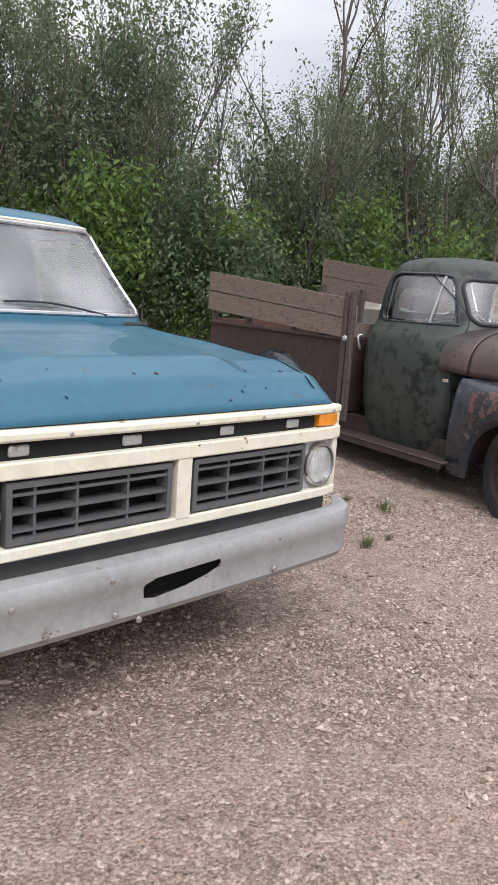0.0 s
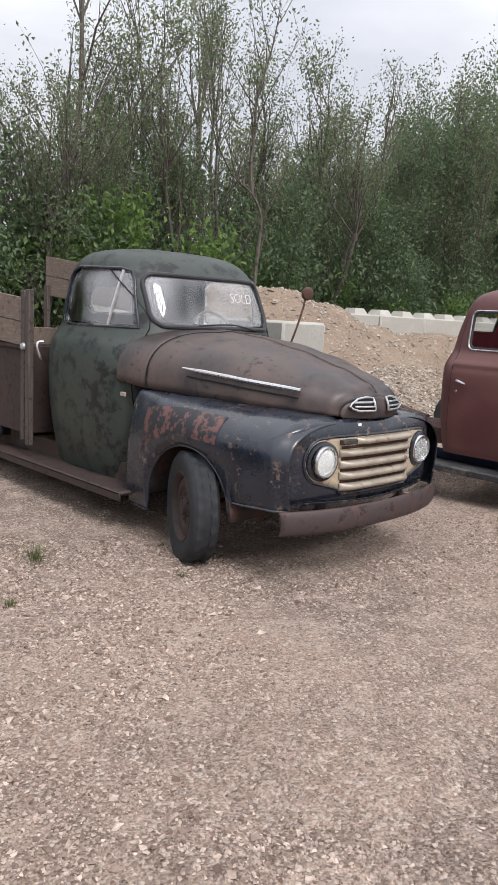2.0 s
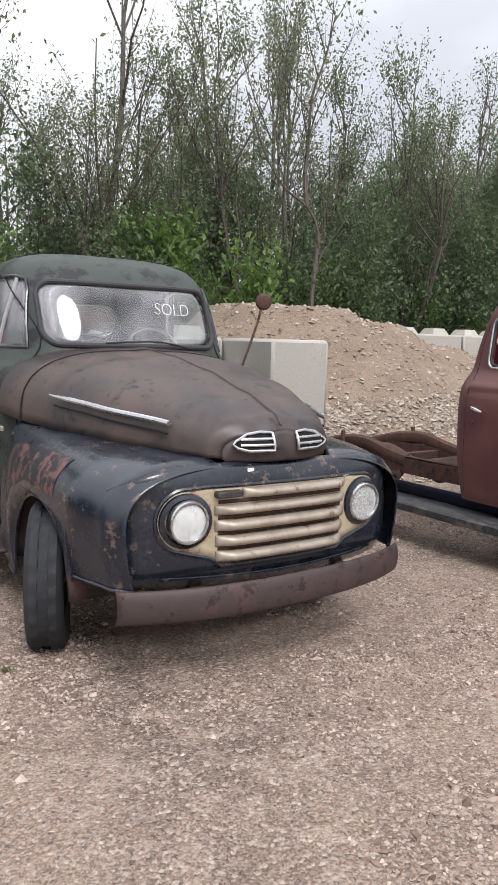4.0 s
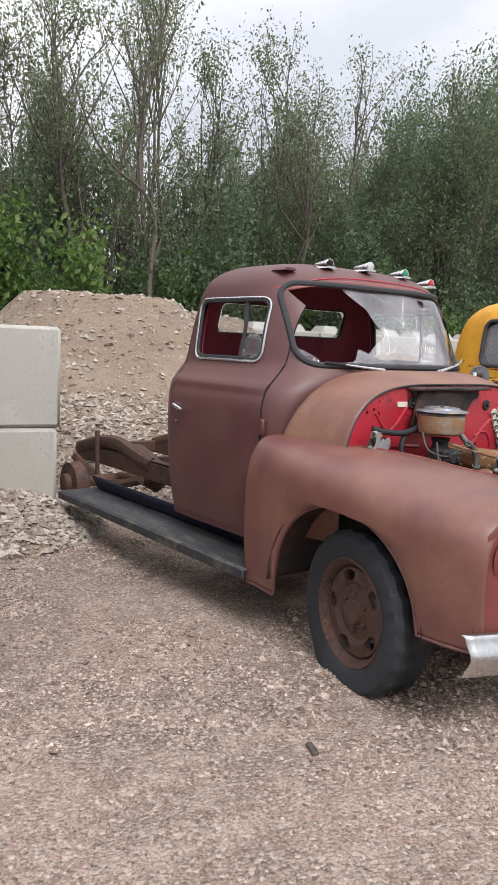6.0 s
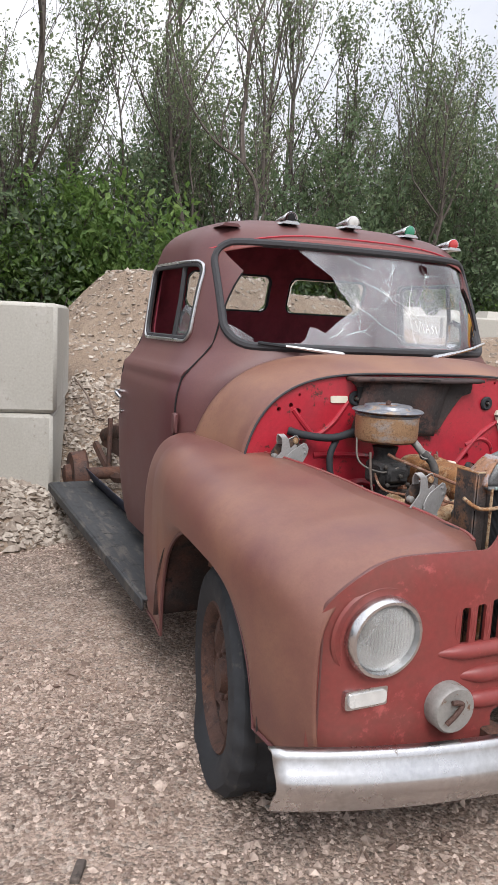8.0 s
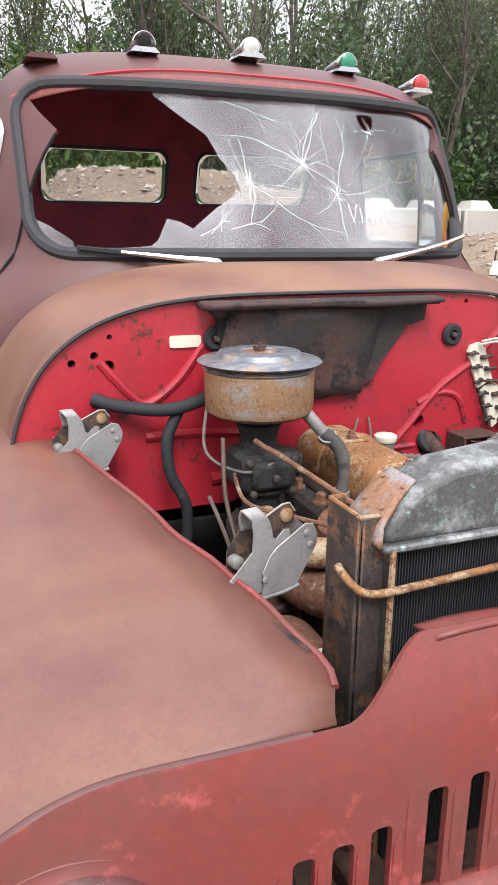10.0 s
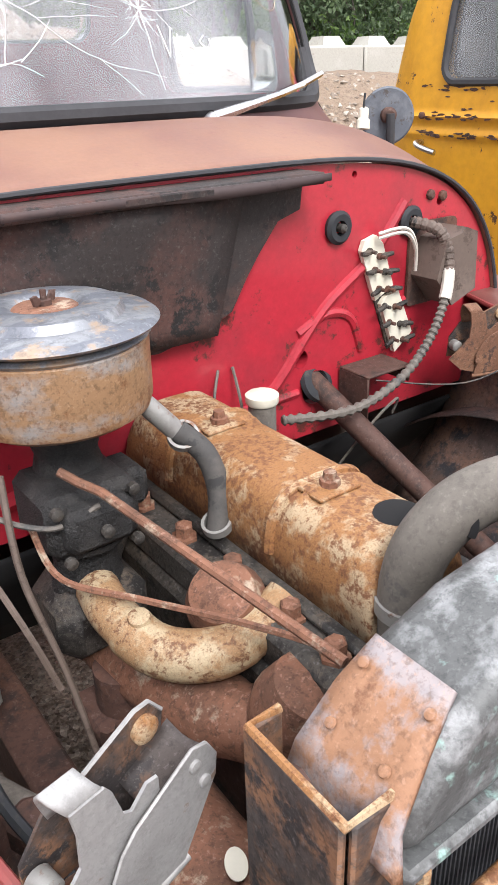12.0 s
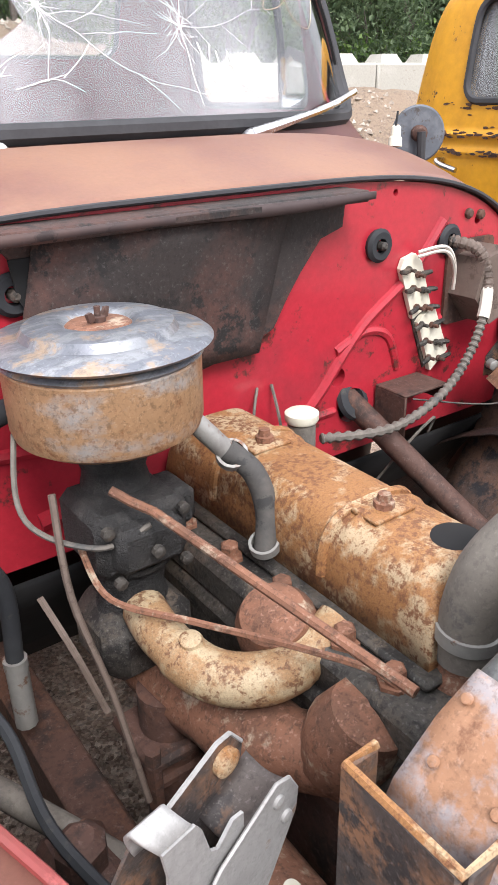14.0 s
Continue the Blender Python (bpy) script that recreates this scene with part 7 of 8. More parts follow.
def blk_fender(s):
    y0, y1 = 3.10, 4.60

    def point(u, v):
        y = y0 + (y1 - y0) * v
        di = max(0.28, hood_half(y) - 0.04)
        do = lerp([(3.10, 0.80), (3.2, 0.87), (3.45, 0.935), (3.9, 0.955), (4.3, 0.945), (4.6, 0.91)], y)
        zi = lerp([(3.10, 0.985), (3.2, 1.02), (3.5, 1.035), (4.0, 1.05), (4.6, 1.06)], y)
        zs = lerp([(3.10, 0.74), (3.4, 0.78), (4.0, 0.80), (4.25, 0.72), (4.45, 0.55), (4.6, 0.42)], y)
        low = arc_low(y, 3.92, 0.33, 0.42, 0.46, 0.22)
        if u < 0.62:
            a = u / 0.62 * math.pi / 2
            e = 2 / 2.35
            x, z = di + (do - di) * math.sin(a) ** e, zs + (zi - zs) * math.cos(a) ** e
        else:
            k = (u - 0.62) / 0.38
            x, z = do - 0.04 * k * k, zs + (min(low, zs) - zs) * k
        return (s * x, y, z)

    f = part("fender", Shape().surf(point, 44, 90), black_paint, blk, "black front fender worn to reddish primer" if s < 0 else "glossy black front fender", thick=0.005)
    part("fender_lip", Shape().tube([point(1.0, i / 90) for i in range(91)], 0.009, n=6), black_paint, f)
    if s < 0:
        part("primer_patch", Shape().surf(lambda u, v: (lambda p: (p[0] - 0.0025, p[1], p[2] + 0.0025))(point(0.30 + 0.30 * u, 0.34 + 0.52 * v)), 16, 30), fender_rust, f, "patch worn through to reddish primer")
    part("wheel_well", Shape().surf(lambda u, v: (s * (0.55 + 0.36 * v), 3.92 - 0.45 * math.cos(math.pi * u), 0.33 + 0.46 * math.sin(math.pi * u)), 20, 4), tar_black, f, thick=0.004)
    return f


for s in (-1, 1):
    blk_fender(s)
    wheel(blk, s * 0.86, 3.90, 0.34, 0.375, 0.175, s, 0.225, rusty_dark, holes=0, steer=-24, flat=0.03)
    wheel(blk, s * 0.86, 7.40, 0.34, 0.375, 0.175, s, 0.225, rubber_seal, holes=0, cap=True)


def bface_y(x, z):
    a = abs(x)
    return 3.065 + 0.10 * (a / 0.82) ** 2.2 + 0.07 * max(0, (a - 0.62) / 0.2) ** 2 + 0.04 * max(0, (z - 0.9) / 0.1) ** 2 + 0.05 * max(0, (0.52 - z) / 0.08)


bf = part("front_panel", Shape().surf(lambda u, v: (lambda x: (lambda z: (x, bface_y(x, z), z))(0.455 + (1.0 - 0.10 * max(0, (abs(x) - 0.5) / 0.32) ** 2 - 0.455) * v))(-0.825 + 1.65 * u), 70, 20), black_paint, blk, "chipped black front panel", thick=0.008)
chips = Shape()
cr = random.Random(31)
for _ in range(60):
    x, z = cr.uniform(-0.42, 0.42), cr.uniform(0.915, 0.985)
    r_ = cr.uniform(0.003, 0.009)
    chips.prism([(x + r_ * cr.uniform(0.6, 1.4) * math.cos(a), z + r_ * 0.8 * cr.uniform(0.5, 1.3) * math.sin(a)) for a in [1.05 * i for i in range(6)]], -bface_y(x, z) + 0.0, -bface_y(x, z) + 0.002, FACING)
tagged(part("paint_chip", chips, white_paint, bf, "white paint chips"), kind="stuff")
part("white_patch", Shape().box(-0.20, -0.165, bface_y(0.18, 0.95) - 0.004, bface_y(0.18, 0.95), 0.955, 0.975).box(-0.20, -0.185, bface_y(0.18, 0.95) - 0.004, bface_y(0.18, 0.95), 0.935, 0.957), white_mark, bf)
tan_o = [(-0.515 + 0.138 * math.cos(a), 0.755 + 0.145 * math.sin(a)) for a in [radians(100 + 10 * i) for i in range(16)]]
tan_o = tan_o + [(-0.40, 0.575), (-0.34, 0.535), (0.34, 0.535), (0.40, 0.575)] + [(-x, z) for x, z in reversed(tan_o)] + [(0.42, 0.905), (-0.42, 0.905)]
tan_o = dense(tan_o, 0.03)
tp = part("grille_panel", pane_on(lambda x, z: (x, bface_y(x, z) - 0.010, z), tan_o, 6), cream_paint, bf, "cream grille surround with rust stains", thick=0.004)
part("panel_bead", Shape().tube([(x, bface_y(x, z) - 0.012, z) for x, z in tan_o], 0.010, n=6, closed=True), black_paint, bf)
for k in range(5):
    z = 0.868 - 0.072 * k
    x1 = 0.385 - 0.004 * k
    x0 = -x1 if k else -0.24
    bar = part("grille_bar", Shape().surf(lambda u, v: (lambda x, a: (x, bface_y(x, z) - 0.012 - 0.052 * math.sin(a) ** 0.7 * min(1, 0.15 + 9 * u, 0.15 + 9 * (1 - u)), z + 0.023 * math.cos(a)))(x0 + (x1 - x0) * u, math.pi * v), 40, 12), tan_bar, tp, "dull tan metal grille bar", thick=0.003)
    # Rusty strip that also colours in the shadow under each grille bar.
    part("bar_rust_shade_strip", Shape().surf(lambda u, v: (-0.36 + 0.72 * u, bface_y(-0.36 + 0.72 * u, z) - 0.0145, z - 0.027 - 0.018 * v), 20, 1), rusty, tp, thick=0.001)
part("plate_stub", Shape().box(-0.385, -0.25, 3.025, 3.07, 0.855, 0.885, 0.006), iron_grime, tp)
for s in (-1, 1):
    part("lamp_bowl", Shape().lathe([(0.098, 0.0), (0.128, 0.0), (0.124, 0.016), (0.106, 0.024), (0.098, 0.01)], pose(s * 0.515, bface_y(0.515, 0.755) - 0.008, 0.755, 92, 0, s * 9), 40, closed=True), black_paint, tp)
    headlight(blk, s * 0.515, bface_y(0.515, 0.755) - 0.035, 0.755, 0.102, 0.088, tilt=2)
part("lower_valance", Shape().surf(lambda u, v: (-0.62 + 1.24 * u, 3.06 + 0.06 * abs(2 * u - 1) ** 2 + 0.05 * v, 0.50 - 0.06 * v - 0.02 * math.sin(math.pi * u)), 24, 3), black_paint, blk, thick=0.006)
part("bumper", Shape().surf(lambda u, v: (lambda x, a: (x, 2.945 + 0.19 * abs(x / 0.83) ** 2.4 - 0.022 * math.sin(a), 0.40 + 0.07 * math.cos(a) + 0.012 * math.sin(2.2 * x + 1)))(-0.83 + 1.66 * u, math.pi * v), 50, 10), bumper_rust, blk, "dull brown bent bumper", thick=0.008)
part("bumper_iron", Shape().box(-0.46, -0.40, 2.97, 3.3, 0.38, 0.43, 0.005), rusty, blk)
part("bumper_iron", Shape().box(0.40, 0.46, 2.97, 3.3, 0.38, 0.43, 0.005), rusty, blk)
mirb = part("side_mirror", Shape().lathe([(0.012, -0.03), (0.045, -0.022), (0.058, 0.0), (0.05, 0.006), (0.01, 0.004)], pose(0.885, 4.56, 1.83, 84, 0, 160), 28), rusty, blk, "round rusty side mirror")
part("mirror_arm", Shape().tube(bend([(0.875, 4.57, 1.80), (0.85, 4.57, 1.70), (0.79, 4.58, 1.52), (0.745, 4.6, 1.38)]), 0.009, n=8), rusty, mirb)
for s in (-1, 1):
    part("running_board", Shape().box(s * 0.74, s * 1.0, 4.55, 6.7, 0.285, 0.315, 0.012).box(s * 0.985, s * 1.0, 4.55, 6.7, 0.245, 0.31, 0.004), rusty_dark, blk, "rusty running board")
    part("board_apron", Shape().box(s * 0.74, s * 0.765, 4.6, 6.7, 0.31, 0.46, 0.006), rusty_dark, blk)
    part("frame_rail", Shape().box(s * 0.36, s * 0.43, 3.15, 9.0, 0.42, 0.55, 0.006), rusty_dark, blk)

    def rear_fender(u, v, s=s):
        a = math.pi * (0.02 + 0.96 * u)
        rr = 0.60 + 0.10 * math.sin(math.pi * v * 0.5)
        k = v ** 0.8
        return (s * (0.86 + 0.20 * math.sin(k * math.pi / 2)), 7.40 - (0.80 - 0.22 * k * k) * math.cos(a), 0.36 + (0.68 - 0.22 * k * k) * math.sin(a) ** 0.85)
    part("rear_fender", Shape().surf(rear_fender, 40, 14), black_paint, blk, "dusty black rear fender", thick=0.006)
    part("bed_side", Shape().box(s * 0.88, s * 0.905, 6.14, 9.05, 0.50, 1.26, 0.006), rusty_dark, blk, "dark rusty steel bed side")
    part("bed_rail", Shape().tube([(s * 0.905, 6.14, 1.25), (s * 0.905, 9.05, 1.25)], 0.028, n=10), rusty_dark, blk)
    for k in range(2):
        z0 = 1.265 + 0.205 * k + (0.24 if s > 0 else 0.0)
        dz, rise = 0.195, (0.15 + 0.05 * k if s < 0 else 0.24 + 0.04 * k)
        v = []
        for yy, zz in ((6.16, z0), (9.08, z0 + rise), (9.08, z0 + rise + dz + 0.04), (6.16, z0 + dz)):
            v += [(s * 0.90, yy, zz), (s * 0.94, yy, zz)]
        part("stake_plank", Shape().add(v, [(0, 2, 4, 6), (1, 7, 5, 3), (0, 1, 3, 2), (2, 3, 5, 4), (4, 5, 7, 6), (6, 7, 1, 0)]), wood_grey, blk, "weathered brown side plank")
    for y in (7.1, 8.1, 9.0):
        part("stake", Shape().box(s * 0.855, s * 0.898, y - 0.045, y + 0.045, 0.6, 1.66 + 0.055 * (y - 6.2) + 0.05, 0.006), wood_dark, blk)
    part("front_stake", Shape().box(s * 0.91, s * 0.96, 5.98, 6.05, 0.42, 1.735, 0.008), wood_dark, blk, "dark weathered upright post")
    part("front_stake", Shape().box(s * 0.905, s * 0.95, 6.075, 6.15, 0.45, 1.73, 0.008), wood_dark, blk, "dark weathered upright post")
    part("post_knob", Shape().lathe([(0.02, 0.0), (0.032, 0.012), (0.028, 0.03), (0.01, 0.04)], pose(s * 0.955, 6.06, 1.26, 0, 90 * s, 0), 16), bumper_grey, blk)
for k in range(1):
    part("headboard_plank", Shape().box(-0.90, 0.90, 6.155, 6.19, 1.27 + 0.16 * k, 1.42 + 0.16 * k, 0.005), wood_grey, blk)
part("bed_front", Shape().box(-0.88, 0.88, 6.13, 6.152, 0.5, 1.26, 0.004), rusty_dark, blk)
part("bed_floor", Shape().box(-0.88, 0.88, 6.15, 9.05, 0.62, 0.66, 0.004), wood_grey, blk)
part("tailgate", Shape().box(-0.88, 0.88, 9.04, 9.07, 0.6, 1.3, 0.006), rusty, blk)
part("rear_axle", Shape().tube([(-0.85, 7.4, 0.34), (0, 7.4, 0.34), (0.85, 7.4, 0.34)], [0.04, 0.11, 0.04], n=12), rusty, blk)
part("front_axle", Shape().tube([(-0.85, 3.9, 0.32), (0.85, 3.9, 0.32)], 0.035, n=10), rusty, blk)
part("engine_mass", Shape().box(-0.3, 0.3, 3.35, 4.4, 0.45, 1.0, 0.04), iron_grime, blk)


# ---- blue pickup ----
blu = thing("blue_pickup", (1.272, 2.53, 0), "faded teal blue 1970s pickup with a white grille frame", "pickup truck", turn=14)
SHIFT[blu.name] = Matrix.Identity(4)


def front_bow(x):
    return 0.018 * abs(x) ** 2 + 0.035 * max(0, (abs(x) - 0.88) / 0.14) ** 2


def bar(x0, x1, z0, z1, y0, y1, n=24):
    """A bar that follows the bow of the front."""
    sh = Shape()
    ring = [(y0, z0), (y0, z1), (y1, z1), (y1, z0)]
    for i in range(n + 1):
        x = x0 + (x1 - x0) * i / n
        for y, z in ring:
            sh.v.append((x, y + front_bow(x), z))
    for i in range(n):
        for j in range(4):
            a, b = i * 4 + j, i * 4 + (j + 1) % 4
            sh.f.append((a, b, b + 4, a + 4))
    sh.f += [(0, 1, 2, 3), tuple(n * 4 + j for j in (3, 2, 1, 0))]
    return sh


def soften(ob, w=0.006):
    m = ob.modifiers.new("edge", "BEVEL")
    m.width, m.segments, m.limit_method, m.angle_limit = w, 2, "ANGLE", radians(50)
    return ob


grille = soften(part("grille_frame", bar(-1.0, 1.0, 1.092, 1.128, -0.02, 0.06), white_paint, blu, "off-white painted grille frame"), 0.01)
soften(part("frame_bar", bar(-0.99, 0.99, 0.972, 1.030, -0.025, 0.05), white_paint, grille))
soften(part("frame_bar", bar(-0.985, 0.985, 0.700, 0.742, -0.02, 0.05), white_paint, grille))
soften(part("frame_divider", bar(-0.035, 0.035, 0.735, 0.98, -0.022, 0.05), white_paint, grille))
for s in (-1, 1):
    soften(part("frame_end", bar(s * 0.945, s * 1.0, 0.735, 1.10, -0.012, 0.10, 4), white_paint, grille), 0.012)
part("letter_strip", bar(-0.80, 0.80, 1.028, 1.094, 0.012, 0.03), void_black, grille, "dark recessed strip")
# Black sheet added for the dark depth behind the grille.
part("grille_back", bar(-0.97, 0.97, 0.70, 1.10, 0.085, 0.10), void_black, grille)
for x, wd in ((-0.675, 0.075), (-0.235, 0.085), (0.235, 0.075), (0.64, 0.08)):
    soften(part("emblem_block", Shape().box(x - wd / 2, x + wd / 2, 0.0 + front_bow(x), 0.014 + front_bow(x), 1.042, 1.080, 0.006), bumper_grey, grille, "small worn metal emblem block"), 0.003)
for x in (-0.5, 0.05, 0.42, 0.9):
    part("screw", Shape().lathe([(0.009, 0), (0.007, 0.005), (0.002, 0.006)], pose(x, -0.02 + front_bow(x), 1.108, 90, 0, 0), 10), chrome, grille)
for s in (-1, 1):
    ins = part("grille_insert", bar(s * 0.055, s * 0.725, 0.94, 0.962, -0.012, 0.06), grey_plastic, grille, "grey plastic egg-crate grille insert")
    part("insert_edge", bar(s * 0.055, s * 0.725, 0.750, 0.772, -0.012, 0.06), grey_plastic, ins)
    for x in (0.065, 0.715):
        part("insert_side", bar(s * x - 0.011, s * x + 0.011, 0.76, 0.95, -0.012, 0.06, 2), grey_plastic, ins)
    for z, h in ((0.795, 0.005), (0.856, 0.006), (0.917, 0.005)):
        part("slat", bar(s * 0.07, s * 0.71, z - h, z + h, -0.006, 0.075), grey_plastic, ins)
    for x in (0.25, 0.46, 0.62):
        part("upright_slat", bar(s * x - 0.005, s * x + 0.005, 0.765, 0.945, -0.002, 0.085, 2), grey_plastic, ins)
    part("lamp_plate", bar(s * 0.735, s * 0.945, 0.742, 0.972, 0.012, 0.05, 6), bumper_grey, grille)
    headlight(blu, s * 0.842, front_bow(0.842) + 0.0, 0.858, 0.102, 0.09, deep=0.05)
    am = soften(part("signal_lamp", bar(s * 0.815, s * 0.985, 1.034, 1.094, -0.012, 0.06, 6), amber, blu, "amber turn signal lens"), 0.008)


# bumper
def bump_bow(x):
    return -0.10 + 0.03 * abs(x) ** 2 + 0.10 * max(0, (abs(x) - 0.86) / 0.16) ** 2


prof_b = ((0.03, 0.665), (-0.015, 0.675), (-0.055, 0.665), (-0.07, 0.63), (-0.066, 0.585), (-0.05, 0.555), (-0.058, 0.47), (-0.035, 0.44), (0.0, 0.435))
bmp = Shape()
NB = 60
for i in range(NB + 1):
    x = -1.03 + 2.06 * i / NB
    for y, z in prof_b:
        bmp.v.append((x, y + bump_bow(x), z + 0.018 * (abs(x) > 0.9) * 0))
wq = len(prof_b)
bmp.f = [(i * wq + j, i * wq + j + 1, (i + 1) * wq + j + 1, (i + 1) * wq + j) for i in range(NB) for j in range(wq - 1)]
bumper = part("bumper", bmp, bumper_grey, blu, "silver painted steel bumper with small dents", thick=0.006)
carve(bumper, [Shape().prism([(x - 0.025, z + 0.04) for x, z in ((-0.25, 0.478), (-0.25, 0.53), (-0.21, 0.55), (0.10, 0.562), (0.11, 0.545), (0.11, 0.52), (0.05, 0.502), (-0.06, 0.482), (-0.2, 0.470))], -0.5, 0.5, FACING)])
for x, z in ((-0.42, 0.62), (0.42, 0.62), (-0.40, 0.49), (0.40, 0.49), (-0.78, 0.60), (-0.30, 0.45)):
    part("bumper_bolt", Shape().lathe([(0.013, 0), (0.011, 0.006), (0.003, 0.009)], pose(x, bump_bow(x) - 0.064, z, 90, 0, 0), 12), chrome, bumper)
# Added filler bar that keeps the gap above the bumper dark.
part("gap_filler", bar(-0.96, 0.96, 0.60, 0.705, 0.03, 0.05), grey_plastic, blu, "dark filler bar added to close the gap behind the bumper")
# Black box takes the place of unlit space seen through the bumper slot.
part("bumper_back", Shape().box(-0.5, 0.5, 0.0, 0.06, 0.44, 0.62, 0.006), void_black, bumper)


def blue_hood(u, v):
    x = -1.01 + 2.02 * u
    a = abs(x)
    y = 0.03 + 1.62 * v + front_bow(x)
    lip = max(0, 1 - v / 0.10)
    z = lerp([(0.0, 1.138), (0.035, 1.19), (0.09, 1.26), (0.20, 1.305), (0.6, 1.355), (1.0, 1.40)], v)
    z += 0.022 * (1 / (1 + math.exp((a - 0.50) / 0.02))) * min(1, v * 5)
    z -= 0.03 * max(0, (a - 0.86) / 0.15) ** 2
    return (x, y - 0.005 * lip, z)


part("hood", Shape().surf(blue_hood, 90, 60), blue_paint, blu, "faded teal blue hood with rust chips", thick=0.008)
for s in (-1, 1):
    part("hood_seam", Shape().tube([(lambda p: (p[0], p[1], p[2] + 0.001))(blue_hood(0.5 + s * 0.435, 0.04 + 0.95 * i / 30)) for i in range(31)], 0.004, n=5), void_black, blu)

    def blue_side(u, v, s=s):
        y = 0.06 + 2.0 * u
        zt = blue_hood(0.0, min(1, u * 1.22))[2] + 0.002
        low = arc_low(y, 0.82, 0.38, 0.45, 0.60, 0.50)
        z = zt + (low - zt) * v
        return (s * (1.01 + 0.02 * math.sin(math.pi * min(1, v * 1.2)) - 0.02 * v), y + front_bow(1.0) * (1 - u), z)
    part("front_fender", Shape().surf(blue_side, 60, 20), blue_paint, blu, "teal blue front fender", thick=0.006)
    part("wheel_well", Shape().surf(lambda u, v: (s * (0.6 + 0.37 * v), 0.82 - 0.46 * math.cos(math.pi * u), 0.38 + 0.47 * math.sin(math.pi * u)), 20, 4), tar_black, blu, thick=0.004)
    wheel(blu, s * 0.84, 0.82, 0.36, 0.37, 0.20, s, 0.20, rubber_seal, holes=0)
ub = Cab([(0.45, 0.985, 1.60, 3.25), (1.2, 0.985, 1.62, 3.25), (1.36, 1.0, 1.56, 3.22), (1.43, 0.985, 1.58, 3.2), (1.6, 0.935, 1.74, 3.14), (1.78, 0.88, 1.90, 3.07), (1.90, 0.84, 2.0, 3.01), (1.955, 0.80, 2.06, 2.97), (1.99, 0.70, 2.16, 2.88), (2.01, 0.42, 2.3, 2.75), (2.018, 0.05, 2.45, 2.6)], 6.0, 6.0)
SHIFT[blu.name] = pose(0.03, -0.13, 0.005)
ws_blu = dense([(-0.86, 1.44), (-0.89, 1.47), (-0.785, 1.875), (-0.745, 1.90), (0.745, 1.90), (0.785, 1.875), (0.89, 1.47), (0.86, 1.44)])
win_blu = dense([(1.98, 1.46), (2.16, 1.84), (2.25, 1.88), (2.85, 1.88), (2.92, 1.46)])
cabb = part("cab", ub.shell(), blue_paint, blu, thick=0.012)
carve(cabb, [Shape().prism(ws_blu, -2.4, -1.2, FACING), Shape().prism(win_blu, -1.3, -0.5, SIDEWAYS), Shape().prism(win_blu, 0.5, 1.3, SIDEWAYS)])
glass_part("windscreen", pane_on(lambda x, z: (x, ub.front(x, z) + 0.01, z), ws_blu), glass_hazy, blu, "hazy windscreen reflecting the trees")
part("windscreen_trim", Shape().tube(ub.on_front(grow(ws_blu, 0.006), 0.004), 0.012, n=8, closed=True), chrome, blu, "bright windscreen trim")
part("drip_rail", Shape().tube(ub.on_front([(-0.82 + 1.64 * i / 30, 1.925) for i in range(31)], 0.008), 0.012, n=6), white_paint, blu, "white strip along the roof edge")
for s in (-1, 1):
    glass_part("side_window", pane_on(lambda y, z: (s * (ub.side(y, z) - 0.012), y, z), win_blu), glass_dusty, blu)
    wx = s * 0.32
    part("wiper", Shape().tube(bend([(wx + 0.28, ub.front(wx, 1.45) - 0.02, 1.435), (wx - 0.05, ub.front(wx, 1.48) - 0.02, 1.485), (wx - 0.32, ub.front(wx, 1.49) - 0.015, 1.485)], 5), 0.006, n=6), rubber, blu, "thin black wiper")
part("cowl_panel", Shape().box(-0.90, 0.90, 1.58, 1.68, 1.35, 1.40, 0.01), rubber_seal, blu)
SHIFT[blu.name] = Matrix.Identity(4)
part("dash", Shape().box(-0.85, 0.85, 1.85, 2.1, 1.2, 1.42, 0.04), seat_dark, blu)
part("seat", Shape().box(-0.75, 0.75, 2.4, 2.75, 0.8, 1.0, 0.05).box(-0.75, 0.75, 2.7, 2.86, 0.95, 1.5, 0.05), seat_dark, blu)
part("chassis", Shape().box(-0.45, -0.36, 0.0, 5.0, 0.42, 0.56, 0.005), rusty, blu)
part("chassis", Shape().box(0.36, 0.45, 0.0, 5.0, 0.42, 0.56, 0.005), rusty, blu)
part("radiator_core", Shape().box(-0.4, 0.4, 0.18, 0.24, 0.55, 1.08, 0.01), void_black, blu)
for s in (-1, 1):
    part("bed_side", Shape().box(s * 0.93, s * 0.985, 3.3, 5.3, 0.55, 1.25, 0.03), blue_paint, blu)
    wheel(blu, s * 0.84, 4.2, 0.36, 0.37, 0.20, s, 0.20, rubber_seal, holes=0)
part("bed_floor", Shape().box(-0.93, 0.93, 3.3, 5.3, 0.62, 0.68, 0.005), blue_paint, blu)
chipb = Shape()
cr = random.Random(8)
for _ in range(16):
    u, v = cr.uniform(0.1, 0.9), cr.uniform(0.01, 0.14)
    p = Vector(blue_hood(u, v)) + Vector((0, -0.0015, 0.0015))
    r_ = cr.uniform(0.003, 0.011)
    tilt = math.atan2(blue_hood(u, v + 0.01)[2] - blue_hood(u, v)[2], 0.0162)
    chipb.prism([(r_ * cr.uniform(0.6, 1.4) * math.cos(a), r_ * cr.uniform(0.5, 1.2) * math.sin(a)) for a in [1.05 * i for i in range(6)]], 0, 0.001, pose(*p, math.degrees(tilt), 0, cr.uniform(0, 90)) )
tagged(part("rust_chip", chipb, rusty, blu, "small rust chips along the hood edge"), kind="stuff")

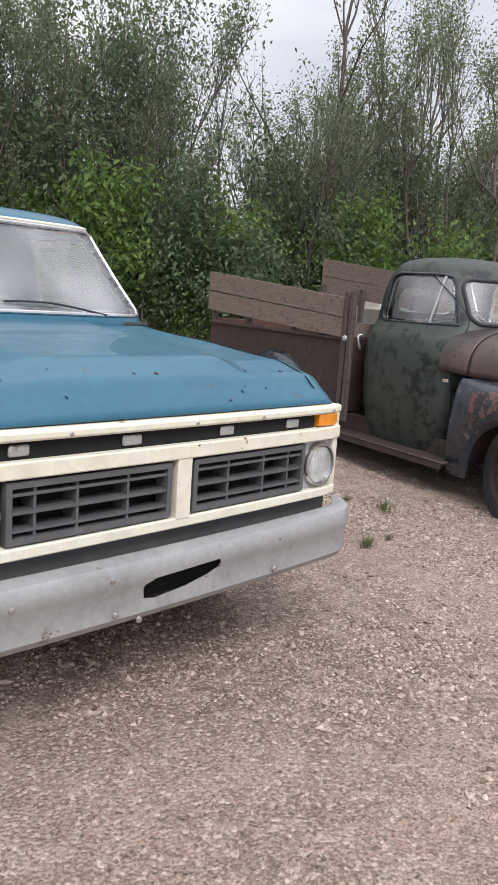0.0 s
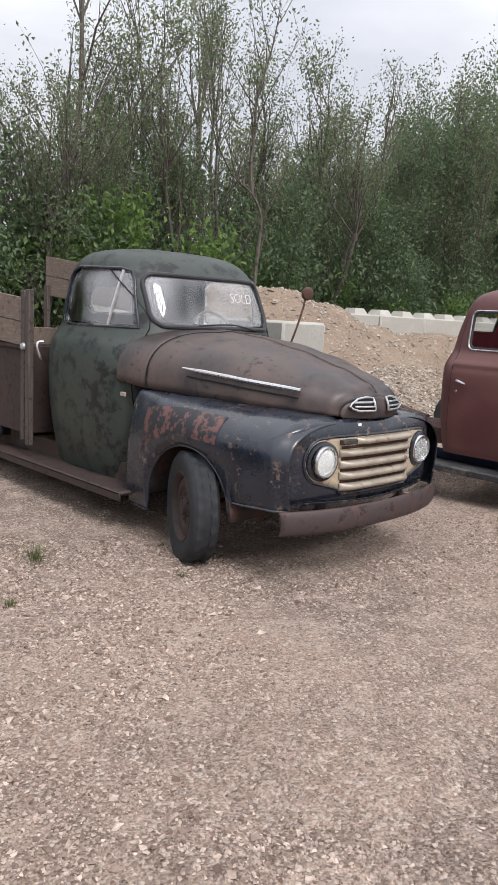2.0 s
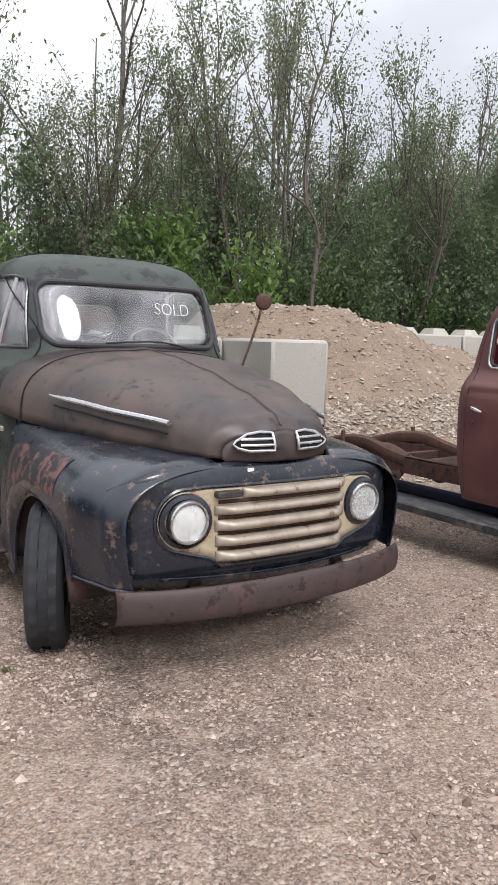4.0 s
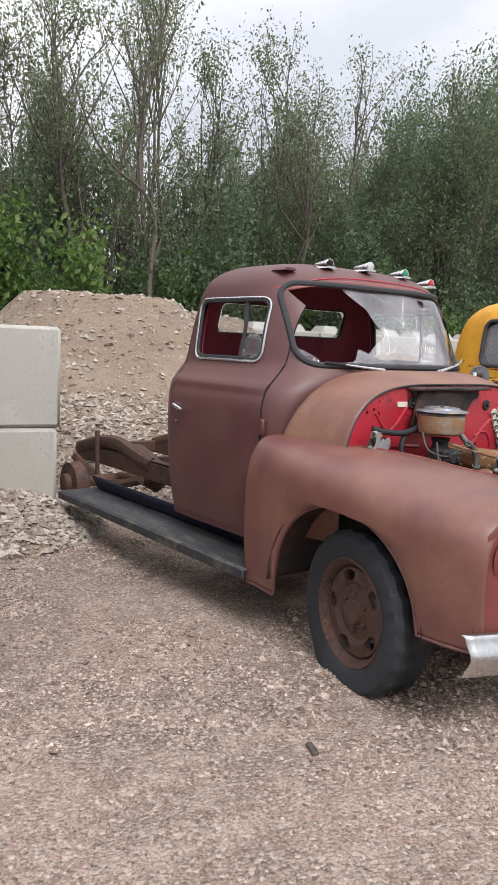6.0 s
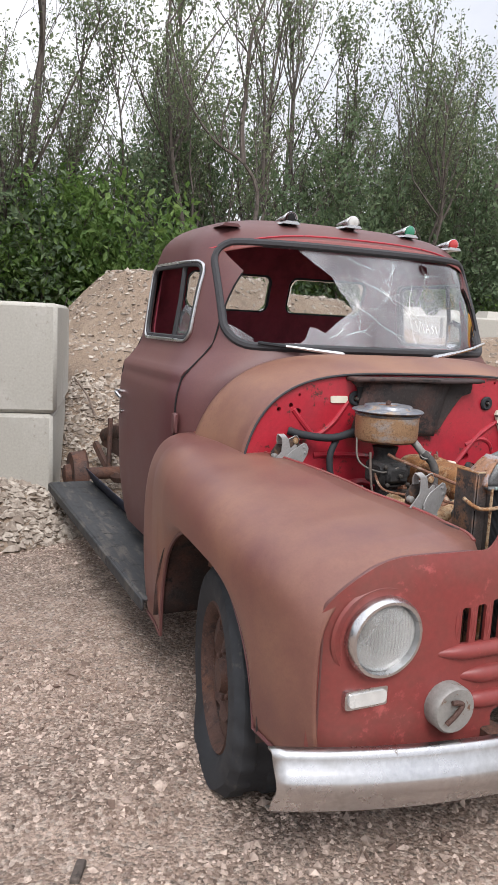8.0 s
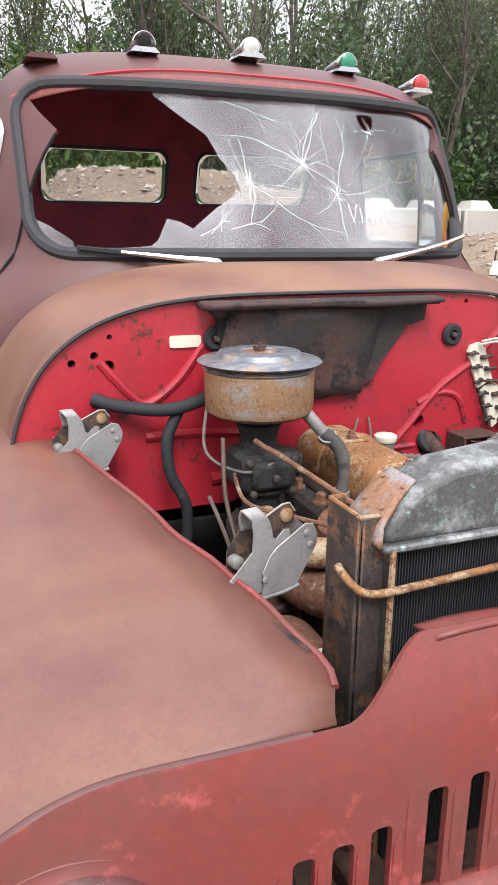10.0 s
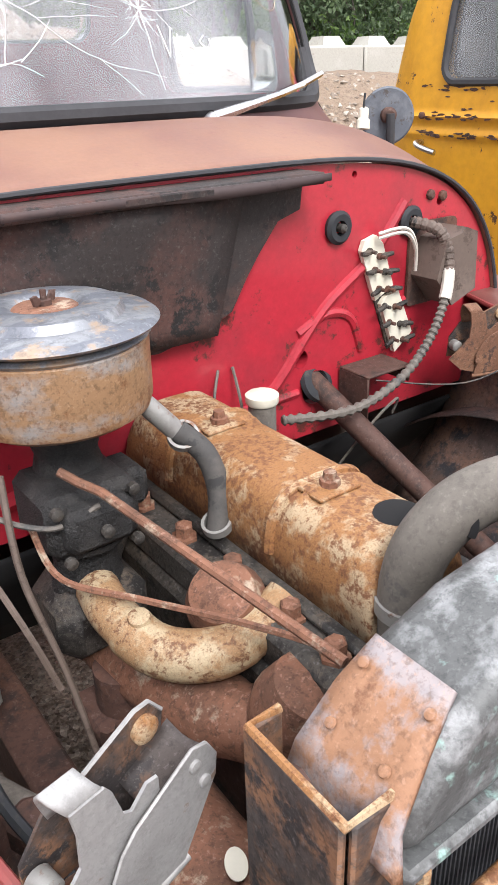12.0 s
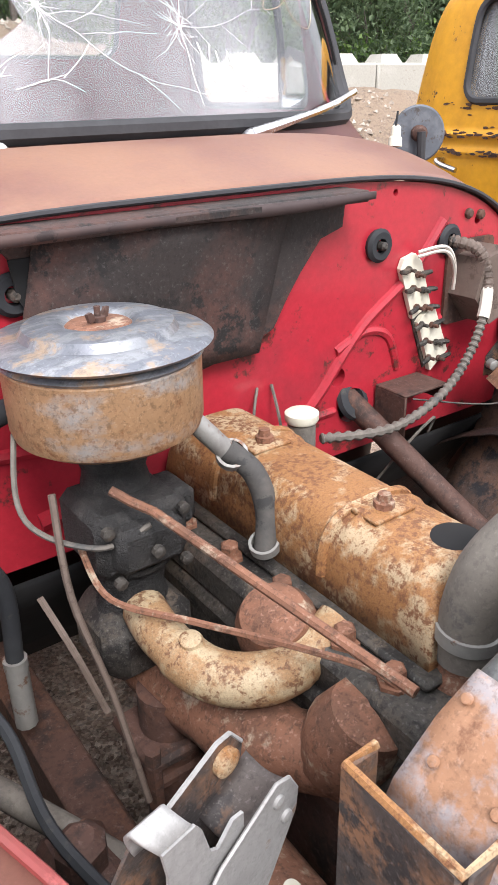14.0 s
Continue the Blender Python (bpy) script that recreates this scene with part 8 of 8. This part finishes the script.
# ---- yellow truck ----
yel = thing("yellow_truck", (12.02, 3.5, 0), "worn mustard yellow 1950s truck cab with chipped paint", "truck")
SHIFT[yel.name] = Matrix.Translation((0, -3.5, 0))
yc = Cab([(0.42, 0.82, 2.75, 4.28), (0.7, 0.855, 2.74, 4.31), (1.05, 0.872, 2.74, 4.32), (1.3, 0.868, 2.75, 4.32), (1.40, 0.858, 2.76, 4.31), (1.56, 0.838, 2.83, 4.28), (1.7, 0.815, 2.9, 4.25),
          (1.82, 0.788, 2.98, 4.19), (1.905, 0.735, 3.08, 4.1), (1.965, 0.63, 3.2, 3.98), (2.0, 0.46, 3.34, 3.75), (2.02, 0.24, 3.45, 3.64), (2.025, 0.03, 3.52, 3.56)], 3.0, 6.0)
win_yel = dense(round_rect(3.16, 3.86, 1.42, 1.80, 0.07))
ws_yel = dense(round_rect(-0.72, 0.72, 1.42, 1.86, 0.1))
ycuts = [Shape().prism(win_yel, -1.3, -0.45, SIDEWAYS), Shape().prism(win_yel, 0.45, 1.3, SIDEWAYS), Shape().prism(ws_yel, -3.45, -2.4, FACING)]
carve(part("cab", yc.shell(), yellow_paint, yel, thick=0.012), ycuts)
for s in (-1, 1):
    def ydoor(u, v, s=s):
        z = 0.46 + 1.42 * v
        y = 2.98 + (4.06 - 2.98) * u
        if v > 0.93:
            y = 2.98 + 0.1 * (v - 0.93) / 0.07 + (1.02 - 0.16 * (v - 0.93) / 0.07) * u
        cr_ = 0.014 * math.exp(-((z - 1.285) / 0.014) ** 2) + 0.014 * math.exp(-((z - 1.215) / 0.014) ** 2)
        return (s * (yc.side(y, z) + 0.006 + cr_), y, z)
    yd = part("door", Shape().surf(ydoor, 36, 110), yellow_paint, yel, "mustard yellow door with chipped mouldings", thick=0.012)
    carve(yd, [Shape().prism(win_yel, -1.3, -0.45, SIDEWAYS), Shape().prism(win_yel, 0.45, 1.3, SIDEWAYS)])
    part("window_rubber", Shape().tube(yc.on_side(grow(win_yel, 0.002), s, 0.006), 0.016, n=6, closed=True), rubber_seal, yd)
    glass_part("window_pane", pane_on(lambda y, z: (s * (yc.side(y, z) - 0.015), y, z), win_yel), glass_dusty, yd)
    part("handle", Shape().tube(bend([(s * 0.875, 4.0 - 0.06, 1.18), (s * 0.93, 3.93, 1.18), (s * 0.935, 3.90, 1.165), (s * 0.93, 3.82, 1.145)]), 0.012, n=8), chrome, yd, "chrome door handle")
    part("lock", Shape().lathe([(0.014, 0), (0.014, 0.012), (0.008, 0.016)], pose(s * 0.885, 3.94, 1.29, 0, 90 * s, 0), 12), rusty, yd)
    part("running_board", Shape().box(s * 0.74, s * 1.02, 2.9, 4.6, 0.30, 0.33, 0.01), rusty, yel)
    part("frame_rail", Shape().box(s * 0.36, s * 0.43, 1.9, 6.2, 0.42, 0.56, 0.006), rusty, yel)
    wheel(yel, s * 0.86, 2.3, 0.36, 0.38, 0.2, s, 0.24, rusty, holes=0)
    wheel(yel, s * 0.86, 5.6, 0.36, 0.38, 0.2, s, 0.24, rusty, holes=0)
part("cab_lining", yc.shell(0.03, 60), seat_dark, yel, thick=0.006)
glass_part("windscreen", pane_on(lambda x, z: (x, yc.front(x, z) + 0.012, z), ws_yel), glass_dusty, yel)
chipy = Shape()
cr = random.Random(18)
for _ in range(120):
    z = cr.choice((1.285, 1.215, 1.215, 1.40, cr.uniform(1.2, 1.42))) + cr.uniform(-0.012, 0.012)
    y = cr.uniform(3.2, 3.97)
    r_ = cr.uniform(0.003, 0.016)
    x = -(yc.side(y, z) + 0.0075 + 0.014 * math.exp(-((z - 1.285) / 0.014) ** 2) + 0.014 * math.exp(-((z - 1.215) / 0.014) ** 2))
    chipy.prism([(y + r_ * cr.uniform(0.8, 2.2) * math.cos(a), z + r_ * 0.5 * cr.uniform(0.5, 1.2) * math.sin(a)) for a in [0.9 * i for i in range(7)]], x - 0.001, x + 0.003, SIDEWAYS)
tagged(part("paint_chip", chipy, rusty, yel, "brown chips in the yellow paint"), kind="stuff")


# ---- small things on the ground ----
def tuft(x, y, size, seed, label):
    r = random.Random(seed)
    sh = Shape()
    z0 = ground_height(x, y)
    for _ in range(int(70 * size / 0.1)):
        a, d = r.uniform(0, 6.3), abs(r.gauss(0, size * 0.35))
        px, py = x + d * math.cos(a), y + d * math.sin(a)
        h = r.uniform(0.3, 1.0) * size * 0.8
        w = r.uniform(0.0015, 0.003)
        lean = Vector((math.cos(a), math.sin(a), 0)) * h * r.uniform(0.1, 0.9)
        t = Vector((-math.sin(a), math.cos(a), 0)) * w
        b = Vector((px, py, z0 - 0.004))
        m = b + lean * 0.4 + Vector((0, 0, h * 0.7))
        e = b + lean + Vector((0, 0, h))
        sh.add([b - t, b + t, m + t * 0.8, e, m - t * 0.8], [(0, 1, 2, 4), (4, 2, 3)])
    ob = new("grass_tuft", light_mesh("grass_tuft", sh, grass_mat))
    return tagged(ob, label, "grass", "grass tufts in the gravel")


for i, (x, y, sz) in enumerate(((3.28, 3.70, 0.13), (4.02, 4.37, 0.14), (3.55, 3.78, 0.07), (3.9, 4.7, 0.08), (3.75, 5.6, 0.1), (3.5, 5.3, 0.08), (4.9, 4.2, 0.06), (4.6, 3.6, 0.05))):
    tuft(x, y, sz, 40 + i, "low tuft of green grass growing in the gravel")
stick = single("wood_scrap", Shape().box(-0.045, 0.045, -0.014, 0.014, 0.0, 0.018, 0.004, pose(7.465, 1.874, ground_height(7.465, 1.874), 0, 4, 65)), wood_dark, "short scrap of dark wood lying on the gravel", "wood")
twig = single("twig", Shape().tube(bend([(8.6, 6.75, heap_height(8.6, 6.75) + 0.02), (8.55, 6.85, heap_height(8.55, 6.85) + 0.16), (8.45, 6.95, heap_height(8.45, 6.95) + 0.30)]), [0.012] * 6 + [0.009] * 7, n=6), wood_grey, "dry stick poking out of the gravel mound", "stick")
